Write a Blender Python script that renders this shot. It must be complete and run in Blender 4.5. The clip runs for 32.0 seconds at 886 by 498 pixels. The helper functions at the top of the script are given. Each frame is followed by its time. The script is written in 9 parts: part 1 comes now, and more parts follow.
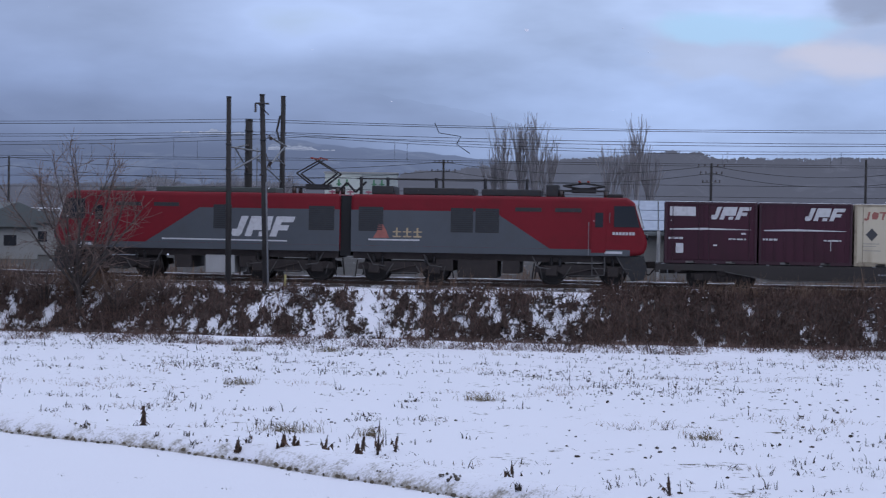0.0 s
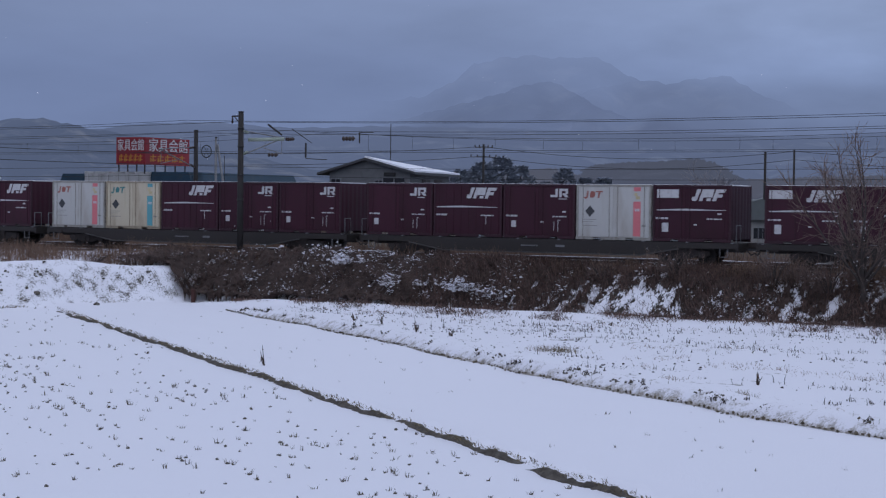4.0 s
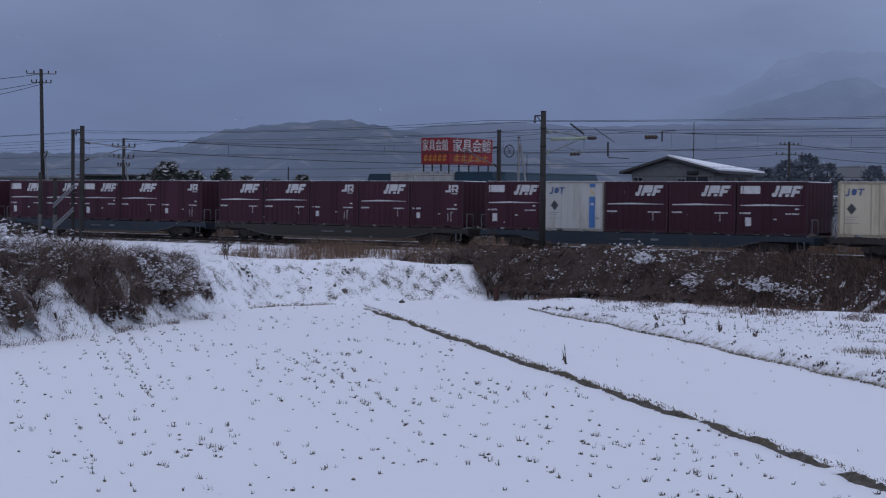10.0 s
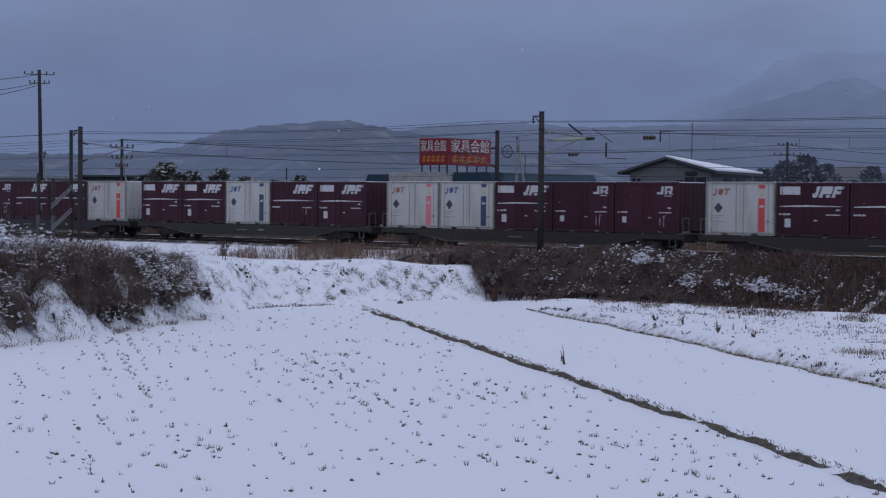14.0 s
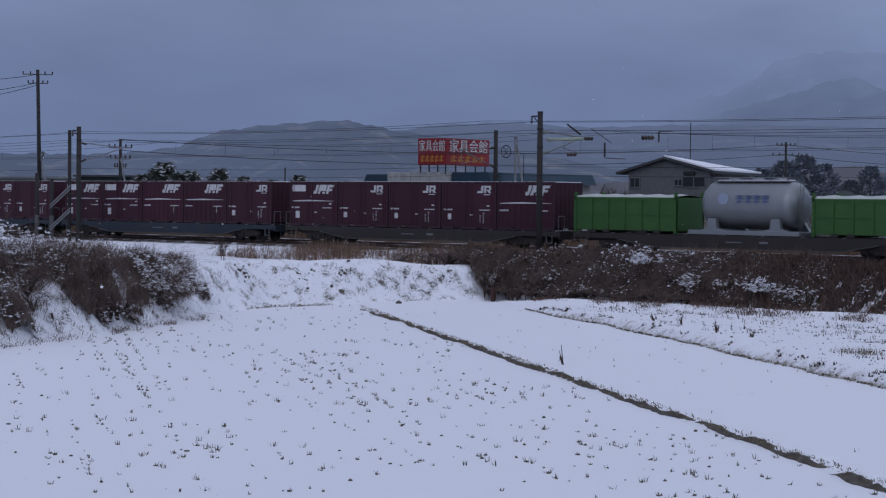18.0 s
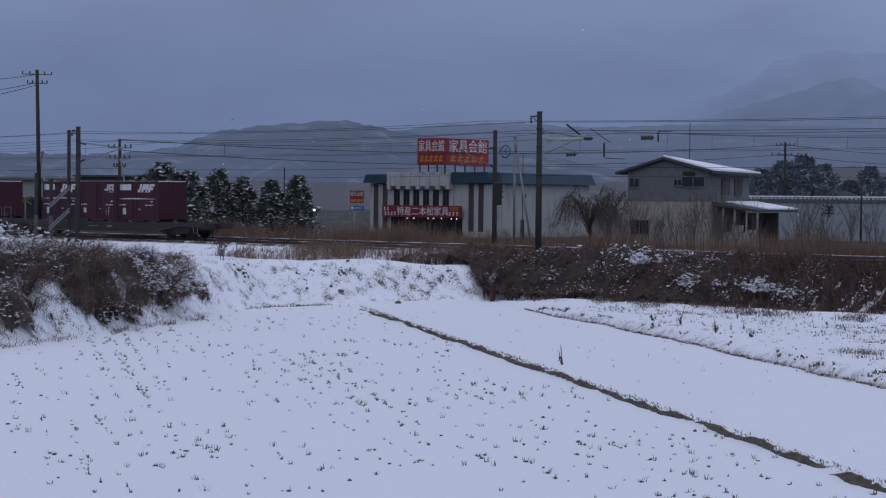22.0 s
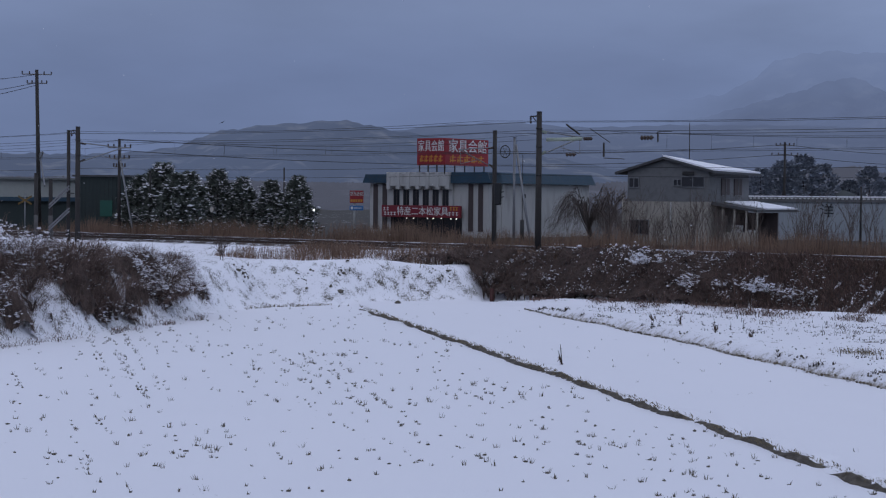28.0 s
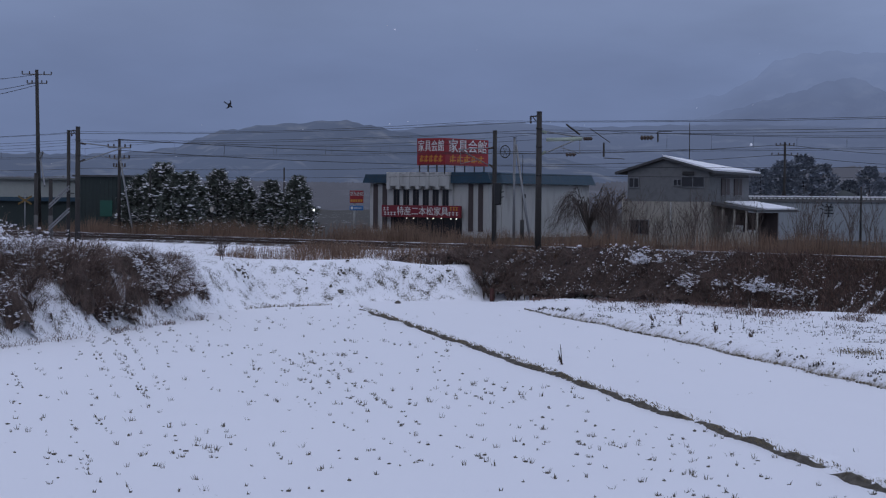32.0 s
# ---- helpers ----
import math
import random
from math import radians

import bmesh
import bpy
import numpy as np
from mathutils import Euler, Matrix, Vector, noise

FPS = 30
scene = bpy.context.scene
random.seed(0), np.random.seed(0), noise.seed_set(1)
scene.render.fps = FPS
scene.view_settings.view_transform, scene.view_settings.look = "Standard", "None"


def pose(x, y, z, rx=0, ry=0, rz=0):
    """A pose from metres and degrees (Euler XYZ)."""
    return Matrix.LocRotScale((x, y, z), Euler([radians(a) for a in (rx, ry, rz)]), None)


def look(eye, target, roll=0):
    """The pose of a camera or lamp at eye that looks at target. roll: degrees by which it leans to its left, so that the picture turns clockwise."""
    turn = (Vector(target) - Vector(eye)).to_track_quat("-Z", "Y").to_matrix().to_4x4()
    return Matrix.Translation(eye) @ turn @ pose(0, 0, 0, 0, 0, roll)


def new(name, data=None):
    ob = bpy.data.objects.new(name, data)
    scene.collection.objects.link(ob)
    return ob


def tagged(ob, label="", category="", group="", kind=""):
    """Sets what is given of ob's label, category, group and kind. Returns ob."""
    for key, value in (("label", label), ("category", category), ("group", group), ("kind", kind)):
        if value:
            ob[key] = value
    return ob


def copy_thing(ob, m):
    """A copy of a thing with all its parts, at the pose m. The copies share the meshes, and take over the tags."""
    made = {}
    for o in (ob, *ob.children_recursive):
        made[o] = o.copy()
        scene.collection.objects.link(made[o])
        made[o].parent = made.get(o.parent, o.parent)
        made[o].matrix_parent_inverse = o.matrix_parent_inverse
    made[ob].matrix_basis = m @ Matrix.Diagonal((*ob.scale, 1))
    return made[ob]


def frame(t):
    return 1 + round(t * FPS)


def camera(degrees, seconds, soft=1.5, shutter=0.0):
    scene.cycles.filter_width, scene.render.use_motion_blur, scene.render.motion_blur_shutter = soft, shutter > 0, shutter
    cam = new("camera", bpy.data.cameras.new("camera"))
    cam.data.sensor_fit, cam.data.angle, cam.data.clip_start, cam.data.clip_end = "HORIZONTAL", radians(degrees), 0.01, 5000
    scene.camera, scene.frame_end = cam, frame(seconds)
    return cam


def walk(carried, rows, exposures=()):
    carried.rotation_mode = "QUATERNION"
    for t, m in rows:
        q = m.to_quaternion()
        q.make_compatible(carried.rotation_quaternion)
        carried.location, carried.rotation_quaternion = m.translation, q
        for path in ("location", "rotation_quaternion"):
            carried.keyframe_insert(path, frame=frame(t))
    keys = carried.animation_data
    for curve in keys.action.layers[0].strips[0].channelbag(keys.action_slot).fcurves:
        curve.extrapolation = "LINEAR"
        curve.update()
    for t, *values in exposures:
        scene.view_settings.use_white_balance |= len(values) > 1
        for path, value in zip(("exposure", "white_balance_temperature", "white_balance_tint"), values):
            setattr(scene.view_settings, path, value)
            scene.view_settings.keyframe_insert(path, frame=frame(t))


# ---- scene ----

# ---- camera ----
# Track runs along x; rail top is z = 0; near faces of the train stand at y = 74.5.
cam = camera(27.4, 32.0, soft=1.2, shutter=0.1)
EYE_Z = 2.58
PATH = [
    (0.0, 89.10, -0.92, 6.17), (0.5, 89.05, -0.93, 10.65), (1.0, 88.97, -0.93, 14.35), (1.5, 88.88, -0.88, 17.45),
    (2.0, 88.81, -0.85, 20.84), (2.5, 88.75, -0.82, 23.74), (3.0, 88.68, -0.80, 26.31), (3.5, 88.60, -0.77, 28.65),
    (4.0, 88.54, -0.74, 30.53), (4.5, 88.50, -0.73, 32.46), (5.5, 88.43, -0.66, 36.35), (6.3, 88.37, -0.60, 39.45),
    (6.5, 88.36, -0.60, 40.03), (7.0, 88.37, -0.59, 40.19), (7.5, 88.38, -0.59, 40.15), (8.0, 88.39, -0.58, 40.12),
    (9.0, 88.40, -0.58, 40.07), (10.0, 88.40, -0.57, 40.03), (11.0, 88.41, -0.56, 40.01), (12.0, 88.42, -0.55, 40.0),
    (13.0, 88.42, -0.55, 39.99), (15.0, 88.42, -0.55, 39.96), (18.0, 88.42, -0.55, 39.93), (20.0, 88.42, -0.55, 39.91),
    (23.0, 88.42, -0.55, 39.91), (28.0, 88.42, -0.55, 39.90), (32.0, 88.42, -0.55, 39.90)]
EXPOSURES = [(0.0, 0.46), (1.0, 0.38), (2.0, 0.34), (3.0, 0.27), (4.5, 0.18), (6.5, 0.08), (8.0, 0.05), (32.0, 0.05)]
walk(cam, [(t, pose(0, 0, EYE_Z, a, r, y)) for t, a, r, y in PATH], EXPOSURES)

# ---- world and sun: an overcast winter dusk ----
world = bpy.data.worlds.new("overcast_dusk")
scene.world = world
world.use_nodes = True
wn, wl = world.node_tree.nodes, world.node_tree.links
wn.clear()
w_out = wn.new("ShaderNodeOutputWorld")
w_bg = wn.new("ShaderNodeBackground")
w_sky = wn.new("ShaderNodeTexSky")
w_sky.sky_type = "NISHITA"
w_sky.sun_disc = False
w_sky.sun_elevation, w_sky.sun_rotation = radians(25), radians(60)
w_skydim = wn.new("ShaderNodeVectorMath")
w_skydim.operation = "SCALE"
w_skydim.inputs["Scale"].default_value = 0.055
wl.new(w_sky.outputs["Color"], w_skydim.inputs[0])
w_co = wn.new("ShaderNodeTexCoord")
w_sep = wn.new("ShaderNodeSeparateXYZ")
wl.new(w_co.outputs["Generated"], w_sep.inputs[0])
w_grad = wn.new("ShaderNodeValToRGB")          # cloud deck: dim near the horizon, bright overhead
w_grad.color_ramp.interpolation = "EASE"
els = w_grad.color_ramp.elements
els[0].position, els[0].color = 0.0, (0.139, 0.181, 0.312, 1)
els[1].position, els[1].color = 1.0, (0.325, 0.358, 0.500, 1)
for p, c in ((0.06, (0.147, 0.190, 0.325, 1)), (0.12, (0.180, 0.226, 0.366, 1)), (0.30, (0.240, 0.278, 0.384, 1))):
    e = els.new(p)
    e.color = c
wl.new(w_sep.outputs["Z"], w_grad.inputs["Fac"])
w_map = wn.new("ShaderNodeMapping")
w_map.inputs["Scale"].default_value = (4.2, 4.2, 13.0)
w_map.inputs["Location"].default_value = (0.7, 0.0, 0.35)
wl.new(w_co.outputs["Generated"], w_map.inputs["Vector"])
w_noise = wn.new("ShaderNodeTexNoise")
w_noise.inputs["Scale"].default_value = 1.6
w_noise.inputs["Detail"].default_value = 5.0
w_noise.inputs["Roughness"].default_value = 0.5
wl.new(w_map.outputs["Vector"], w_noise.inputs["Vector"])
# the deck thins towards the sunset side (+x): paler clouds and a few gaps there
w_east = wn.new("ShaderNodeMapRange")
w_east.interpolation_type = "SMOOTHSTEP"
for k, v in zip(("From Min", "From Max", "To Min", "To Max"), (-0.64, 0.02, 0.0, 1.0)):
    w_east.inputs[k].default_value = v
wl.new(w_sep.outputs["X"], w_east.inputs["Value"])
w_amp = wn.new("ShaderNodeMapRange")
for k, v in zip(("From Min", "From Max", "To Min", "To Max"), (0.0, 1.0, 0.14, 0.8)):
    w_amp.inputs[k].default_value = v
wl.new(w_east.outputs["Result"], w_amp.inputs["Value"])
w_n0 = wn.new("ShaderNodeMath")
w_n0.operation = "SUBTRACT"
w_n0.inputs[1].default_value = 0.47
wl.new(w_noise.outputs["Fac"], w_n0.inputs[0])
w_n1 = wn.new("ShaderNodeMath")
w_n1.operation = "MULTIPLY"
wl.new(w_n0.outputs[0], w_n1.inputs[0])
wl.new(w_amp.outputs["Result"], w_n1.inputs[1])
w_n2 = wn.new("ShaderNodeMath")
w_n2.operation = "MULTIPLY_ADD"
w_n2.inputs[1].default_value = 3.0
w_n2.inputs[2].default_value = 1.0
wl.new(w_n1.outputs[0], w_n2.inputs[0])
w_e2 = wn.new("ShaderNodeMath")
w_e2.operation = "MULTIPLY_ADD"
w_e2.inputs[1].default_value = 0.72
wl.new(w_east.outputs["Result"], w_e2.inputs[0])
wl.new(w_n2.outputs[0], w_e2.inputs[2])
w_cl = wn.new("ShaderNodeVectorMath")
w_cl.operation = "SCALE"
w_tint = wn.new("ShaderNodeMix")          # less blue towards the sunset side
w_tint.data_type = "RGBA"
w_tint.inputs[6].default_value = (0.975, 1.005, 1.03, 1)
w_tint.inputs[7].default_value = (1.00, 1.025, 0.968, 1)
wl.new(w_east.outputs["Result"], w_tint.inputs["Factor"])
w_tm = wn.new("ShaderNodeVectorMath")
w_tm.operation = "MULTIPLY"
wl.new(w_grad.outputs["Color"], w_tm.inputs[0])
wl.new(w_tint.outputs[2], w_tm.inputs[1])
wl.new(w_tm.outputs["Vector"], w_cl.inputs[0])
wl.new(w_e2.outputs[0], w_cl.inputs["Scale"])
w_gap = wn.new("ShaderNodeMapRange")
for k, v in zip(("From Min", "From Max", "To Min", "To Max"), (0.66, 0.78, 0.0, 0.35)):
    w_gap.inputs[k].default_value = v
wl.new(w_noise.outputs["Fac"], w_gap.inputs["Value"])
w_mix = wn.new("ShaderNodeMix")
w_mix.data_type = "RGBA"
wl.new(w_gap.outputs["Result"], w_mix.inputs["Factor"])
wl.new(w_cl.outputs["Vector"], w_mix.inputs[6])
wl.new(w_skydim.outputs["Vector"], w_mix.inputs[7])


def w_math(op, *args):
    q = wn.new("ShaderNodeMath")
    q.operation = op
    for i, v in enumerate(args):
        if isinstance(v, (int, float)):
            q.inputs[i].default_value = v
        else:
            wl.new(v, q.inputs[i])
    return q.outputs[0]


def w_blend(base, color, fac):
    q = wn.new("ShaderNodeMix")
    q.data_type = "RGBA"
    wl.new(fac, q.inputs["Factor"])
    wl.new(base, q.inputs[6])
    q.inputs[7].default_value = (*color, 1)
    return q.outputs[2]


# low in the north the deck breaks: a strip of clear evening sky, with sunlit cloud beside it
w_rag = wn.new("ShaderNodeTexNoise")
w_rag.inputs["Scale"].default_value, w_rag.inputs["Detail"].default_value = 14.0, 5.0
w_ragmap = wn.new("ShaderNodeMapping")
w_ragmap.inputs["Scale"].default_value = (1.0, 1.0, 2.6)
wl.new(w_co.outputs["Generated"], w_ragmap.inputs["Vector"])
wl.new(w_ragmap.outputs["Vector"], w_rag.inputs["Vector"])
w_col = w_mix.outputs[2]
for cx_, cz_, rx_, rz_, rag_, top_, tone_ in ((0.105, 0.094, 0.115, 0.024, 1.5, 0.55, (0.33, 0.38, 0.52)), (0.060, 0.107, 0.055, 0.011, 1.3, 0.85, (0.30, 0.47, 0.68)), (0.115, 0.090, 0.040, 0.012, 1.2, 0.6, (0.46, 0.45, 0.54)), (0.08, 0.141, 0.14, 0.016, 1.2, 0.75, (0.155, 0.195, 0.295)), (0.118, 0.117, 0.022, 0.012, 1.2, 0.7, (0.20, 0.235, 0.34))):
    ex_ = w_math("POWER", w_math("ABSOLUTE", w_math("DIVIDE", w_math("SUBTRACT", w_sep.outputs["X"], cx_), rx_)), 2.0)
    ez_ = w_math("POWER", w_math("ABSOLUTE", w_math("DIVIDE", w_math("SUBTRACT", w_sep.outputs["Z"], cz_), rz_)), 2.0)
    north_ = w_math("GREATER_THAN", w_sep.outputs["Y"], 0.5)
    far_ = w_math("ADD", w_math("ADD", ex_, ez_), w_math("MULTIPLY", w_math("SUBTRACT", w_rag.outputs["Fac"], 0.5), rag_ * 3.0))
    fall_ = wn.new("ShaderNodeMapRange")
    fall_.interpolation_type = "SMOOTHSTEP"
    for k, v in zip(("From Min", "From Max", "To Min", "To Max"), (0.15, 1.15, top_, 0.0)):
        fall_.inputs[k].default_value = v
    wl.new(far_, fall_.inputs["Value"])
    w_col = w_blend(w_col, tone_, w_math("MULTIPLY", fall_.outputs["Result"], north_))
wl.new(w_col, w_bg.inputs["Color"])
w_bg.inputs["Strength"].default_value = 1.0
wl.new(w_bg.outputs[0], w_out.inputs["Surface"])
sun = new("sun", bpy.data.lights.new("sun", "SUN"))
sun.data.energy, sun.data.angle, sun.data.color = 0.20, radians(40), (0.95, 0.92, 1.0)
sun.matrix_world = look((30, -60, 90), (0, 40, 0))

# ---- materials ----
MATS = {}


def mat(name, color, rough=0.7, metal=0.0, vary=0.15, scale=3.0, dirt=None, dirt_amount=0.0, bump=0.0, bump_scale=40.0,
        island=0.0, objrand=0.0, emit=0.0, spec=0.4, stretch=(1, 1, 1)):
    """A procedural surface: colour with grain at two scales, optional stains, relief and per-piece variation."""
    if name in MATS:
        return MATS[name]
    m = bpy.data.materials.new(name)
    m.use_nodes = True
    n, l = m.node_tree.nodes, m.node_tree.links
    b = n["Principled BSDF"]
    b.inputs["Roughness"].default_value, b.inputs["Metallic"].default_value = rough, metal
    b.inputs["Specular IOR Level"].default_value = spec
    co = n.new("ShaderNodeTexCoord")
    mp = n.new("ShaderNodeMapping")
    mp.inputs["Scale"].default_value = stretch
    l.new(co.outputs["Object"], mp.inputs["Vector"])

    def noise_node(s, detail=3.0):
        t = n.new("ShaderNodeTexNoise")
        t.inputs["Scale"].default_value, t.inputs["Detail"].default_value = s, detail
        l.new(mp.outputs["Vector"], t.inputs["Vector"])
        return t.outputs["Fac"]

    def arith(op, x, y):
        q = n.new("ShaderNodeMath")
        q.operation = op
        for i, v in enumerate((x, y)):
            if isinstance(v, (int, float)):
                q.inputs[i].default_value = v
            else:
                l.new(v, q.inputs[i])
        return q.outputs[0]
    big, fine = noise_node(scale), noise_node(scale * 9, 4.0)
    f = arith("ADD", arith("MULTIPLY", arith("SUBTRACT", big, 0.5), 2.0), arith("MULTIPLY", arith("SUBTRACT", fine, 0.5), 1.2))
    f = arith("ADD", arith("MULTIPLY", f, vary), 1.0)
    if island:
        g = n.new("ShaderNodeNewGeometry")
        f = arith("ADD", f, arith("MULTIPLY", arith("SUBTRACT", g.outputs["Random Per Island"], 0.5), island))
    if objrand:
        o = n.new("ShaderNodeObjectInfo")
        f = arith("ADD", f, arith("MULTIPLY", arith("SUBTRACT", o.outputs["Random"], 0.5), objrand))
    sc = n.new("ShaderNodeVectorMath")
    sc.operation = "SCALE"
    sc.inputs[0].default_value = color
    l.new(f, sc.inputs["Scale"])
    out = sc.outputs["Vector"]
    if dirt:
        mr = n.new("ShaderNodeMapRange")
        mr.inputs["From Min"].default_value, mr.inputs["From Max"].default_value = 0.48, 0.72
        mr.inputs["To Max"].default_value = dirt_amount
        l.new(noise_node(scale * 2.3, 6.0), mr.inputs["Value"])
        mx = n.new("ShaderNodeMix")
        mx.data_type = "RGBA"
        l.new(mr.outputs["Result"], mx.inputs["Factor"])
        l.new(out, mx.inputs[6])
        mx.inputs[7].default_value = (*dirt, 1)
        out = mx.outputs[2]
    l.new(out, b.inputs["Base Color"])
    if bump:
        bp = n.new("ShaderNodeBump")
        bp.inputs["Strength"].default_value = bump
        bp.inputs["Distance"].default_value = 0.02
        l.new(noise_node(bump_scale, 4.0), bp.inputs["Height"])
        l.new(bp.outputs[0], b.inputs["Normal"])
    if emit:
        b.inputs["Emission Color"].default_value = (*color, 1)
        b.inputs["Emission Strength"].default_value = emit
    MATS[name] = m
    return m


SNOW = (0.825, 0.812, 0.862)
BROWN = (0.075, 0.052, 0.036)


def snowy(name, under, low=0.5, high=0.6, scale=1.2, steep=0.0, fine=9.0, stretch=(1, 1, 1)):
    """A ground surface of earth or plants under patchy snow; steep: how much slopes shed it."""
    m = mat(name, under, 0.9, vary=0.5, scale=scale * 2, bump=0.6, bump_scale=18)
    n, l = m.node_tree.nodes, m.node_tree.links
    b = n["Principled BSDF"]
    co = n.new("ShaderNodeTexCoord")
    n1, n2 = n.new("ShaderNodeTexNoise"), n.new("ShaderNodeTexNoise")
    n1.inputs["Scale"].default_value, n2.inputs["Scale"].default_value = scale, scale * fine
    n1.inputs["Detail"].default_value = n2.inputs["Detail"].default_value = 4
    mp = n.new("ShaderNodeMapping")
    mp.inputs["Scale"].default_value = stretch
    l.new(co.outputs["Object"], mp.inputs["Vector"])
    l.new(mp.outputs["Vector"], n1.inputs["Vector"])
    l.new(mp.outputs["Vector"], n2.inputs["Vector"])
    g = n.new("ShaderNodeNewGeometry")
    sp = n.new("ShaderNodeSeparateXYZ")
    l.new(g.outputs["Normal"], sp.inputs[0])
    a = n.new("ShaderNodeMath")
    a.operation = "MULTIPLY_ADD"
    a.inputs[1].default_value, a.inputs[2].default_value = 0.45, 0.0
    l.new(n2.outputs["Fac"], a.inputs[0])
    a2 = n.new("ShaderNodeMath")
    a2.operation = "MULTIPLY_ADD"
    a2.inputs[1].default_value = 0.55
    l.new(n1.outputs["Fac"], a2.inputs[0])
    l.new(a.outputs[0], a2.inputs[2])
    up = n.new("ShaderNodeMath")
    up.operation = "MULTIPLY_ADD"
    up.inputs[1].default_value = steep
    l.new(sp.outputs["Z"], up.inputs[0])
    l.new(a2.outputs[0], up.inputs[2])
    mr = n.new("ShaderNodeMapRange")
    mr.inputs["From Min"].default_value, mr.inputs["From Max"].default_value = low + steep, high + steep
    l.new(up.outputs[0], mr.inputs["Value"])
    mx = n.new("ShaderNodeMix")
    mx.data_type = "RGBA"
    l.new(mr.outputs["Result"], mx.inputs["Factor"])
    l.new(b.inputs["Base Color"].links[0].from_socket, mx.inputs[6])
    mx.inputs[7].default_value = (*SNOW, 1)
    l.new(mx.outputs[2], b.inputs["Base Color"])
    return m


M_SNOW = mat("snow", SNOW, 0.65, vary=0.025, scale=0.7, bump=0.35, bump_scale=9)
M_FIELD = snowy("snowy_field", (0.12, 0.10, 0.07), 0.26, 0.32, 0.9, 0.0, 8)
M_WEEDY = snowy("snowy_weedy_field", (0.12, 0.10, 0.065), 0.335, 0.39, 0.8, 0.0, 7)
M_SLOPE = snowy("snowy_slope", (0.040, 0.029, 0.022), 0.44, 0.50, 1.6, 0.0, 6, (1, 0.5, 0.5))
M_BUND = snowy("snowy_bund", (0.32, 0.285, 0.24), 0.26, 0.44, 3.2, 0.40, 6)
M_BANK = snowy("snowy_bank", (0.10, 0.085, 0.066), 0.34, 0.45, 1.9, 0.10, 9)
M_BALLAST = snowy("ballast", (0.066, 0.052, 0.046), 0.52, 0.60, 1.5, 0.1, 9)
M_TRACKSNOW = snowy("snowy_trackside", (0.07, 0.06, 0.052), 0.44, 0.58, 1.1, 0.0, 8)
M_FARLAND = snowy("far_land", (0.045, 0.039, 0.034), 0.60, 0.70, 0.25, 0.0, 5)
M_MUD = mat("dark_mud", (0.100, 0.086, 0.070), 0.9, vary=0.8, scale=5, bump=0.8, bump_scale=30)
M_RAIL = mat("rusty_rail", (0.075, 0.05, 0.04), 0.5, 0.6, vary=0.3, scale=2)
M_RAILTOP = mat("worn_rail_head", (0.45, 0.45, 0.47), 0.3, 0.9, vary=0.1, scale=2)
M_SLEEPER = mat("concrete_sleeper", (0.22, 0.21, 0.20), 0.85, vary=0.25, scale=3, objrand=0.2)
M_CONC = mat("weathered_concrete", (0.033, 0.029, 0.028), 0.85, vary=0.25, scale=1.5, dirt=(0.018, 0.016, 0.015), dirt_amount=0.6, bump=0.2, stretch=(1, 1, 0.3))
M_STEEL = mat("galvanised_steel", (0.20, 0.20, 0.21), 0.5, 0.6, vary=0.2, scale=4)
M_DARKSTEEL = mat("dark_steel", (0.035, 0.034, 0.036), 0.55, 0.4, vary=0.3, scale=3, dirt=(0.06, 0.045, 0.035), dirt_amount=0.5)
M_WIRE = mat("wire", (0.03, 0.03, 0.033), 0.6, 0.5, vary=0.1)
M_INSUL = mat("brown_insulator", (0.05, 0.035, 0.03), 0.25, vary=0.1)
M_PALEINS = mat("pale_insulator", (0.30, 0.34, 0.28), 0.4, vary=0.15, scale=8)
M_MAROON = mat("maroon_paint", (0.046, 0.0110, 0.021), 0.55, spec=0.25, vary=0.14, scale=0.9, dirt=(0.030, 0.011, 0.014), dirt_amount=0.55, objrand=0.35, stretch=(1, 1, 0.35))
M_MAROONDK = mat("maroon_frame_paint", (0.036, 0.009, 0.016), 0.5, vary=0.15, scale=1.2, objrand=0.3)
M_WHITE = mat("white_marking", (0.52, 0.51, 0.52), 0.6, vary=0.12, scale=3, dirt=(0.3, 0.27, 0.27), dirt_amount=0.4)
M_CREAM = mat("cream_paint", (0.52, 0.455, 0.34), 0.55, vary=0.08, scale=0.9, dirt=(0.25, 0.18, 0.115), dirt_amount=0.55, stretch=(1, 1, 0.25))
M_WHITEBOX = mat("white_container_paint", (0.47, 0.46, 0.44), 0.55, vary=0.07, scale=0.9, dirt=(0.26, 0.21, 0.16), dirt_amount=0.45, stretch=(1, 1, 0.25))
M_CREAMEDGE = mat("grimy_cream_edge", (0.30, 0.25, 0.18), 0.6, vary=0.3, scale=2.5, dirt=(0.12, 0.075, 0.045), dirt_amount=0.7)
M_WHITEEDGE = mat("grimy_white_edge", (0.29, 0.275, 0.25), 0.6, vary=0.3, scale=2.5, dirt=(0.13, 0.09, 0.06), dirt_amount=0.7)
M_WAGON = mat("wagon_grey_paint", (0.029, 0.023, 0.021), 0.6, vary=0.25, scale=0.8, dirt=(0.030, 0.025, 0.022), dirt_amount=0.7)
M_FLANGE = mat("dusty_flange", (0.080, 0.075, 0.074), 0.7, vary=0.4, scale=1.2, dirt=(0.05, 0.045, 0.042), dirt_amount=0.8)
M_WAGONBLUE = mat("wagon_blue_paint", (0.018, 0.027, 0.040), 0.6, vary=0.25, scale=0.8, dirt=(0.04, 0.036, 0.034), dirt_amount=0.6)
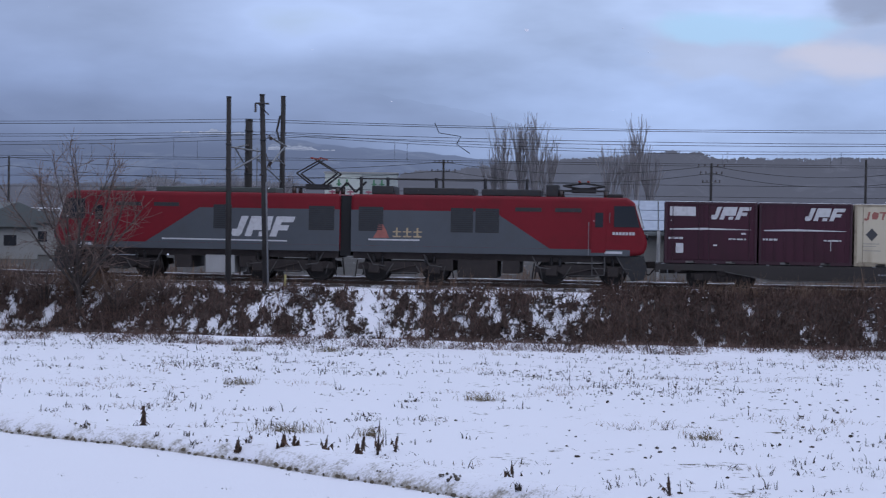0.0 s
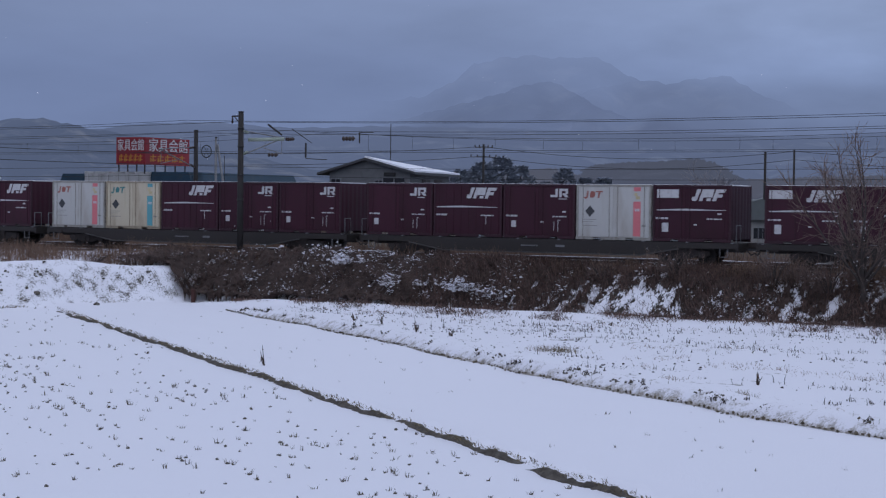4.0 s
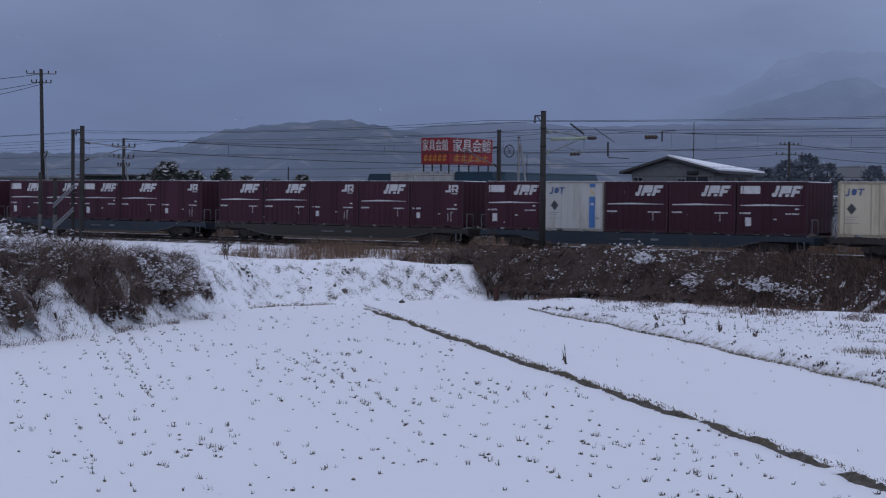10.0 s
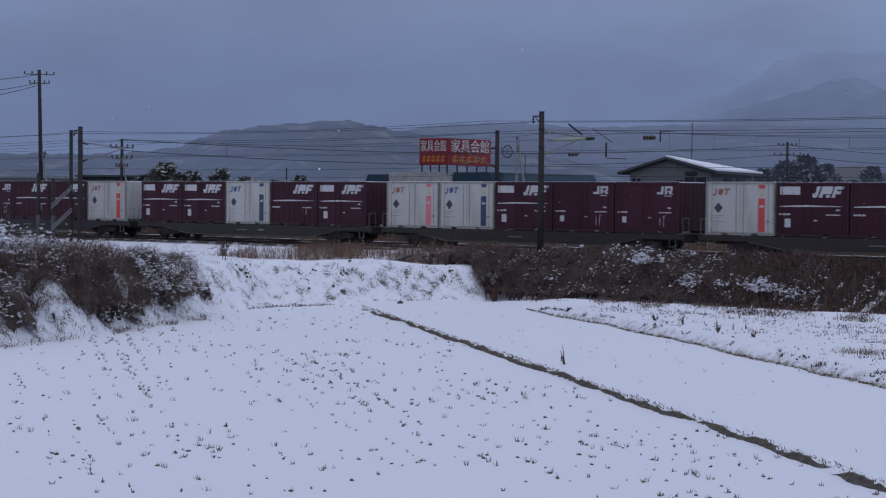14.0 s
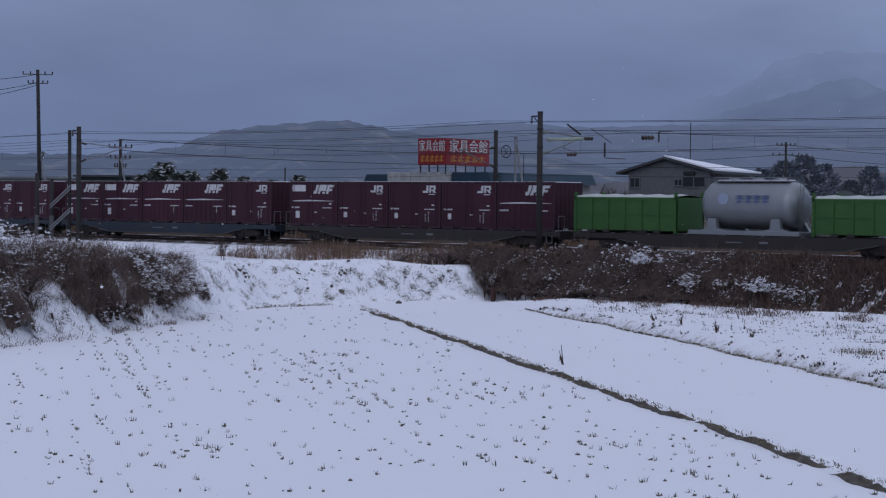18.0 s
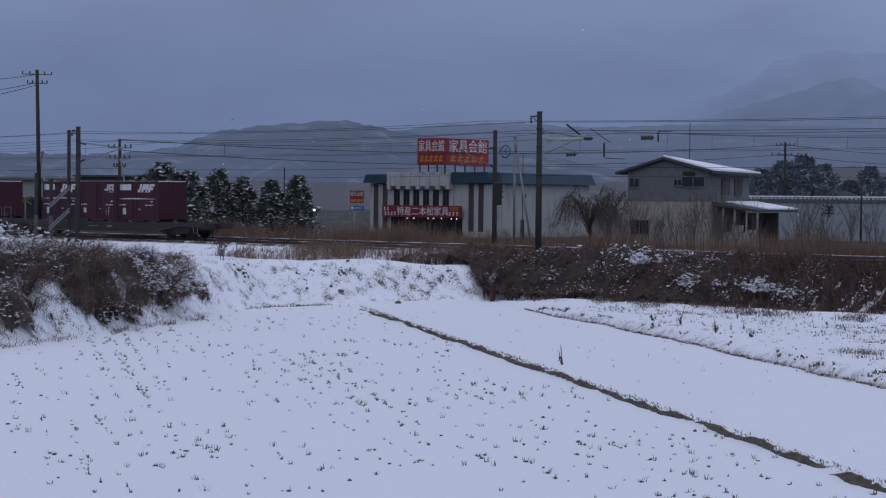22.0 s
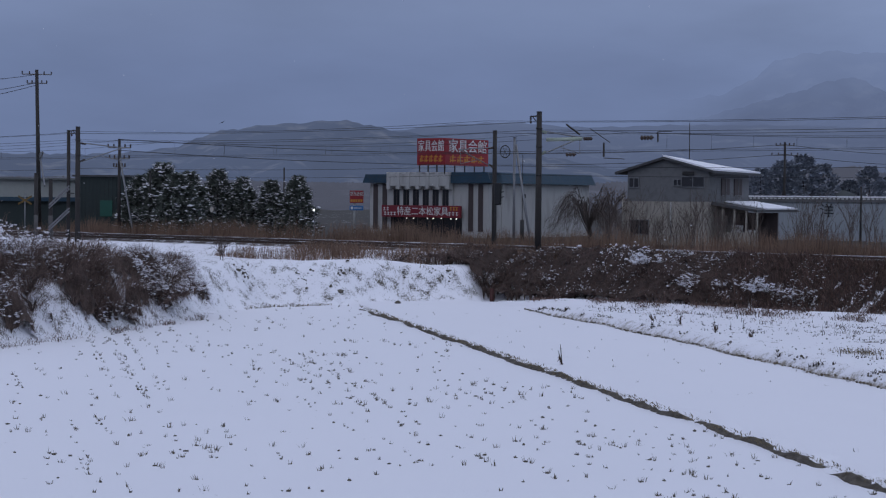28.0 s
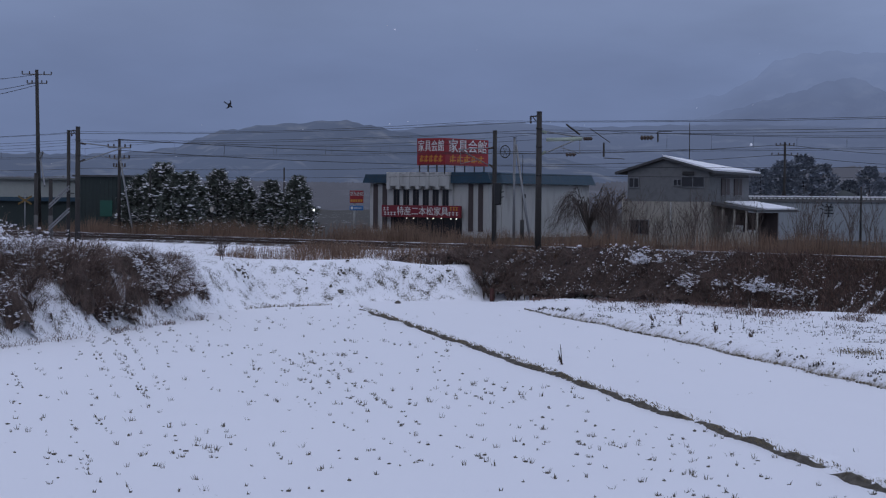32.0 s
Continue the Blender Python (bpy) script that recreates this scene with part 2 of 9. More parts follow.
M_BOGIE = mat("bogie_grime", (0.036, 0.028, 0.026), 0.75, 0.1, vary=0.4, scale=3)
M_WHEEL = mat("wheel_steel", (0.035, 0.031, 0.029), 0.55, 0.4, vary=0.3, scale=4)
M_RED = mat("locomotive_red", (0.168, 0.009, 0.016), 0.55, spec=0.2, vary=0.1, scale=0.6, dirt=(0.10, 0.010, 0.013), dirt_amount=0.4)
M_LGREY = mat("locomotive_grey", (0.066, 0.072, 0.082), 0.45, vary=0.1, scale=0.6, dirt=(0.06, 0.06, 0.06), dirt_amount=0.4)
M_GLASS = mat("dark_glass", (0.010, 0.012, 0.016), 0.12, 0.0, vary=0.1, spec=0.35)
M_GREEN = mat("green_container_paint", (0.031, 0.100, 0.018), 0.5, vary=0.2, scale=1.0, dirt=(0.035, 0.07, 0.02), dirt_amount=0.5)
M_TANK = mat("tank_steel", (0.24, 0.25, 0.265), 0.42, 0.5, vary=0.08, scale=1.0, dirt=(0.3, 0.3, 0.3), dirt_amount=0.4)
M_STRAW = mat("straw", (0.16, 0.125, 0.075), 0.9, vary=0.2, scale=0.5, island=0.9)
M_SAPLING = mat("sapling_bark", (0.090, 0.068, 0.060), 0.9, vary=0.2, scale=2)
M_BRUSH = mat("dead_brush", (0.132, 0.084, 0.070), 0.9, vary=0.8, scale=0.5, island=1.1)
# brush layer, its brown darkened to paint the shade between twigs
M_SHADEMAT = mat("brush_mat", (0.058, 0.039, 0.033), 0.95, vary=0.9, scale=2.5, bump=1.0, bump_scale=14)
M_BARK = mat("bark", (0.050, 0.040, 0.036), 0.9, vary=0.3, scale=4, bump=0.4)
# far trees: twigs paled, with the haze painted into their colour
M_HAZETWIG = mat("hazed_far_twigs", (0.270, 0.250, 0.260), 0.95, vary=0.2, scale=0.5, island=0.3)
M_TWIG = mat("twigs", (0.140, 0.097, 0.083), 0.9, vary=0.2, scale=2, island=0.6)
M_GRASS = mat("dry_grass", (0.185, 0.118, 0.084), 0.9, vary=0.25, scale=0.5, island=0.9)
M_WITHERED = mat("withered_leaves", (0.085, 0.050, 0.034), 0.9, vary=0.3, scale=2.0, island=0.8)
M_DARKGRASS = mat("dark_dead_weeds", (0.040, 0.029, 0.023), 0.9, vary=0.3, scale=0.5, island=0.9)
M_STUBBLE = mat("rice_stubble", (0.100, 0.080, 0.054), 0.9, vary=0.2, scale=0.5, island=0.9)
# far conifers: distance haze is put into this paler needle colour
M_HAZENEEDLE = mat("hazed_needles", (0.20, 0.22, 0.265), 0.9, vary=0.2, scale=0.3, island=0.3)
M_CONIFER = mat("conifer_needles", (0.098, 0.108, 0.092), 0.85, vary=0.3, scale=0.8, island=0.8)


# ---- building helpers ----
def part(name, bm, material, parent=None, label=""):
    """Links a bmesh as one mesh object under a thing or a part."""
    me = bpy.data.meshes.new(name)
    bm.normal_update()
    bm.to_mesh(me)
    bm.free()
    for mm in (material if isinstance(material, (list, tuple)) else [material]):
        me.materials.append(mm)
    ob = new(name, me)
    if parent is not None:
        ob.parent = parent
    return tagged(ob, label)


def thing(name, label, category, group="", kind="", m=None):
    ob = tagged(new(name), label, category, group, kind)
    if m is not None:
        ob.matrix_basis = m
    return ob


def box(bm, x0, x1, y0, y1, z0, z1, bevel=0.0, mi=0):
    vs = [bm.verts.new(p) for p in ((x0, y0, z0), (x1, y0, z0), (x1, y1, z0), (x0, y1, z0), (x0, y0, z1), (x1, y0, z1), (x1, y1, z1), (x0, y1, z1))]
    fs = [bm.faces.new([vs[i] for i in q]) for q in ((0, 3, 2, 1), (4, 5, 6, 7), (0, 1, 5, 4), (1, 2, 6, 5), (2, 3, 7, 6), (3, 0, 4, 7))]
    for q in fs:
        q.material_index = mi
    if bevel:
        bmesh.ops.bevel(bm, geom=list({e for q in fs for e in q.edges}), offset=bevel, segments=1, affect="EDGES", profile=0.5)
    return bm


def boxes(*specs, bevel=0.0):
    bm = bmesh.new()
    for s in specs:
        box(bm, *s, bevel=bevel)
    return bm


def tube(bm, p, q, r0, r1=None, sides=8, caps=True):
    """A tapered round bar from p to q."""
    r1 = r0 if r1 is None else r1
    p, q = Vector(p), Vector(q)
    w = (q - p)
    if w.length < 1e-6:
        return bm
    u = w.normalized()
    s = u.cross(Vector((0, 0, 1)) if abs(u.z) < 0.95 else Vector((1, 0, 0))).normalized()
    v = u.cross(s)
    rings = []
    for c, r in ((p, r0), (q, r1)):
        rings.append([bm.verts.new(c + (s * math.cos(2 * math.pi * i / sides) + v * math.sin(2 * math.pi * i / sides)) * r) for i in range(sides)])
    for i in range(sides):
        j = (i + 1) % sides
        bm.faces.new((rings[0][i], rings[0][j], rings[1][j], rings[1][i])).smooth = sides > 6
    if caps:
        bm.faces.new(rings[0][::-1])
        bm.faces.new(rings[1])
    return bm


def tubes(*specs, sides=8):
    bm = bmesh.new()
    for s in specs:
        tube(bm, *s, sides=sides)
    return bm


def rings_tube(bm, pts, radii, sides=6):
    """One connected tube through points, with a radius at each."""
    rings = []
    for k, (p, r) in enumerate(zip(pts, radii)):
        a, b = pts[max(k - 1, 0)], pts[min(k + 1, len(pts) - 1)]
        u = (b - a).normalized()
        s = u.cross(Vector((0, 0, 1)) if abs(u.z) < 0.95 else Vector((1, 0, 0))).normalized()
        v = u.cross(s)
        rings.append([bm.verts.new(p + (s * math.cos(2 * math.pi * i / sides) + v * math.sin(2 * math.pi * i / sides)) * r) for i in range(sides)])
    for a, b in zip(rings, rings[1:]):
        for i in range(sides):
            j = (i + 1) % sides
            bm.faces.new((a[i], a[j], b[j], b[i]))
    bm.faces.new(rings[0][::-1])
    bm.faces.new(rings[-1])


def prism(bm, pts, y0, y1):
    """Extrudes an outline of (x, z) points from y0 to y1."""
    a = [bm.verts.new((x, y0, z)) for x, z in pts]
    b = [bm.verts.new((x, y1, z)) for x, z in pts]
    k = len(pts)
    for i in range(k):
        j = (i + 1) % k
        bm.faces.new((a[i], a[j], b[j], b[i]))
    bm.faces.new(a)
    bm.faces.new(b[::-1])
    bmesh.ops.recalc_face_normals(bm, faces=bm.faces)
    return bm


def prisms(shapes, y0, y1):
    bm = bmesh.new()
    for s in shapes:
        b2 = bmesh.new()
        prism(b2, s, y0, y1)
        me = bpy.data.meshes.new("tmp")
        b2.to_mesh(me)
        b2.free()
        bm.from_mesh(me)
        bpy.data.meshes.remove(me)
    return bm


def raw(name, verts, faces, material, parent=None, label="", smooth=False):
    me = bpy.data.meshes.new(name)
    me.from_pydata(verts, [], faces)
    me.materials.append(material)
    if smooth:
        me.shade_smooth()
    ob = new(name, me)
    if parent is not None:
        ob.parent = parent
    return tagged(ob, label)


def text_mesh(name, body, size, depth, material, parent, m, label="", squash=1.0):
    """Lettering as a mesh, standing upright and read from -y."""
    cu = bpy.data.curves.new(name, "FONT")
    cu.body, cu.size, cu.extrude = body, size, depth
    cu.align_x, cu.align_y = "CENTER", "CENTER"
    tmp = bpy.data.objects.new(name, cu)
    scene.collection.objects.link(tmp)
    me = bpy.data.meshes.new_from_object(tmp.evaluated_get(bpy.context.evaluated_depsgraph_get()))
    bpy.data.objects.remove(tmp)
    bpy.data.curves.remove(cu)
    me.materials.clear()
    me.materials.append(material)
    ob = new(name, me)
    ob.parent = parent
    ob.matrix_basis = m @ Matrix.Diagonal((squash, 1, 1, 1))
    return tagged(ob, label)

# ---- ground: one sheet from the fields over the embankment to the horizon ----
FIELD_Z = -2.35
RIDGE_A = ((-54.2, 59.6), (-15.9, 30.45))      # low dark bund between two paddies
RIDGE_B = ((-47.6, 63.4), (-3.0, 31.9))        # broad snowy bund
rng = np.random.default_rng(7)


def smooth01(v):
    v = np.clip(v, 0, 1)
    return v * v * (3 - 2 * v)


def wave(x, y, s, k=0):
    """Cheap smooth noise in about -1..1."""
    return (np.sin(x / s * 1.3 + 1.7 * k + 1.1 * np.sin(y / s * 0.9 + k)) + np.sin(y / s * 1.7 - 0.6 * k + 1.3 * np.sin(x / s * 0.7 + 2.1 * k))) * 0.5


def vnoise(x, y, s, seed=0.0):
    """Smooth lattice noise in 0..1 with cells of size s."""
    x, y = np.asarray(x, float) / s, np.asarray(y, float) / s
    i, j = np.floor(x), np.floor(y)
    u, v = smooth01(x - i), smooth01(y - j)

    def h(a, b):
        q = np.sin(a * 127.1 + b * 311.7 + seed * 74.7) * 43758.5453
        return q - np.floor(q)
    return (h(i, j) * (1 - u) + h(i + 1, j) * u) * (1 - v) + (h(i, j + 1) * (1 - u) + h(i + 1, j + 1) * u) * v


def seg_dist(x, y, seg):
    (ax, ay), (bx, by) = seg
    dx, dy = bx - ax, by - ay
    k = np.clip(((x - ax) * dx + (y - ay) * dy) / (dx * dx + dy * dy), 0, 1)
    return np.hypot(x - ax - k * dx, y - ay - k * dy), k


def ground_z(x, y):
    x, y = np.asarray(x, float), np.asarray(y, float)
    z = np.full(np.broadcast(x, y).shape, FIELD_Z)
    z = z + 0.03 * wave(x, y, 2.3) + 0.02 * wave(x, y, 0.9, 1)
    # terraces: each paddy lies a little above the one before it
    for seg, step, soft in ((RIDGE_A, 0.13, 0.35), (RIDGE_B, 0.12, 0.8)):
        (ax, ay), (bx, by) = seg
        sd = ((x - ax) * (by - ay) - (y - ay) * (bx - ax)) / math.hypot(bx - ax, by - ay)
        z = z + step * smooth01((0.1 - sd) / soft) * smooth01((70 - y) / 4)
    # strip along the embankment's foot
    z = z + 0.28 * np.exp(-((y - 66.3) / 0.6) ** 2) * smooth01((x + 52) / 4)
    # embankment
    foot = 67.7 + 0.35 * wave(x, y * 0, 3.1, 2)
    emb = smooth01((y - foot) / 3.6)
    # western bank: its foot swings towards the camera
    edge = np.interp(y, [20, 35.5, 42, 48.7, 54, 57.8, 63, 67.6, 70], [-44.5, -48.2, -51.0, -54.0, -57.4, -58.4, -56.6, -53.6, -53.5])
    inset = edge - x + 0.25 * wave(x, y, 1.7, 5) + 0.45 * (vnoise(x, y, 1.1, 5) - 0.6) + 0.2 * (vnoise(x, y, 0.45, 15) - 0.6)
    west = smooth01(inset / 1.9)
    # the brow stands a little proud of the bench behind it
    top_w = -0.50 - 0.14 * smooth01((y - 63.5) / 4) + 0.20 * np.exp(-((inset - 2.1) / 1.1) ** 2) * smooth01((66.8 - y) / 3) - 0.10 * smooth01((inset - 3.0) / 2.0) + 0.42 * smooth01((y - 69.8) / 2.4) + 0.05 * wave(x, y, 4.0, 4) + 0.09 * (vnoise(x, y, 1.3, 3) - 0.5)
    low = np.where(y < 52, 0.25 * (52 - y) / 20, 0)
    z = z + (top_w - low - z) * west
    z = z + (-0.25 + 0.05 * wave(x, y, 2.0, 8) - z) * emb * (1 - west)
    back = smooth01((y - 71.5) / 1.0)
    z = z + (-0.22 + 0.02 * wave(x, y, 0.8) - z) * back
    # snow lies high between the two tracks; land behind falls a little
    z = z + 0.17 * np.exp(-((y - 77.85) / 0.55) ** 2) + 0.14 * smooth01((y - 81.6) / 0.6) * smooth01((84.4 - y) / 0.8)
    z = z - 0.75 * smooth01((y - 84.0) / 9.0)
    z = np.where(y > 95, z + 0.1 * wave(x, y, 11.0, 2), z)
    far = smooth01((np.hypot(x, y) - 420) / 1500)
    return z + 14 * far


def graded(lo, a, b, hi, step, n):
    mid = np.arange(a, b + step * 0.5, step)
    left = a - np.geomspace(step, a - lo, n)[::-1] if a > lo else []
    right = b + np.geomspace(step, hi - b, n)
    return np.concatenate([left, mid, right])


def build_ground():
    xs = graded(-4000, -100, 26, 4000, 0.36, 30)
    ys = np.concatenate([graded(-4000, 26, 94, 4000, 0.28, 34)])
    X, Y = np.meshgrid(xs, ys)
    Z = ground_z(X, Y)
    nx, ny = len(xs), len(ys)
    verts = np.stack([X.ravel(), Y.ravel(), Z.ravel()], 1)
    i = np.arange(nx * ny).reshape(ny, nx)
    quads = np.stack([i[:-1, :-1], i[:-1, 1:], i[1:, 1:], i[1:, :-1]], -1).reshape(-1, 4)
    ob = raw("ground", verts.tolist(), quads.tolist(), M_FIELD, smooth=True)
    me = ob.data
    for mm in (M_WEEDY, M_SLOPE, M_BANK, M_BALLAST, M_FARLAND, M_TRACKSNOW):
        me.materials.append(mm)
    cx, cy = (X[:-1, :-1] + X[1:, 1:]) / 2, (Y[:-1, :-1] + Y[1:, 1:]) / 2
    edge = np.interp(cy, [20, 35.5, 42, 48.7, 54, 57.8, 63, 67.6, 70], [-44.5, -48.2, -51.0, -54.0, -57.4, -58.4, -56.6, -53.6, -53.5])
    (ax, ay), (bx, by) = RIDGE_B
    side = (cx - ax) * (by - ay) - (cy - ay) * (bx - ax)
    idx = np.where(side < -8, 1, 0)
    idx = np.where(cy > 67.2, 2, idx)
    idx = np.where((cx < edge) & (cy < 72), 3, idx)
    idx = np.where(cy > 71.1, 3, idx)
    idx = np.where(cy > 73.4, 4, idx)
    idx = np.where(cy > 77.0, 6, idx)
    idx = np.where(cy > 84.0, 5, idx)
    me.polygons.foreach_set("material_index", idx.ravel().astype(np.int32))
    return tagged(ob, "snow-covered rice paddies rising to a brushy railway embankment", "ground", kind="structure")


build_ground()

# ---- tracks ----
TRACK_Y = 75.73
FAR_Y = 79.9


def rail_profile():
    return [(-0.065, -0.15), (0.065, -0.15), (0.065, -0.135), (0.012, -0.12), (0.012, -0.04), (0.034, -0.03), (0.034, 0.0), (-0.034, 0.0), (-0.034, -0.03), (-0.012, -0.04), (-0.012, -0.12), (-0.065, -0.135)]


def build_track(cy):
    tr = thing("railway_track", "worn steel rails on ballasted sleepers with thin snow", "railway track", "tracks", "structure")
    x0, x1 = -420.0, 160.0
    bm = bmesh.new()
    pts = [(-1.55, -0.32), (1.55, -0.32), (1.25, -0.13), (-1.25, -0.13)]
    vs = []
    xs = np.linspace(x0, x1, 240)
    for x in xs:
        vs.append([bm.verts.new((x, cy + p + 0.04 * math.sin(x * 1.7 + k * 2), q + 0.02 * math.sin(x * 2.3 + k))) for k, (p, q) in enumerate(pts)])
    for a, b in zip(vs, vs[1:]):
        for k in (1, 2, 3):
            bm.faces.new((a[k], b[k], b[(k + 1) % 4], a[(k + 1) % 4]))
    bmesh.ops.recalc_face_normals(bm, faces=bm.faces)
    part("ballast_bed", bm, M_BALLAST if cy < 78 else M_TRACKSNOW, tr)
    for s in (-0.5335, 0.5335):
        bm = bmesh.new()
        ring = []
        for x in (x0, x1):
            ring.append([bm.verts.new((x, cy + s + p, q)) for p, q in rail_profile()])
        k = len(ring[0])
        for i in range(k):
            fc = bm.faces.new((ring[0][i], ring[0][(i + 1) % k], ring[1][(i + 1) % k], ring[1][i]))
            fc.material_index = 1 if i == 6 else 0
        bmesh.ops.recalc_face_normals(bm, faces=bm.faces)
        part("rail", bm, [M_RAIL, M_RAILTOP], tr, "rusty steel rail with a bright head")
    return tr


TRACKS = [build_track(TRACK_Y), build_track(FAR_Y)]


# ---- plants and snow: scattered pieces ----
def polar(az, dist):
    """A place by its bearing from the camera (degrees left of y) and distance."""
    return -dist * math.sin(radians(az)), dist * math.cos(radians(az))


def blade_mesh(P, Hh, Wd, lean, rs):
    """Bent blades: five points each, from base to a tip that leans by lean (x, y)."""
    n = len(P)
    a = rs.uniform(0, math.pi, n)
    ux, uy = np.cos(a) * Wd / 2, np.sin(a) * Wd / 2
    V = np.zeros((n, 5, 3))
    V[:, 0] = P - np.stack([ux, uy, np.zeros(n)], 1)
    V[:, 1] = P + np.stack([ux, uy, np.zeros(n)], 1)
    mid = P + np.stack([lean[:, 0] * 0.3, lean[:, 1] * 0.3, Hh * 0.6], 1)
    V[:, 2] = mid + 0.7 * np.stack([ux, uy, np.zeros(n)], 1)
    V[:, 3] = mid - 0.7 * np.stack([ux, uy, np.zeros(n)], 1)
    V[:, 4] = P + np.stack([lean[:, 0], lean[:, 1], Hh], 1)
    i = np.arange(n)[:, None] * 5
    quads = (i + np.array([0, 1, 2, 3])).tolist()
    tris = (i + np.array([3, 2, 4])).tolist()
    return V.reshape(-1, 3).tolist(), quads + tris


ICO = None


def clump_mesh(P, R, rs, flat=0.6):
    """Small uneven lumps."""
    global ICO
    if ICO is None:
        b = bmesh.new()
        bmesh.ops.create_icosphere(b, subdivisions=1, radius=1.0)
        ICO = (np.array([v.co[:] for v in b.verts]), np.array([[v.index for v in f.verts] for f in b.faces]))
        b.free()
    v0, f0 = ICO
    n, k = len(P), len(v0)
    S = R[:, None] * np.stack([rs.uniform(0.7, 1.4, n), rs.uniform(0.7, 1.4, n), rs.uniform(0.6, 1.2, n) * flat], 1)
    J = 1 + rs.uniform(-0.3, 0.3, (n, k, 1))
    V = v0[None] * J * S[:, None, :] + P[:, None, :]
    F = f0[None] + (np.arange(n) * k)[:, None, None]
    return V.reshape(-1, 3).tolist(), F.reshape(-1, 3).tolist()


def stuff(name, vf, material, label, category, parent=None, smooth=False):
    ob = raw(name, vf[0], vf[1], material, parent, smooth=smooth)
    return tagged(ob, label, category, kind="stuff") if parent is None else tagged(ob, label, kind="stuff")


def on_ground(x, y, dz=0.0):
    return np.stack([x, y, ground_z(x, y) + dz], 1)


def clustered(rs, n, x0, x1, y0, y1, s, thresh):
    """Random places, gathered in patches."""
    x, y = rs.uniform(x0, x1, n), rs.uniform(y0, y1, n)
    k = 0.5 + 0.5 * wave(x, y, s, 9) * 0.7 + 0.3 * wave(x, y, s * 0.37, 4) * 0.5
    keep = k + rs.uniform(-0.2, 0.2, n) > thresh
    return x[keep], y[keep]


def side_of(seg, x, y):
    (ax, ay), (bx, by) = seg
    return (x - ax) * (by - ay) - (y - ay) * (bx - ax)


def west_edge(y):
    return np.interp(y, [20, 35.5, 42, 48.7, 54, 57.8, 63, 67.6, 70], [-44.5, -48.2, -51.0, -54.0, -57.4, -58.4, -56.6, -53.6, -53.5])


def build_field_plants():
    rs = np.random.default_rng(11)
    # rice stubble in the western paddy: short upright tufts in loose planting rows, thick in some bands and nearly buried in others
    n = 16000
    x, y = rs.uniform(-58, -8, n), rs.uniform(19, 63, n)
    across = np.round((x * 0.6 + y * 0.8) / 0.62) * 0.62 + rs.normal(0, 0.09, n)
    along = np.round((x * 0.8 - y * 0.6) / 0.34) * 0.34 + rs.normal(0, 0.08, n)
    x, y = 0.8 * along + 0.6 * across, -0.6 * along + 0.8 * across
    dens = 0.45 * vnoise(along, across * 3.0, 5.0, 33) + 0.35 * vnoise(x, y, 2.2, 34) + 0.20 * vnoise(x, y, 0.8, 35)
    ok = (side_of(RIDGE_A, x, y) > 20) & (x > west_edge(y) + 0.6) & (rs.uniform(0, 1, n) < 0.035 + 1.4 * np.clip(dens - 0.42, 0, 0.4))
    x, y = x[ok], y[ok]
    k = 7
    size = np.repeat(rs.gamma(5.0, 0.2, len(x)), k)
    ox, oy = rs.normal(0, 0.020, len(size)) * size, rs.normal(0, 0.020, len(size)) * size
    hh = np.clip(rs.uniform(0.02, 0.095, len(size)) * size, 0.015, 0.13)
    lean = np.stack([ox, oy], 1) * 0.9 + rs.normal(0, 0.014, (len(size), 2))
    stuff("rice_stubble", blade_mesh(on_ground(np.repeat(x, k) + ox, np.repeat(y, k) + oy, -0.01), hh, rs.uniform(0.010, 0.020, len(size)), lean, rs), M_STUBBLE, "cut rice stubble poking through snow in rows", "stubble")
    stuff("stubble_crowns", clump_mesh(on_ground(x, y, 0.0), np.minimum(rs.gamma(4, 0.006, len(x)), 0.04), rs, 0.9), M_MUD, "dark crowns of cut rice plants in snow", "stubble")
    # sparser specks in the middle paddy
    x, y = rs.uniform(-50, 0, 420), rs.uniform(26, 64, 420)
    ok = (side_of(RIDGE_A, x, y) < -15) & (side_of(RIDGE_B, x, y) > 25)
    x, y = x[ok], y[ok]
    X, Y = np.repeat(x, 3) + rs.normal(0, 0.03, len(x) * 3), np.repeat(y, 3) + rs.normal(0, 0.03, len(x) * 3)
    stuff("stubble_specks", blade_mesh(on_ground(X, Y, -0.01), rs.uniform(0.03, 0.10, len(X)), rs.uniform(0.012, 0.022, len(X)), rs.normal(0, 0.04, (len(X), 2)), rs), M_STUBBLE, "few dry stalks in smooth snow", "stubble")
    # weeds of the eastern field, in loose rows along the old planting lines
    n = 15000
    x, y = rs.uniform(-46, 14, n), rs.uniform(31, 67, n)
    m = 0.6 * vnoise(x, y * 2.6, 1.9, 2) + 0.4 * vnoise(x, y * 1.2, 6.0, 4)
    ok = (side_of(RIDGE_B, x, y) < -45) & (m + rs.uniform(-0.12, 0.12, n) > 0.64)
    x, y = x[ok], y[ok]
    k = 4
    X, Y = np.repeat(x, k) + rs.normal(0, 0.09, len(x) * k), np.repeat(y, k) + rs.normal(0, 0.05, len(x) * k)
    stuff("field_weeds", blade_mesh(on_ground(X, Y, -0.01), rs.gamma(2.2, 0.036, len(X)), rs.uniform(0.016, 0.036, len(X)), rs.normal(0, 0.06, (len(X), 2)), rs), M_DARKGRASS, "dead weeds and stubble in patchy snow", "weeds")
    # small dark wet clumps among them
    x, y = rs.uniform(-46, 14, 5200), rs.uniform(31, 67, 5200)
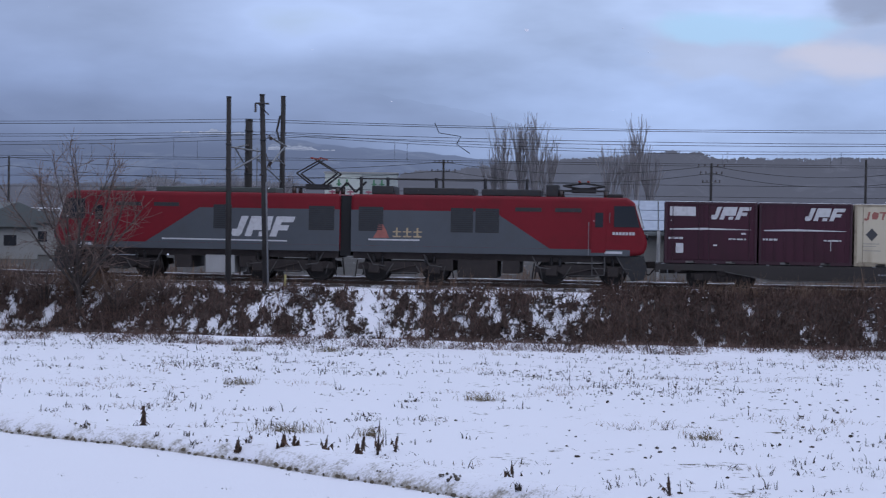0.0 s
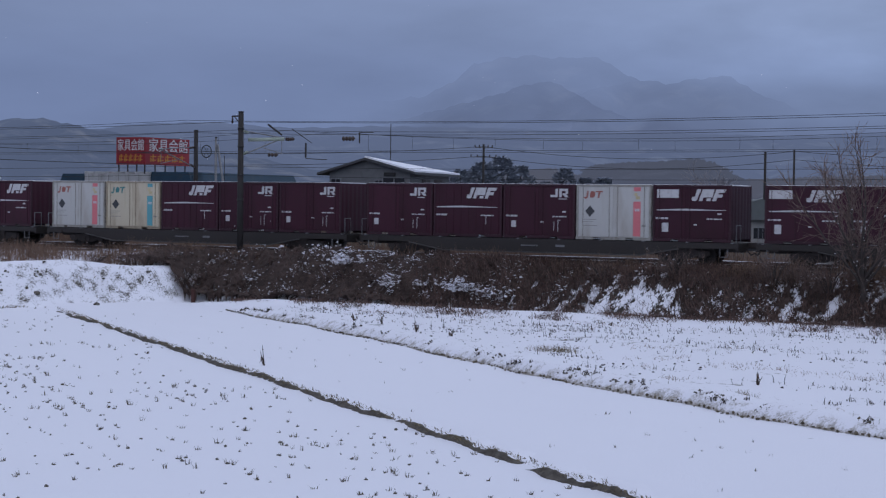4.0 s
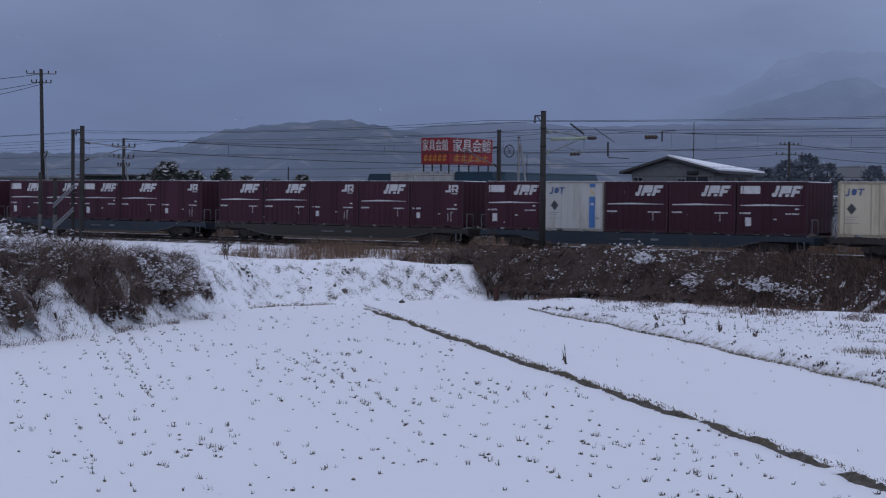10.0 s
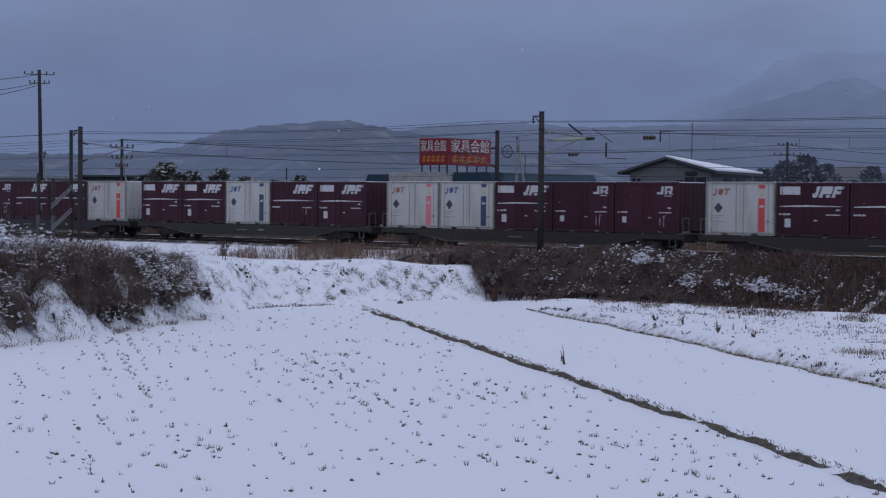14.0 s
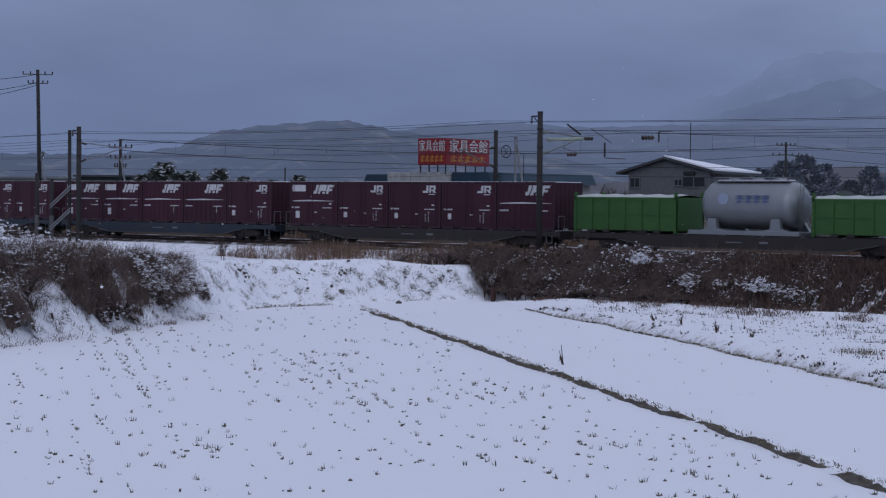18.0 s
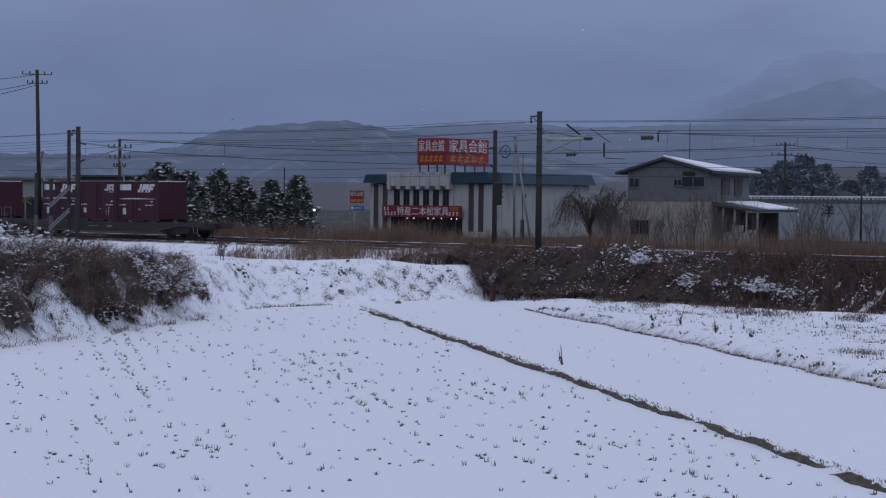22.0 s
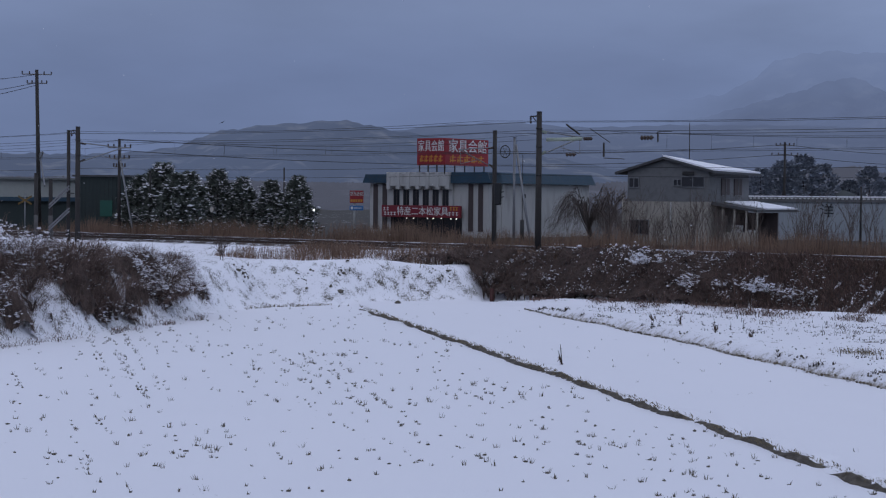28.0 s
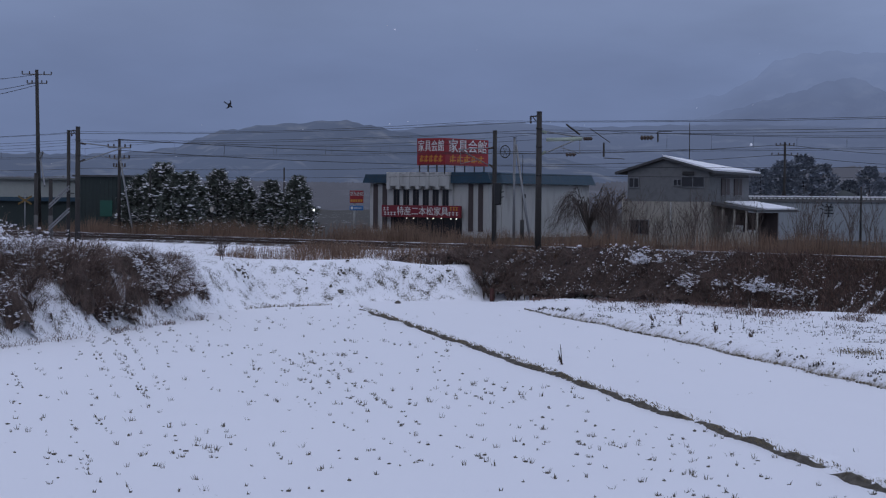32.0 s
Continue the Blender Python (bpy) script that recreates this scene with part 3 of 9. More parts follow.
    ok = (side_of(RIDGE_B, x, y) < -45) & (vnoise(x, y, 3.0, 6) + rs.uniform(-0.3, 0.3, 5200) > 0.5)
    x, y = x[ok], y[ok]
    stuff("field_clumps", clump_mesh(on_ground(x, y, 0.008), np.minimum(rs.gamma(2.0, 0.011, len(x)), 0.045), rs, 0.8), M_DARKGRASS, "dark wet weed clumps in patchy snow", "weeds")
    # rough brown edge along the foot of the embankment
    x, y = rs.uniform(-50, 14, 9000), rs.uniform(65.3, 67.6, 9000)
    ok = 0.7 * vnoise(x, y * 2.2, 1.4, 41) + 0.3 * vnoise(x, y, 0.4, 42) + 0.16 * smooth01((x + 12) / 8) + 0.12 * smooth01((x + 5) / 4) - 0.25 * np.abs(y - 66.1) + rs.uniform(-0.1, 0.1, 9000) > 0.42
    x, y = x[ok], y[ok]
    X, Y = np.repeat(x, 5) + rs.normal(0, 0.14, len(x) * 5), np.repeat(y, 5) + rs.normal(0, 0.08, len(x) * 5)
    stuff("field_edge_grass", blade_mesh(on_ground(X, Y, -0.01), rs.uniform(0.04, 0.20, len(X)), rs.uniform(0.015, 0.035, len(X)), rs.normal(0, 0.12, (len(X), 2)), rs), M_BRUSH, "flattened brown grass along the field edge", "grass")
    x, y = rs.uniform(-46, 14, 9000), rs.uniform(31, 67, 9000)
    ok = (side_of(RIDGE_B, x, y) < -45) & (vnoise(x, y * 2.0, 2.4, 8) + 0.12 * smooth01((y - 58) / 8) + rs.uniform(-0.08, 0.08, 9000) > 0.80)
    x, y = x[ok], y[ok]
    X, Y = np.repeat(x, 6) + rs.normal(0, 0.16, len(x) * 6), np.repeat(y, 6) + rs.normal(0, 0.1, len(x) * 6)
    stuff("field_grass", blade_mesh(on_ground(X, Y, -0.01), rs.uniform(0.04, 0.16, len(X)), rs.uniform(0.010, 0.02, len(X)), rs.normal(0, 0.10, (len(X), 2)), rs), M_GRASS, "straw-coloured grass tufts in snow", "grass")


FOOT_B = ((-48.5, 63.4), (-46.1, 61.6), (-38.8, 56.7), (-31.3, 50.9), (-25.7, 46.5), (-21.3, 43.3), (-13.8, 38.5), (-9.9, 36.4), (-6.4, 34.1), (-3.1, 31.4), (0.8, 28.3))


def foot_b(s):
    """Places along the broad bund's foot by length s, and the direction across it (away from the camera)."""
    P = np.array(FOOT_B)
    ln = np.concatenate([[0], np.cumsum(np.hypot(*np.diff(P, axis=0).T))])
    x = sum(np.interp(s + d, ln, P[:, 0]) for d in (-2, -1, 0, 1, 2)) / 5
    y = sum(np.interp(s + d, ln, P[:, 1]) for d in (-2, -1, 0, 1, 2)) / 5
    return x, y, 0.584, 0.812, ln[-1]


def build_broad_bund():
    """A rounded bund under smooth snow, with dark clods breaking through its brow and a line of stubs at its foot."""
    rs = np.random.default_rng(6)
    th = thing("paddy_bund", "rounded earth paddy bund under smooth snow", "bund", "paddy bunds", "structure")
    L = foot_b(np.zeros(1))[4]
    m = int(L / 0.2)
    s = np.linspace(0, L, m + 1)
    x, y, nx, ny, _ = foot_b(s)
    h = (0.30 + 0.05 * (vnoise(s, s * 0, 1.4, 3) - 0.5) + 0.04 * (vnoise(s, s * 0, 0.4, 4) - 0.5)) * np.clip(s / 5, 0.25, 1)
    wob = 0.12 * (vnoise(s, s * 0, 2.2, 5) - 0.5)
    gz = ground_z(x, y)
    V = []
    prof = ((0.0, -0.35), (0.03, 0.0), (0.10, 0.30), (0.24, 0.66), (0.42, 0.92), (0.66, 1.0), (0.95, 0.94), (1.3, 0.70), (1.9, 0.30))
    for o, q in prof:
        j = rs.uniform(-0.02, 0.02, m + 1)
        xx, yy = x + nx * (o + wob), y + ny * (o + wob)
        zz = gz + 0.02 + h * q + j * (0.3 < q < 0.95)
        V.append(np.stack([xx, yy, zz], 1))
    k = len(prof)
    V = np.stack(V, 1).reshape(-1, 3).tolist()
    F = [(i * k + c, (i + 1) * k + c, (i + 1) * k + c + 1, i * k + c + 1) for i in range(m) for c in range(k - 1)]
    raw("snow_bank", V, F, M_BUND, th, "smooth snow over the bund", smooth=True)

    def at(s, o):
        bx, by, nx, ny, _ = foot_b(s)
        hh = 0.30 * np.clip(s / 5, 0.25, 1)
        z = ground_z(bx, by) + 0.03 + hh * np.interp(o, [q[0] for q in prof], [q[1] for q in prof])
        return np.stack([bx + nx * o, by + ny * o, z], 1)
    s = rs.uniform(0.5, L, 1500)
    s = s[vnoise(s, s * 0, 0.8, 9) + rs.uniform(-0.06, 0.06, len(s)) > 0.74]
    P = at(s, rs.normal(0.34, 0.09, len(s)))
    stuff("bund_clods", clump_mesh(P, np.minimum(rs.gamma(2.0, 0.010, len(s)), 0.035), rs, 1.2), M_MUD, "dark clods of earth breaking through a snowy bund", "clods")
    s = np.arange(0.3, L, 0.19)
    s = s[rs.uniform(0, 1, len(s)) < 0.9]
    stuff("bund_foot_stubs", clump_mesh(at(s, rs.normal(0.03, 0.010, len(s))) + np.array([-0.03, -0.05, 0.02]), rs.uniform(0.026, 0.045, len(s)), rs, 1.0), M_STUBBLE, "row of dark stubs along the foot of a bund", "stubs")
    s = rs.uniform(0, L, 500)
    s = s[vnoise(s, s * 0, 1.6, 12) + rs.uniform(-0.15, 0.15, len(s)) > 0.52]
    P = at(s, rs.normal(0.3, 0.12, len(s)))
    sc = rs.choice(s, 46)
    sc = np.repeat(sc, 12) + rs.normal(0, 0.05, 46 * 12)
    stuff("bund_tufts", blade_mesh(at(sc, np.repeat(rs.normal(0.34, 0.10, 46), 12) + rs.normal(0, 0.03, 46 * 12)), rs.uniform(0.02, 0.14, 46 * 12), rs.uniform(0.02, 0.04, 46 * 12), rs.normal(0, 0.05, (46 * 12, 2)), rs), M_DARKGRASS, "dark withered tufts on a snowy bund", "weeds")
    stuff("bund_weeds", blade_mesh(P, rs.uniform(0.03, 0.14, len(s)), rs.uniform(0.008, 0.018, len(s)), rs.normal(0, 0.05, (len(s), 2)), rs), M_STRAW, "dry weeds along a snowy bund", "weeds")


def build_bund():
    """Low terrace edge: a crumbling dark earth face towards the lower paddy, broken once by a water gap."""
    rs = np.random.default_rng(5)
    (ax, ay), (bx, by) = RIDGE_A
    L = math.hypot(bx - ax, by - ay)
    ux, uy = (bx - ax) / L, (by - ay) / L
    nx, ny = uy, -ux          # n points to the lower, western paddy
    for s0, s1 in ((0.0, L - 0.05), (L + 0.5, L + 9.0)):
        th = thing("paddy_bund", "low earth paddy edge with a dark crumbling face and snowy top", "bund", "paddy bunds", "structure")
        m = int((s1 - s0) / 0.16)
        V, F, V2, F2 = [], [], [], []
        for i in range(m + 1):
            s = s0 + (s1 - s0) * i / m
            wob = 0.07 * math.sin(s * 0.55) + 0.04 * math.sin(s * 1.9 + 1) + rs.uniform(-0.035, 0.035)
            cx, cy = ax + ux * s + nx * wob, ay + uy * s + ny * wob
            g = FIELD_Z - 0.03
            h = (0.118 + 0.03 * math.sin(s * 2.7) + rs.uniform(-0.03, 0.03)) * (min(1, 0.35 + i * 0.02) if s0 == 0 else 1)
            tp = min(1.0, 0.12 + abs(s - (s1 if s0 == 0 else s0)) / 0.45)      # banks sink towards the water gap
            h = (h - 0.02) * tp + 0.02 * tp
            for o, z in ((0.36, g - 0.05), (0.33 + rs.uniform(-0.03, 0.03), g + 0.02), (0.28 + rs.uniform(-0.03, 0.03), g + h * 0.6), (0.24, g + h), (0.12, g + h + 0.01)):
                V.append((cx + nx * o, cy + ny * o, z))
            for o, z in ((0.215 * tp + rs.uniform(-0.05, 0.03), g + h + 0.006), (0.10 * tp, g + h + 0.035), (-0.25, g + (h + 0.02) * tp), (-0.9, g + 0.06)):
                V2.append((cx + nx * o, cy + ny * o, z))
            if i:
                for k in range(4):
                    a, b = (i - 1) * 5 + k, i * 5 + k
                    F.append((a, b, b + 1, a + 1))
                for k in range(3):
                    a, b = (i - 1) * 4 + k, i * 4 + k
                    F2.append((a, b, b + 1, a + 1))
        raw("earth", V, F, M_MUD, th, "dark crumbling earth")
        raw("snow_cap", V2, F2, M_SNOW, th, "snow along the top", smooth=True)
    s = rs.uniform(0, L + 8, 2600)
    o = 0.27 + rs.uniform(-0.05, 0.06, len(s))
    x, y = ax + ux * s + nx * o, ay + uy * s + ny * o
    P = np.stack([x, y, np.full(len(s), FIELD_Z) + rs.uniform(0.06, 0.18, len(s))], 1)
    lean = rs.normal(0, 0.05, (len(s), 2)) + np.array([nx, ny]) * 0.05
    stuff("bund_grass", blade_mesh(P, rs.uniform(-0.05, 0.09, len(s)), rs.uniform(0.012, 0.03, len(s)), lean, rs), M_STRAW, "dead straw fringing a paddy bund", "grass")


def stalk(x, y, h, rs, label="single dead weed stalk standing in the snow", broad=False):
    """A withered weed: a bent, forked stem with leaves that hang down along it; broad: a skirt of leaves round the foot."""
    th = thing("dead_weed", label, "weed", "dead weeds in the field", m=pose(x, y, float(ground_z(x, y)) - 0.02))
    bm = bmesh.new()
    tips = []
    for k in range(2 if broad else 3):
        a, l = rs.uniform(0, 6.28), (1.0, 0.72, 0.6, 0.5)[k]
        m1 = Vector((math.cos(a) * 0.05 * (k > 0), math.sin(a) * 0.05, h * 0.45 * l))
        tip = Vector((math.cos(a) * 0.16 * (0.4 + k * 0.4), math.sin(a) * 0.12, h * l))
        rings_tube(bm, [Vector((0, 0, 0)), m1, tip], [0.020, 0.014, 0.006], 5)
        tips.append((m1, tip))
    part("stem", bm, M_DARKGRASS, th)
    n = 64 if broad else 34
    P, lean, hh = [], [], []
    for i in range(n):
        m1, tip = tips[i % len(tips)]
        p = m1.lerp(tip, rs.uniform(-0.7, 0.8))
        a = rs.uniform(0, 6.28)
        r = rs.uniform(0.03, 0.17 if broad else 0.09)
        P.append((p.x, p.y, max(p.z, 0.06)))
        lean.append((math.cos(a) * r, math.sin(a) * r))
        hh.append(max(-p.z * 0.9, rs.uniform(-0.30, -0.04)) if broad else max(-p.z * 0.8, rs.uniform(-0.20, 0.03)))
    vf = blade_mesh(np.array(P), np.array(hh), rs.uniform(0.04, 0.10 if broad else 0.06, n), np.array(lean), rs)
    tagged(raw("leaf", vf[0], vf[1], M_WITHERED, th, "withered hanging leaves"), kind="stuff")
    return th


def build_stalks():
    rs = np.random.default_rng(21)
    for x, y, h in ((-31.2, 42.8, 0.62), (-10.9, 39.4, 0.55), (-7.85, 35.2, 0.5), (-6.9, 35.0, 0.6), (-6.7, 35.2, 0.55), (-6.2, 36.0, 0.4), (-5.3, 34.9, 0.55), (-5.1, 35.8, 0.72), (-4.8, 36.3, 0.42),
                    (-7.8, 36.4, 0.3), (-37.2, 58.6, 0.5), (-34.2, 56.2, 0.55), (-32.0, 55.0, 0.3), (-2.2, 32.8, 0.4), (0.6, 31.6, 0.4), (-39.0, 59.4, 0.35), (-17.0, 45.2, 0.4)):
        stalk(x, y, h, rs, *(("withered brown weed with a skirt of hanging leaves", True) if h in (0.5, 0.6, 0.55) and y < 40 else ()))


def build_tufts():
    """A few pale grass tufts that stand clear of the snow."""
    rs = np.random.default_rng(23)
    for x, y, r in ((-7.6, 39.2, 0.75), (-16.2, 41.8, 0.4), (-5.7, 38.6, 0.3), (-26.2, 51.6, 0.9), (-11.0, 50.0, 0.5), (-4.0, 47.0, 0.5), (-10.8, 63.2, 0.6), (-13.6, 62.4, 0.5), (1.5, 40.0, 0.4)):
        n = int(260 * r)
        X, Y = x + rs.normal(0, r * 0.5, n), y + rs.normal(0, r * 0.25, n)
        ob = stuff("grass_tuft", blade_mesh(on_ground(X, Y, -0.01), rs.uniform(0.08, 0.28, n), rs.uniform(0.010, 0.02, n), rs.normal(0, 0.10, (n, 2)), rs), M_STRAW, "pale dry grass tuft in the snowy field", "grass")


def build_slope_plants():
    rs = np.random.default_rng(31)
    # dead brush on the embankment: hanging tufts with tongues of snow between them, closed thicket in the west
    def brush(x, y):
        xd = x + 0.5 * (vnoise(x, y, 1.1, 17) - 0.5) + 0.15 * (vnoise(x, y, 0.2, 18) - 0.5)
        m = 0.24 * vnoise(xd, y * 0.30, 0.42, 2) + 0.32 * vnoise(xd, y * 0.38, 0.20, 3) + 0.28 * vnoise(x, y, 0.12, 5) + 0.20 * vnoise(x, y * 0, 3.5, 7)
        return m
    qx, qy = rs.uniform(-55, 15, 20000), rs.uniform(67.5, 72.0, 20000)
    table = np.quantile(brush(qx, qy), np.linspace(0, 1, 41))

    def cover(x, y):
        """Above 0 where brush grows; bare: the share of snow."""
        bare = 0.44 + 0.26 * smooth01((68.9 - y) / 1.3) + 0.6 * smooth01((y - 70.9) / 0.4) * smooth01((x + 26) / 4) * smooth01((1 - x) / 4)
        bare = bare - 0.20 * smooth01((-26 - x) / 4) - 0.30 * smooth01((y - 69.2) / 1.0) * smooth01((-26 - x) / 3) - 0.40 * smooth01((-41.5 - x) / 4) - 0.28 * smooth01((-16.5 - x) / 3) * smooth01((x + 27) / 3) - 0.36 * smooth01((x + 3) / 3)
        return brush(x, y) - np.interp(np.clip(bare, 0.05, 0.97), np.linspace(0, 1, 41), table)

    def mat_z(x, y, c):
        west = smooth01((-36 - x) / 5)
        return ground_z(x, y) + np.clip(c * 1.2, -0.02, 0.10) + (0.16 + 0.1 * west) * (vnoise(x, y, 0.25, 31) - 0.35) * (c > 0) + 0.30 * west * (vnoise(x, y, 1.6, 11) + 0.9 * vnoise(x, y, 0.6, 12)) * (c > 0)
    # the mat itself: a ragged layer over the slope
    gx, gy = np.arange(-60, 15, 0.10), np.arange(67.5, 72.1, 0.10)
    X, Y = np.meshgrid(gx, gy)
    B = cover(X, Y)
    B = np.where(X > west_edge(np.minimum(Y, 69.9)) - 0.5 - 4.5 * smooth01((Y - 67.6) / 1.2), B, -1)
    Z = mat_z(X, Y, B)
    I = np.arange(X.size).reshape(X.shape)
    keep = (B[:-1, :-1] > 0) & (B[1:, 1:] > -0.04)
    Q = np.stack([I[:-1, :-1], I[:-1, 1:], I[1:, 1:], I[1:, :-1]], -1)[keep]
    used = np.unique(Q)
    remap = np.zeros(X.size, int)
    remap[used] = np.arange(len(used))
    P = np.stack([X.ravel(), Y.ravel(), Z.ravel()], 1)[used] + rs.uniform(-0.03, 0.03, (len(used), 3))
    stuff("brush_mat", (P.tolist(), remap[Q].tolist()), M_SHADEMAT, "matted brush layer over an embankment slope, shade in its colour", "brush")
    n = 96000
    x, y = rs.uniform(-60, 15, n), rs.uniform(67.5, 72.0, n)
    c = cover(x, y)
    ok = (c + rs.uniform(-0.02, 0.05, n) > 0) & (x > west_edge(np.minimum(y, 69.9)) - 0.5 - 4.5 * smooth01((y - 67.6) / 1.2))
    x, y, c = x[ok], y[ok], c[ok]
    wild = smooth01((-40 - x) / 4)
    lean = np.stack([rs.normal(0.0, 0.20, len(x)) * (1 + 0.5 * wild), rs.normal(-0.20, 0.14, len(x))], 1)
    tall = 1 + 0.35 * smooth01((-36 - x) / 5) * vnoise(x, y, 1.6, 11)
    stuff("embankment_brush", blade_mesh(np.stack([x, y, mat_z(x, y, c) - 0.03], 1), rs.gamma(3.2, 0.072, len(x)) * tall * (1 - wild * rs.uniform(0.2, 1.3, len(x))), rs.uniform(0.014, 0.042, len(x)) * (1 - 0.45 * wild), lean, rs), M_BRUSH, "matted dead brush hanging down a railway embankment", "brush")
    n = 5000
    x, y = rs.uniform(-55, 14, n), rs.uniform(70.2, 72.6, n)
    ok = vnoise(x, y * 0.4, 2.4, 5) + rs.uniform(-0.2, 0.2, n) > 0.62
    x, y = x[ok], y[ok]
    stuff("embankment_grass", blade_mesh(on_ground(x, y, -0.03), rs.gamma(3, 0.08, len(x)), rs.uniform(0.012, 0.03, len(x)), rs.normal(0, 0.12, (len(x), 2)), rs), M_GRASS, "dry grass along the top of the embankment", "grass")
    # snow caught in the brush
    n = 26000
    x, y = rs.uniform(-55, 14, n), rs.uniform(67.8, 71.6, n)
    ok = 0.6 * vnoise(x, y * 0.5, 0.8, 21) + 0.4 * vnoise(x, y, 3.0, 22) + rs.uniform(-0.1, 0.1, n) > 0.66 - 0.13 * smooth01((-39 - x) / 4)
    x, y = x[ok], y[ok]
    stuff("embankment_snow", clump_mesh(np.stack([x, y, mat_z(x, y, cover(x, y)) + rs.uniform(0.05, 0.26, len(x))], 1), rs.gamma(1.8, 0.010, len(x)), rs, 0.5), M_SNOW, "specks of snow caught in dead brush", "snow", smooth=True)
    # dark openings and straw on the western snow bank
    n = 130
    s = rs.uniform(55, 67.5, n)
    o = rs.uniform(0.2, 2.2, n)
    ok = vnoise(s, o, 0.7, 4) + 0.25 * smooth01((s - 64.5) / 2) + rs.uniform(-0.1, 0.1, n) > 0.68
    x, y = west_edge(s[ok]) - o[ok], s[ok]
    stuff("bank_clods", clump_mesh(on_ground(x, y, 0.0), np.minimum(rs.gamma(2.0, 0.016, len(x)), 0.08), rs, 0.8), M_MUD, "dark clods showing through a snow bank", "clods")
    X, Y = np.repeat(x, 5) + rs.normal(0, 0.35, len(x) * 5), np.repeat(y, 5) + rs.normal(0, 0.35, len(x) * 5)
    stuff("bank_straw", blade_mesh(on_ground(X, Y, -0.02), rs.uniform(0.04, 0.16, len(X)), rs.uniform(0.01, 0.02, len(X)), rs.normal(0, 0.09, (len(X), 2)), rs), M_STRAW, "thin straw on a snow bank", "grass")
    n = 260
    s = rs.uniform(55.5, 67.6, n)
    s = s[vnoise(s, s * 0, 0.9, 6) + rs.uniform(-0.15, 0.15, n) > 0.52]
    o = 1.05 + rs.normal(0, 0.14, len(s)) + 0.3 * vnoise(s, s * 0, 1.7, 8)
    x, y = west_edge(s) - o, s
    stuff("brow_clods", clump_mesh(on_ground(x, y, 0.0), np.minimum(rs.gamma(2.0, 0.02, len(x)), 0.10), rs, 0.8), M_MUD, "dark earth showing along the brow of a snow bank", "clods")
    n = 900
    s, o = rs.uniform(63.8, 67.8, n), rs.uniform(0.0, 1.6, n)
    ok = vnoise(s, o, 0.5, 9) > 0.5
    x, y = west_edge(s[ok]) - o[ok], s[ok]
    stuff("bank_grass", blade_mesh(on_ground(x, y, -0.02), rs.uniform(0.05, 0.22, len(x)), rs.uniform(0.01, 0.022, len(x)), rs.normal(0, 0.1, (len(x), 2)), rs), M_STRAW, "straw-coloured grass at the end of a snow bank", "grass")
    n = 3600
    s, o = rs.uniform(33, 51, n), rs.uniform(-0.7, 1.6, n)
    ok = vnoise(s, o, 0.7, 10) + rs.uniform(-0.1, 0.1, n) > 0.60 - 0.12 * smooth01((o + 0.6) / 1.2)
    x, y = west_edge(s[ok]) - o[ok], s[ok]
    stuff("thicket_grass", blade_mesh(on_ground(x, y, -0.02), rs.uniform(0.05, 0.25, len(x)), rs.uniform(0.012, 0.026, len(x)), rs.normal(0, 0.12, (len(x), 2)), rs), M_BRUSH, "dry grass at the foot of a snowy thicket", "grass")
    # dark lumps added where the bank has dark holes
    for x, y, r in ((-57.6, 61.5, 0.17), (-55.1, 62.7, 0.2), (-57.9, 61.2, 0.1)):
        stuff("earth_clod", clump_mesh(on_ground(np.array([x]), np.array([y]), 0.0), np.array([r]), rs, 0.9), M_MUD, "dark lump standing in for a hole in a snow bank", "clod")
    # dark line where the bank meets the paddy
    s = rs.uniform(55.5, 60.6, 300)
    x, y = west_edge(s) + 0.15 + rs.normal(0, 0.05, 300), s
    stuff("foot_grass", blade_mesh(on_ground(x, y, -0.01), rs.uniform(0.04, 0.16, 300), rs.uniform(0.02, 0.04, 300), rs.normal(0, 0.08, (300, 2)), rs), M_STRAW, "dry grass along the foot of a snow bank", "grass")
    post = thing("marker_post", "short dark red-brown post at the bank's end", "post", m=pose(-53.2, 67.3, float(ground_z(-53.2, 67.3)) - 0.1))
    part("shaft", boxes((-0.08, 0.08, -0.08, 0.08, 0, 0.72), bevel=0.01), mat("red_brown_paint", (0.06, 0.022, 0.018), 0.8, vary=0.2), post)
    # tall pampas-like grass: near shoulder west, and beyond the tracks
    for nm, n, x0, x1, y0, y1, h0, h1, s, th in (("tall_grass", 2600, -75.0, -56.5, 68.6, 71.6, 0.35, 1.25, 1.5, 0.42), ("tall_grass", 2600, -57, -25, 70.4, 72.3, 0.2, 0.7, 1.4, 0.40), ("tall_grass", 3000, -72.6, -45.0, 70.9, 72.9, 0.35, 0.9, 2.2, 0.46), ("tall_grass", 15000, -112, -28, 83.4, 88.0, 0.5, 1.75, 3.0, 0.36),
                                               ("tall_grass", 1300, -29.0, -17.0, 70.2, 71.4, 0.4, 1.3, 1.4, 0.36), ("tall_grass", 260, 1.2, 5.0, 71.0, 72.0, 0.7, 1.5, 0.8, 0.40), ("tall_grass", 260, 5.6, 9.4, 71.0, 72.0, 0.8, 1.7, 0.8, 0.40), ("tall_grass", 1100, -52, 12, 71.2, 72.6, 0.5, 1.3, 1.3, 0.70), ("tall_grass", 5000, -150, -28, 87, 97, 0.8, 1.7, 4.0, 0.45), ("tall_grass", 2600, -28, 30, 83, 90, 0.6, 1.2, 4.0, 0.5)):
        x, y = clustered(rs, n, x0, x1, y0, y1, s, th)
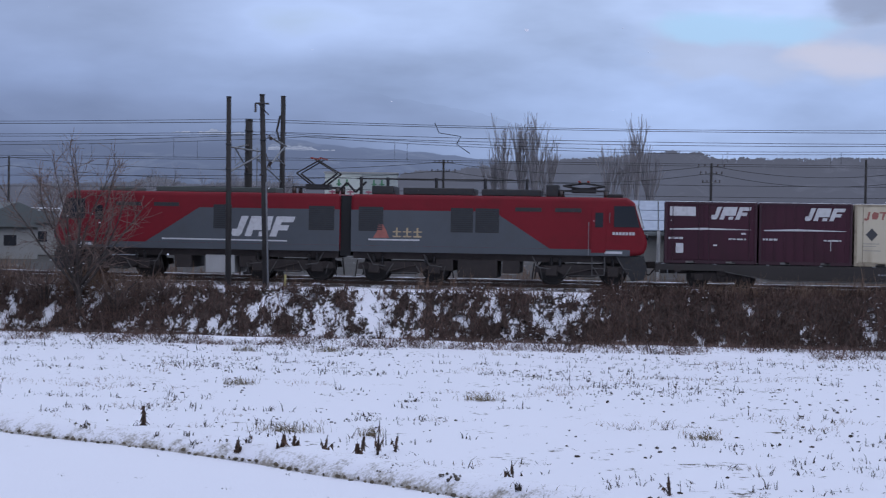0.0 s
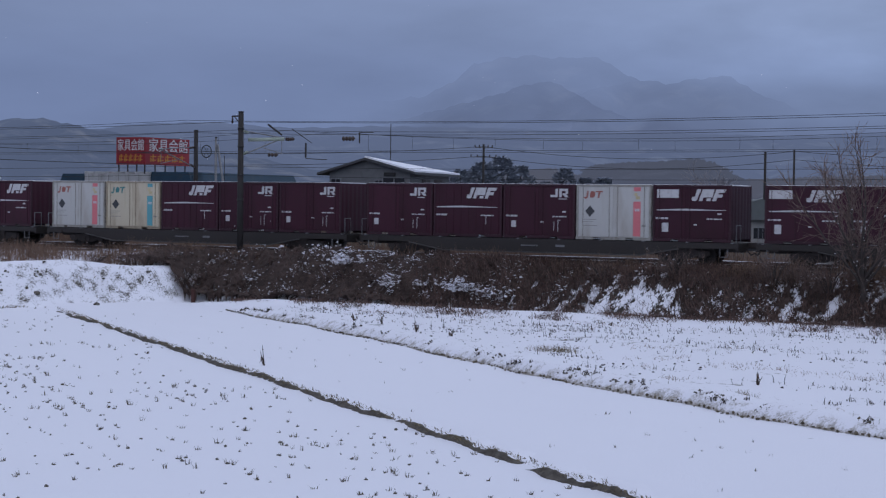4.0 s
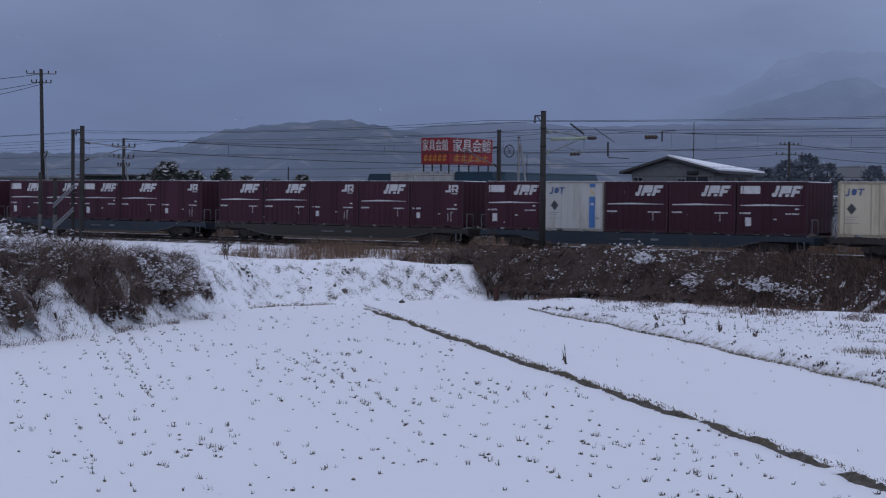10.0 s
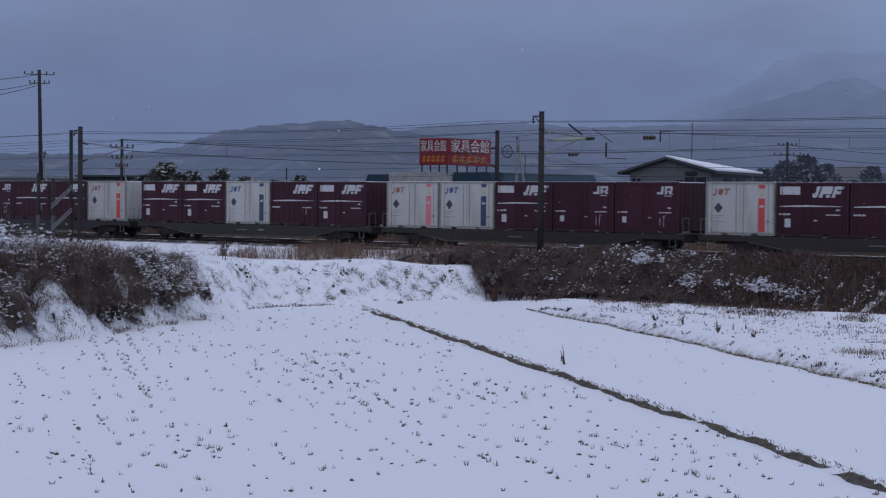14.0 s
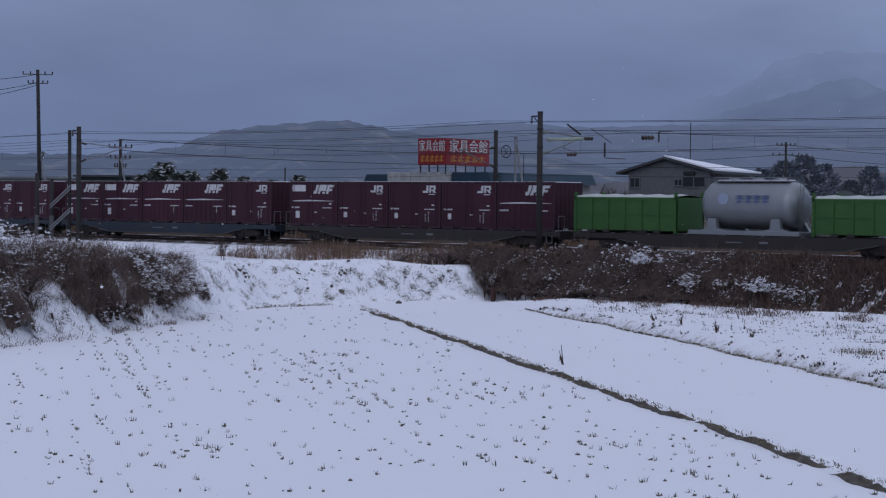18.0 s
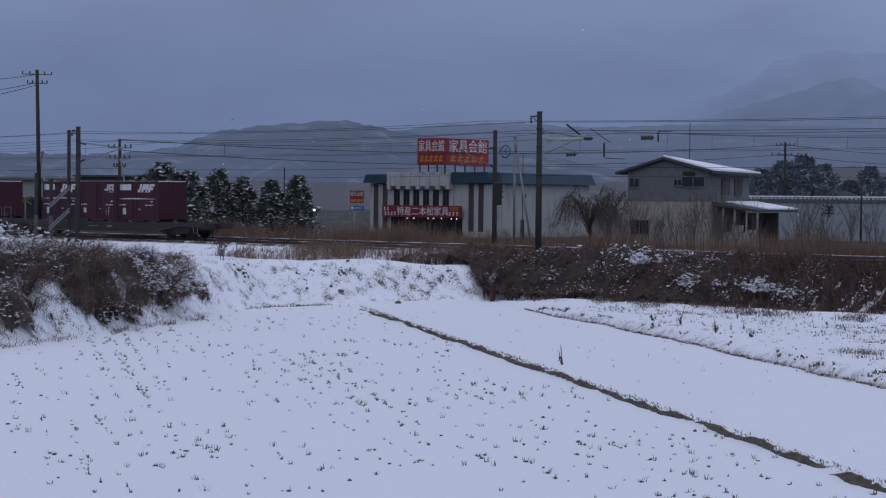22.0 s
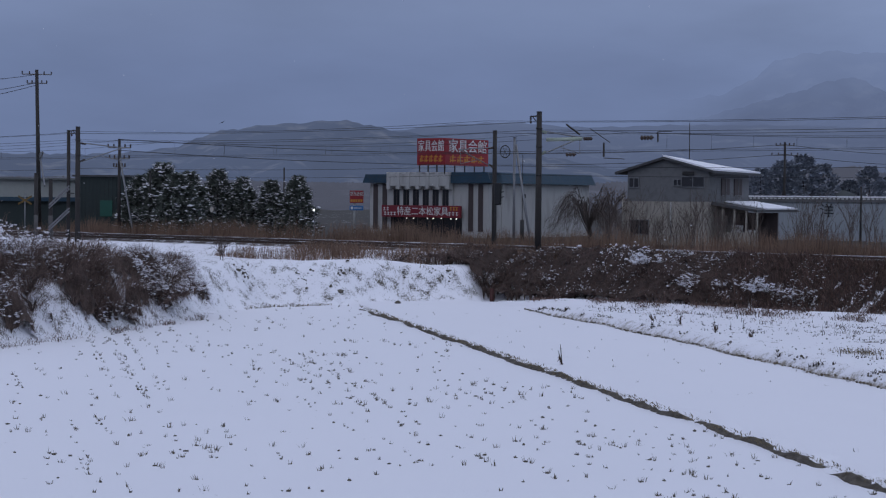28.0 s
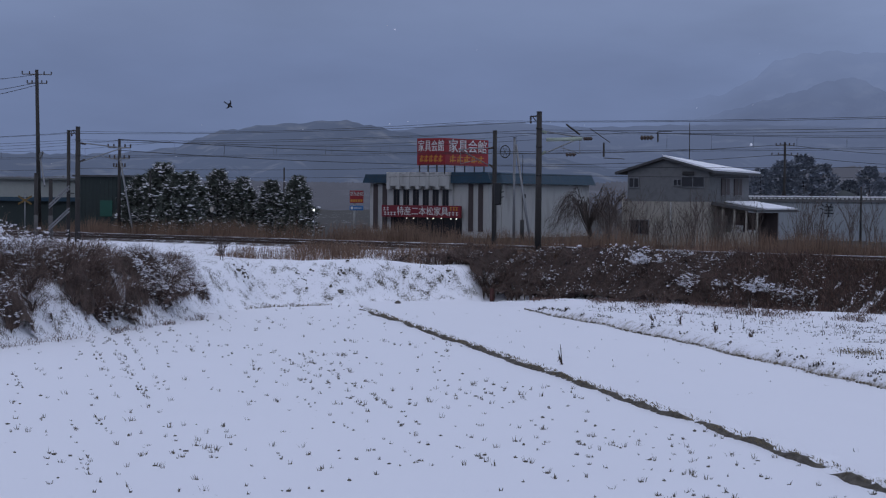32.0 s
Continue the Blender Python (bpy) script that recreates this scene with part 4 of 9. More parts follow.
        end = smooth01((x - x0) / ((x1 - x0) * 0.12)) * smooth01((x1 - x) / ((x1 - x0) * 0.12))
        ok = rs.uniform(0, 1, len(x)) < end * (0.35 + 0.9 * vnoise(x, y, 1.7, 14))
        x, y = x[ok], y[ok]
        k = 4
        X, Y = np.repeat(x, k) + rs.normal(0, 0.12, len(x) * k), np.repeat(y, k) + rs.normal(0, 0.12, len(x) * k)
        hh = rs.uniform(h0, h1, len(X)) * (0.45 + 0.65 * vnoise(X, Y, s * 0.6, 6)) * (0.5 + 0.5 * smooth01((X - x0) / 4))
        stuff(nm, blade_mesh(on_ground(X, Y, -0.05), np.maximum(hh, 0.25), rs.uniform(0.010, 0.026, len(X)), rs.normal(0, 0.2, (len(X), 2)) + np.array([0.08, 0]), rs), M_GRASS, "tall dry russet grass beside the railway", "grass")


def snow_on(P, rs, size):
    """Snow lodged on twigs: flat uneven pads, gathered round some of the places."""
    a = rs.uniform(0.6, 1.0, len(P))
    return clump_mesh(P, rs.gamma(2.4, size, len(P)) * a, rs, 0.42)


def shrub(x, y, r, h, rs, snow=1.0, label="leafless snow-dusted shrub on a bank", n=900, tone=None):
    """Stems fan out from the base; long bent twigs follow them; snow lies in patches on the upper side."""
    z = float(ground_z(x, y))
    th = thing("shrub", label, "shrub", "shrubs on the bank", m=pose(x, y, z))
    bm = bmesh.new()
    for i in range(11):
        a, l = rs.uniform(0, 2 * math.pi), rs.uniform(0.5, 1.0)
        q = Vector((math.cos(a) * r * 0.7 * l, math.sin(a) * r * 0.7 * l, h * 0.8 * l))
        rings_tube(bm, [Vector((0, 0, -0.1)), q * 0.5 + Vector((0, 0, h * 0.12)), q], [0.032, 0.02, 0.008], 4)
    part("stem", bm, M_BARK, th)
    n = int(n * 1.25)
    k = 34
    sa, sr, sl = rs.uniform(0, 2 * math.pi, k), rs.uniform(0.05, 1.0, k) ** 0.55, rs.uniform(0.6, 1.1, k)
    i = rs.integers(0, k, n)
    t = rs.uniform(0.0, 1.0, n) ** 0.85
    q = sr[i] * r * t ** 0.7
    P = np.stack([np.cos(sa[i]) * q, np.sin(sa[i]) * q, h * 0.82 * sl[i] * t * (1 - 0.25 * sr[i] ** 2)], 1) + rs.normal(0, 1, (n, 3)) * (0.05 + 0.11 * r * t)[:, None] * np.array([1, 1, 0.7])
    P[:, 2] = np.maximum(P[:, 2], 0.0)
    d = np.stack([np.cos(sa[i]), np.sin(sa[i])], 1) * (0.04 + 0.18 * sr[i] * r)[:, None]
    L = rs.uniform(-0.22, 0.38, n) * (0.6 + 0.2 * h)
    vf = blade_mesh(P, L, rs.uniform(0.008, 0.024, n), d + rs.normal(0, 0.21, (n, 2)), rs)
    tagged(raw("twig", vf[0], vf[1], tone or M_TWIG, th, "tangled bare twigs"), kind="stuff")
    m = int(n * 0.42 * min(snow, 1.8))
    if m:
        jj = rs.choice(n, m)
        Q = P[jj] + np.stack([d[jj, 0] * 0.4, d[jj, 1] * 0.4, np.abs(L[jj]) * 0.45 + 0.02], 1)
        patch = 0.6 * vnoise(Q[:, 0] + x, Q[:, 2] + y, 0.6, 3) + 0.4 * vnoise(Q[:, 0] + x, Q[:, 1] + Q[:, 2], 0.16, 5)
        Q = Q[(Q[:, 2] > (0.30 + 0.08 * snow) * h) & (patch > 0.62 - 0.10 * min(snow, 2))]
        if len(Q):
            Q = np.repeat(Q, 4, 0) + rs.normal(0, 0.045, (4 * len(Q), 3)) * np.array([1, 1, 0.6])
            vf = snow_on(Q, rs, 0.0075 + 0.006 * min(max(snow - 0.5, 0), 1.5))
            tagged(raw("snow", vf[0], vf[1], M_SNOW, th, "snow lodged in the twigs", smooth=True), kind="stuff")
    return th


def build_thicket_mat():
    """The closed, dark underside of the thicket on the western bank, with snowy gaps near its foot."""
    rs = np.random.default_rng(43)
    gy, go = np.arange(33.0, 53.6, 0.13), np.arange(0.3, 8.0, 0.13)
    Y, O = np.meshgrid(gy, go)
    X = west_edge(Y) - O
    body = np.interp(Y, [33, 36, 39, 41, 43.5, 44.8, 46.3, 47.5, 49, 50.5, 53.6], [0.75, 0.85, 0.8, 0.95, 0.95, 0.45, 0.35, 0.75, 0.6, 0.2, 0.0])
    C = 0.75 * (vnoise(X, Y, 1.5, 51) - 0.5) + 0.65 * (vnoise(X, Y, 0.55, 52) - 0.5) - 0.08 + 0.32 * body + 0.10 * smooth01((O - 1.2) / 1.6) - 0.30 * smooth01((0.95 - O) / 0.8) * (1 - 0.75 * smooth01((body - 0.85) / 0.1))
    Z = ground_z(X, Y) + np.clip(C, 0, 0.6) * (0.4 + 1.0 * body) * (0.6 + 0.8 * vnoise(X, Y, 0.7, 53)) + 0.10 * vnoise(X, Y, 0.22, 54)
    I = np.arange(X.size).reshape(X.shape)
    keep = (C[:-1, :-1] > 0.10) & (C[1:, 1:] > 0.06)
    Q = np.stack([I[:-1, :-1], I[:-1, 1:], I[1:, 1:], I[1:, :-1]], -1)[keep]
    used = np.unique(Q)
    remap = np.zeros(X.size, int)
    remap[used] = np.arange(len(used))
    P = np.stack([X.ravel(), Y.ravel(), Z.ravel()], 1)[used]
    # the dark colour gives the thicket's inner shade
    stuff("thicket_mat", ((P + rs.uniform(-0.05, 0.05, P.shape)).tolist(), remap[Q].tolist()), M_SHADEMAT, "tangled stem layer under a thicket, shade in its colour", "brush")
    P = np.stack([X, Y, Z], -1)[C > 0]
    n = 60000
    B = P[rs.integers(0, len(P), n)] + rs.normal(0, 0.06, (n, 3))
    stuff("thicket_brush", blade_mesh(B, rs.normal(0.08, 0.17, n), rs.uniform(0.006, 0.018, n), np.stack([rs.normal(0.04, 0.22, n), rs.normal(-0.04, 0.22, n)], 1), rs), M_TWIG, "fine dead twigs matted over a bank", "brush")
    m = 30000
    B = P[rs.integers(0, len(P), m)] + np.array([0, 0, 0.10]) + rs.normal(0, 0.06, (m, 3))
    west = smooth01((40.5 - B[:, 1]) / 4)
    B = B[0.55 * vnoise(B[:, 0], B[:, 1], 0.8, 55) + 0.45 * vnoise(B[:, 0] + B[:, 2], B[:, 1], 0.25, 56) + rs.uniform(-0.05, 0.05, m) > 0.61 - 0.12 * west - 0.10 * smooth01((B[:, 1] - 48.5) / 1.5)]
    stuff("thicket_snow", snow_on(np.repeat(B, 3, 0) + rs.normal(0, 0.06, (3 * len(B), 3)) * np.array([1, 1, 0.5]), rs, 0.014), M_SNOW, "snow lodged in a thicket", "snow", smooth=True)


def build_shrubs():
    rs = np.random.default_rng(41)
    # a thicket clothes the western bank from its foot to its top
    for k, (dy, o, r, h, s, n) in enumerate((
            (42.9, 0.8, 1.0, 3.0, 0.10, 3200), (43.6, 1.6, 1.0, 2.7, 0.12, 2400), (42.2, 1.6, 1.1, 2.5, 0.15, 2600), (47.9, 0.9, 1.0, 1.6, 1.1, 1600), (44.6, 3.4, 1.4, 2.2, 0.35, 2600), (48.6, 1.2, 1.0, 1.4, 1.2, 1500),
            (42.4, 2.6, 1.5, 2.3, 0.35, 2800), (41.0, 1.4, 1.2, 1.4, 0.5, 1600), (40.2, 3.0, 1.6, 2.5, 0.9, 2800), (38.8, 1.5, 1.2, 1.3, 0.5, 1600), (38.0, 3.2, 1.7, 2.7, 1.4, 2800), (36.6, 1.2, 1.1, 1.1, 0.4, 1400),
            (36.0, 3.2, 1.7, 2.8, 1.5, 2600), (45.6, 3.6, 1.6, 2.3, 0.3, 2400), (43.6, 4.4, 1.8, 2.6, 0.7, 2600), (41.4, 4.8, 1.9, 2.8, 1.3, 2600), (39.0, 5.2, 1.9, 3.0, 1.5, 2400), (48.2, 3.4, 1.3, 1.5, 0.35, 1500),
            (49.0, 0.9, 0.9, 1.0, 0.9, 1200), (50.2, 0.9, 0.9, 1.0, 0.8, 1200), (51.2, 1.5, 0.9, 0.9, 0.6, 1000), (50.6, 3.2, 1.1, 0.9, 0.4, 1000), (52.4, 2.6, 1.0, 0.8, 0.4, 900), (34.6, 1.0, 1.0, 0.9, 0.4, 1100), (47.0, 5.2, 1.6, 2.0, 0.4, 2000))):
        shrub(float(west_edge(dy)) - o, dy, r * 1.1, h * (0.70 + 0.30 * float(smooth01((42.5 - dy) / 4))), rs, s, n=n)
    for k in range(12):
        dy = float(rs.uniform(35, 50.5))
        shrub(float(west_edge(dy)) - float(rs.uniform(0.7, 1.5)), dy, float(rs.uniform(0.7, 1.2)), float(rs.uniform(0.4, 0.8)), rs, float(rs.uniform(0.2, 0.9)), "low snow-dusted bush at the foot of a thicket", n=420)
    # snow-capped bushes along the embankment
    for x, y, r, h, s, n in ((-46.0, 69.5, 1.0, 1.5, 3.2, 1300), (-49.0, 69.6, 0.9, 0.9, 0.5, 500), (-51.5, 69.2, 1.0, 1.1, 0.5, 600), (-41.5, 69.3, 0.9, 0.7, 1.6, 500), (-53.0, 70.4, 0.9, 1.0, 0.4, 500), (-47.0, 69.2, 0.8, 0.9, 0.5, 500),
                             (-23.4, 69.9, 1.5, 1.9, 0.05, 1500), (-20.4, 69.6, 1.4, 1.7, 0.05, 1400), (-25.8, 70.2, 1.2, 1.6, 0.05, 1000), (-18.6, 70.0, 1.0, 1.2, 0.1, 800), (-30.2, 70.4, 1.1, 1.4, 0.2, 700), (-33.5, 70.2, 0.8, 0.9, 0.3, 400)):
        shrub(x, y, r, h, rs, s, "low leafless bush on the embankment", n=n)
    # brush that closes the top of the bank's end
    for x, y, r, h, s, n in ((-60.2, 68.6, 0.9, 0.7, 0.2, 500), (-58.6, 68.9, 0.9, 0.8, 0.2, 600), (-57.0, 68.4, 0.9, 0.8, 0.2, 600), (-55.8, 68.6, 0.9, 0.95, 0.2, 700), (-54.6, 68.3, 0.9, 1.0, 0.25, 700), (-54.0, 69.4, 1.0, 1.1, 0.2, 700), (-56.4, 69.8, 1.0, 0.9, 0.2, 600),
                             (-44.4, 69.4, 1.0, 1.2, 0.6, 800), (-43.0, 69.0, 0.9, 1.0, 1.2, 700), (-39.6, 69.0, 1.0, 1.2, 1.6, 900), (-38.0, 68.8, 0.9, 1.0, 1.2, 700)):
        shrub(x, y, r, h, rs, s, "low leafless bush on the embankment", n=n)
    # thin bare saplings on the snow bench
    for x, y, h in ((-63.2, 59.2, 1.9), (-62.8, 59.0, 1.5)):
        bare_tree(x, y, h, 5, rs, 3, 0.022, label="thin bare sapling in deep snow", spread=0.62, rmin=0.009, bark=M_SAPLING)


def fan_tree(x, y, h, rs, label):
    """A small round-headed tree: a short trunk that forks low into gnarled limbs with fine side branches and twigs."""
    th = thing("bare_tree", label, "tree", m=pose(x, y, float(ground_z(x, y)) - 0.1))
    bt, bb, bs = bmesh.new(), bmesh.new(), []

    def run(bm, p, d, length, r, steps, up, wob):
        pts = [p]
        for _ in range(steps):
            d = (d + Vector(rs.normal(0, wob, 3)) + Vector((0, 0, up))).normalized()
            pts.append(pts[-1] + d * length / steps)
        rings_tube(bm, pts, [max(0.007, r * (1 - 0.85 * i / steps)) for i in range(steps + 1)], 6 if r > 0.03 else 3)
        return pts
    rings_tube(bt, [Vector((0, 0, 0)), Vector((0.02, 0, 0.5)), Vector((-0.03, 0, 1.15))], [0.15, 0.12, 0.09], 8)
    for i in range(13):
        a = i * 2.4 + rs.uniform(-0.3, 0.3)
        tilt = (0.06, 0.32, 0.5, 0.72, 0.22, 0.95, 0.6, 0.42, 1.25, 0.8, 0.15, 1.0, 0.55)[i]
        d = Vector((math.cos(a) * tilt, math.sin(a) * tilt * 0.8, 1)).normalized()
        pts = run(bt, Vector((0, 0, rs.uniform(0.55, 1.1))), d, h * 0.86 * (1.0 - 0.20 * tilt), 0.062, 9, 0.03, 0.10)
        bs += pts[1:6]
        for k in range(17):
            f = 1.5 + 0.44 * k
            p = pts[int(f)].lerp(pts[min(int(f) + 1, 9)], f - int(f))
            e = ((pts[9] - pts[0]).normalized() + Vector(rs.normal(0, 0.55, 3))).normalized()
            q = run(bb, p, e, h * rs.uniform(0.10, 0.24) * (1.1 - k * 0.03), 0.020, 4, 0.03, 0.12)
            for m in (1, 2, 2, 3, 3):
                run(bb, q[m], (e + Vector(rs.normal(0, 0.5, 3))).normalized(), h * rs.uniform(0.04, 0.11), 0.010, 2, 0.03, 0.1)
    part("trunk", bt, M_BARK, th, "dark forked trunk and limbs")
    part("crown", bb, M_TWIG, th, "fine bare branches")
    B = np.array([p[:] for p in bs])
    B = B[rs.choice(len(B), 40)] + rs.normal(0, 0.05, (40, 3))
    vf = clump_mesh(B, rs.uniform(0.015, 0.045, 40), rs, 0.5)
    tagged(raw("snow", vf[0], vf[1], M_SNOW, th, "bits of snow on the limbs", smooth=True), kind="stuff")
    return th


def bare_tree(x, y, h, nb, rs, depth, r0, label, spread=0.55, lean=(0, 0), droop=0.0, trunk=0.3, z=None, limbs=3, rmin=0.0, stems=1, bark=None):
    th = thing("bare_tree", label, "tree", m=pose(x, y, float(ground_z(x, y)) - 0.1 if z is None else z))
    bmt, bmb = bmesh.new(), bmesh.new()

    def grow(p, d, l, r, k):
        q = p + d * l
        tube(bmt if k == 0 else bmb, p, q, max(r, rmin), max(r * 0.72, rmin), sides=7 if k == 0 else (4 if k < 3 else 3), caps=False)
        if k >= depth:
            return
        for i in range(limbs if k else nb):
            w = Vector(rs.normal(0, 1, 3)).normalized()
            e = (d + w * spread * (1.0 + 0.15 * k) + Vector((0, 0, 0.22 - droop * k))).normalized()
            s = q if rs.uniform() < 0.55 else p + d * l * rs.uniform(0.45, 0.95)
            grow(s, e, l * rs.uniform(0.58, 0.86), r * 0.58, k + 1)
    d0 = Vector((lean[0], lean[1], 1)).normalized()
    for i in range(stems):
        d1 = d0 if stems == 1 else (d0 + Vector((math.cos(i * 6.28 / stems + 0.5), math.sin(i * 6.28 / stems + 0.5), 0)) * 0.38).normalized()
        grow(Vector((0, 0, 0)), d1, h * trunk * (1 if i == 0 else rs.uniform(0.8, 1.1)), r0, 0)
    part("trunk", bmt, bark or M_BARK, th)
    part("crown", bmb, bark or M_BARK, th, "fine bare branches")
    return th


def conifer(x, y, h, r, rs, snow=0.5, n=1500, z=None, group="snowy conifers", shape=0.7, needles=None):
    z = float(ground_z(x, y)) if z is None else z
    th = thing("conifer", "dark evergreen tree dusted with snow", "tree", group, m=pose(x, y, z))
    part("trunk", tubes(((0, 0, -0.2), (0, 0, h * 0.9), h * 0.028, h * 0.008), sides=6), M_BARK, th)
    t = rs.uniform(0.08, 1.0, n)
    prof = np.minimum((t - 0.04) * 6, 1) * (1 - np.clip(t - 0.25, 0, 1) / 0.78) ** shape
    a = rs.uniform(0, 2 * math.pi, n)
    lump = 0.8 + 0.28 * np.sin(a * 3 + t * 17) * np.cos(a * 2 - t * 9)
    rad = r * prof * lump * rs.uniform(0.35, 1.0, n) ** 0.5
    P = np.stack([np.cos(a) * rad, np.sin(a) * rad, t * h], 1)
    out = np.stack([np.cos(a), np.sin(a)], 1) * rs.uniform(0.1, 0.34, n)[:, None] * (0.5 + r * 0.35)
    vf = blade_mesh(P, rs.uniform(-0.12, 0.22, n) * (0.5 + r * 0.35), rs.uniform(0.10, 0.24, n) * (0.4 + r * 0.4), out, rs)
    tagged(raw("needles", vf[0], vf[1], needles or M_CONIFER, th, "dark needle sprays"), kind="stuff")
    m = int(n * 0.34 * snow)
    if m:
        i = rs.choice(n, m)
        i = i[vnoise(a[i] * 2.2, t[i] * h * 1.6, 0.8, 7) + rs.uniform(-0.2, 0.2, len(i)) > 0.42]
        Q = P[i] + np.stack([out[i, 0] * 0.6, out[i, 1] * 0.6, np.full(len(i), 0.05)], 1)
        Q = np.repeat(Q, 3, 0) + rs.normal(0, 0.07, (3 * len(Q), 3)) * np.array([1, 1, 0.35])
        vf = clump_mesh(Q, rs.gamma(2.4, 0.017, len(Q)) * (0.5 + r * 0.3), rs, 0.32)
        tagged(raw("snow", vf[0], vf[1], M_SNOW, th, "snow on the boughs", smooth=True), kind="stuff")
    return th


build_bund()
build_broad_bund()
build_field_plants()
build_stalks()
build_tufts()
build_slope_plants()
build_thicket_mat()
build_shrubs()
RS = np.random.default_rng(51)
fan_tree(-21.9, 69.6, 7.0, RS, "bare grey deciduous tree growing on the railway embankment")

# ---- poles and overhead line ----
NEAR_POLE_Y, FAR_POLE_Y = 71.8, 83.0


def pole(name, x, y, z0, z1, r0, r1, label, category="pole", group="line poles", lean=(0, 0), material=None):
    th = thing(name, label, category, group, m=pose(x, y, z0))
    part("shaft", tubes(((0, 0, 0), (lean[0], lean[1], z1 - z0), r0, r1), sides=12), material or M_CONC, th)
    part("cap", tubes(((lean[0], lean[1], z1 - z0 - 0.02), (lean[0], lean[1], z1 - z0 + 0.03), r1 + 0.012), sides=12), M_DARKSTEEL, th)
    return th


def bands(th, zs, r, dx=0):
    for z in zs:
        part("clamp_band", tubes(((dx, 0, z - 0.04), (dx, 0, z + 0.04), r), sides=12), M_DARKSTEEL, th)


def insulator(bm, p, q, r=0.07, n=5):
    """A ribbed insulator: one lathed body."""
    p, q = Vector(p), Vector(q)
    pts, rad = [p], [r * 0.4]
    for i in range(n):
        for f, k in ((0.15, 0.4), (0.2, 1.0), (0.5, 0.9), (0.65, 0.4)):
            pts.append(p.lerp(q, (i + f) / n))
            rad.append(r * k)
    pts.append(q)
    rad.append(r * 0.4)
    rings_tube(bm, pts, rad, 8)


def cantilever(th, z0, reach, sy=1.0, pale=False):
    """Hinged bracket over a track: two struts, insulators and a registration arm."""
    bm = tubes(((0, 0, z0 + 1.25), (0, sy * reach, z0 + 1.0), 0.035), ((0, 0, z0), (0, sy * reach * 0.95, z0 + 1.0), 0.035), ((0, sy * reach * 0.5, z0 + 0.45), (0, sy * (reach - 0.2), z0 + 0.2), 0.022), ((0, sy * reach * 0.93, z0 + 1.0), (0, sy * reach * 0.93, z0 + 0.25), 0.016), sides=6)
    part("bracket", bm, M_STEEL, th, "steel cantilever bracket")
    for p, q in (((0, sy * 0.12, z0 + 1.23), (0, sy * 0.62, z0 + 1.16)), ((0, sy * 0.10, z0 + 0.04), (0, sy * 0.55, z0 + 0.22))):
        bm = bmesh.new()
        insulator(bm, p, q)
        part("insulator", bm, M_PALEINS if pale else M_INSUL, th)


def top_arm(th, z, dx, dy=-0.0):
    part("feeder_arm", tubes(((0, 0, z), (dx, dy, z), 0.04), ((0, 0, z - 0.45), (dx * 0.8, dy, z), 0.025), sides=6), M_DARKSTEEL, th)
    bm = bmesh.new()
    insulator(bm, (dx, dy, z), (dx, dy, z - 0.36))
    part("insulator", bm, M_INSUL, th)


def wire(name, label, pts, sag, r=0.016, n=14):
    """One continuous wire, sagging in each span."""
    line = [Vector(pts[0])]
    for p, q in zip(pts, pts[1:]):
        p, q = Vector(p), Vector(q)
        for i in range(1, n + 1):
            k = i / n
            line.append(p.lerp(q, k) - Vector((0, 0, sag * 4 * k * (1 - k))))
    bm = bmesh.new()
    rings_tube(bm, line, [r * 0.66] * len(line), 4)
    return tagged(part(name, bm, M_WIRE), label, "cable", "overhead wires")


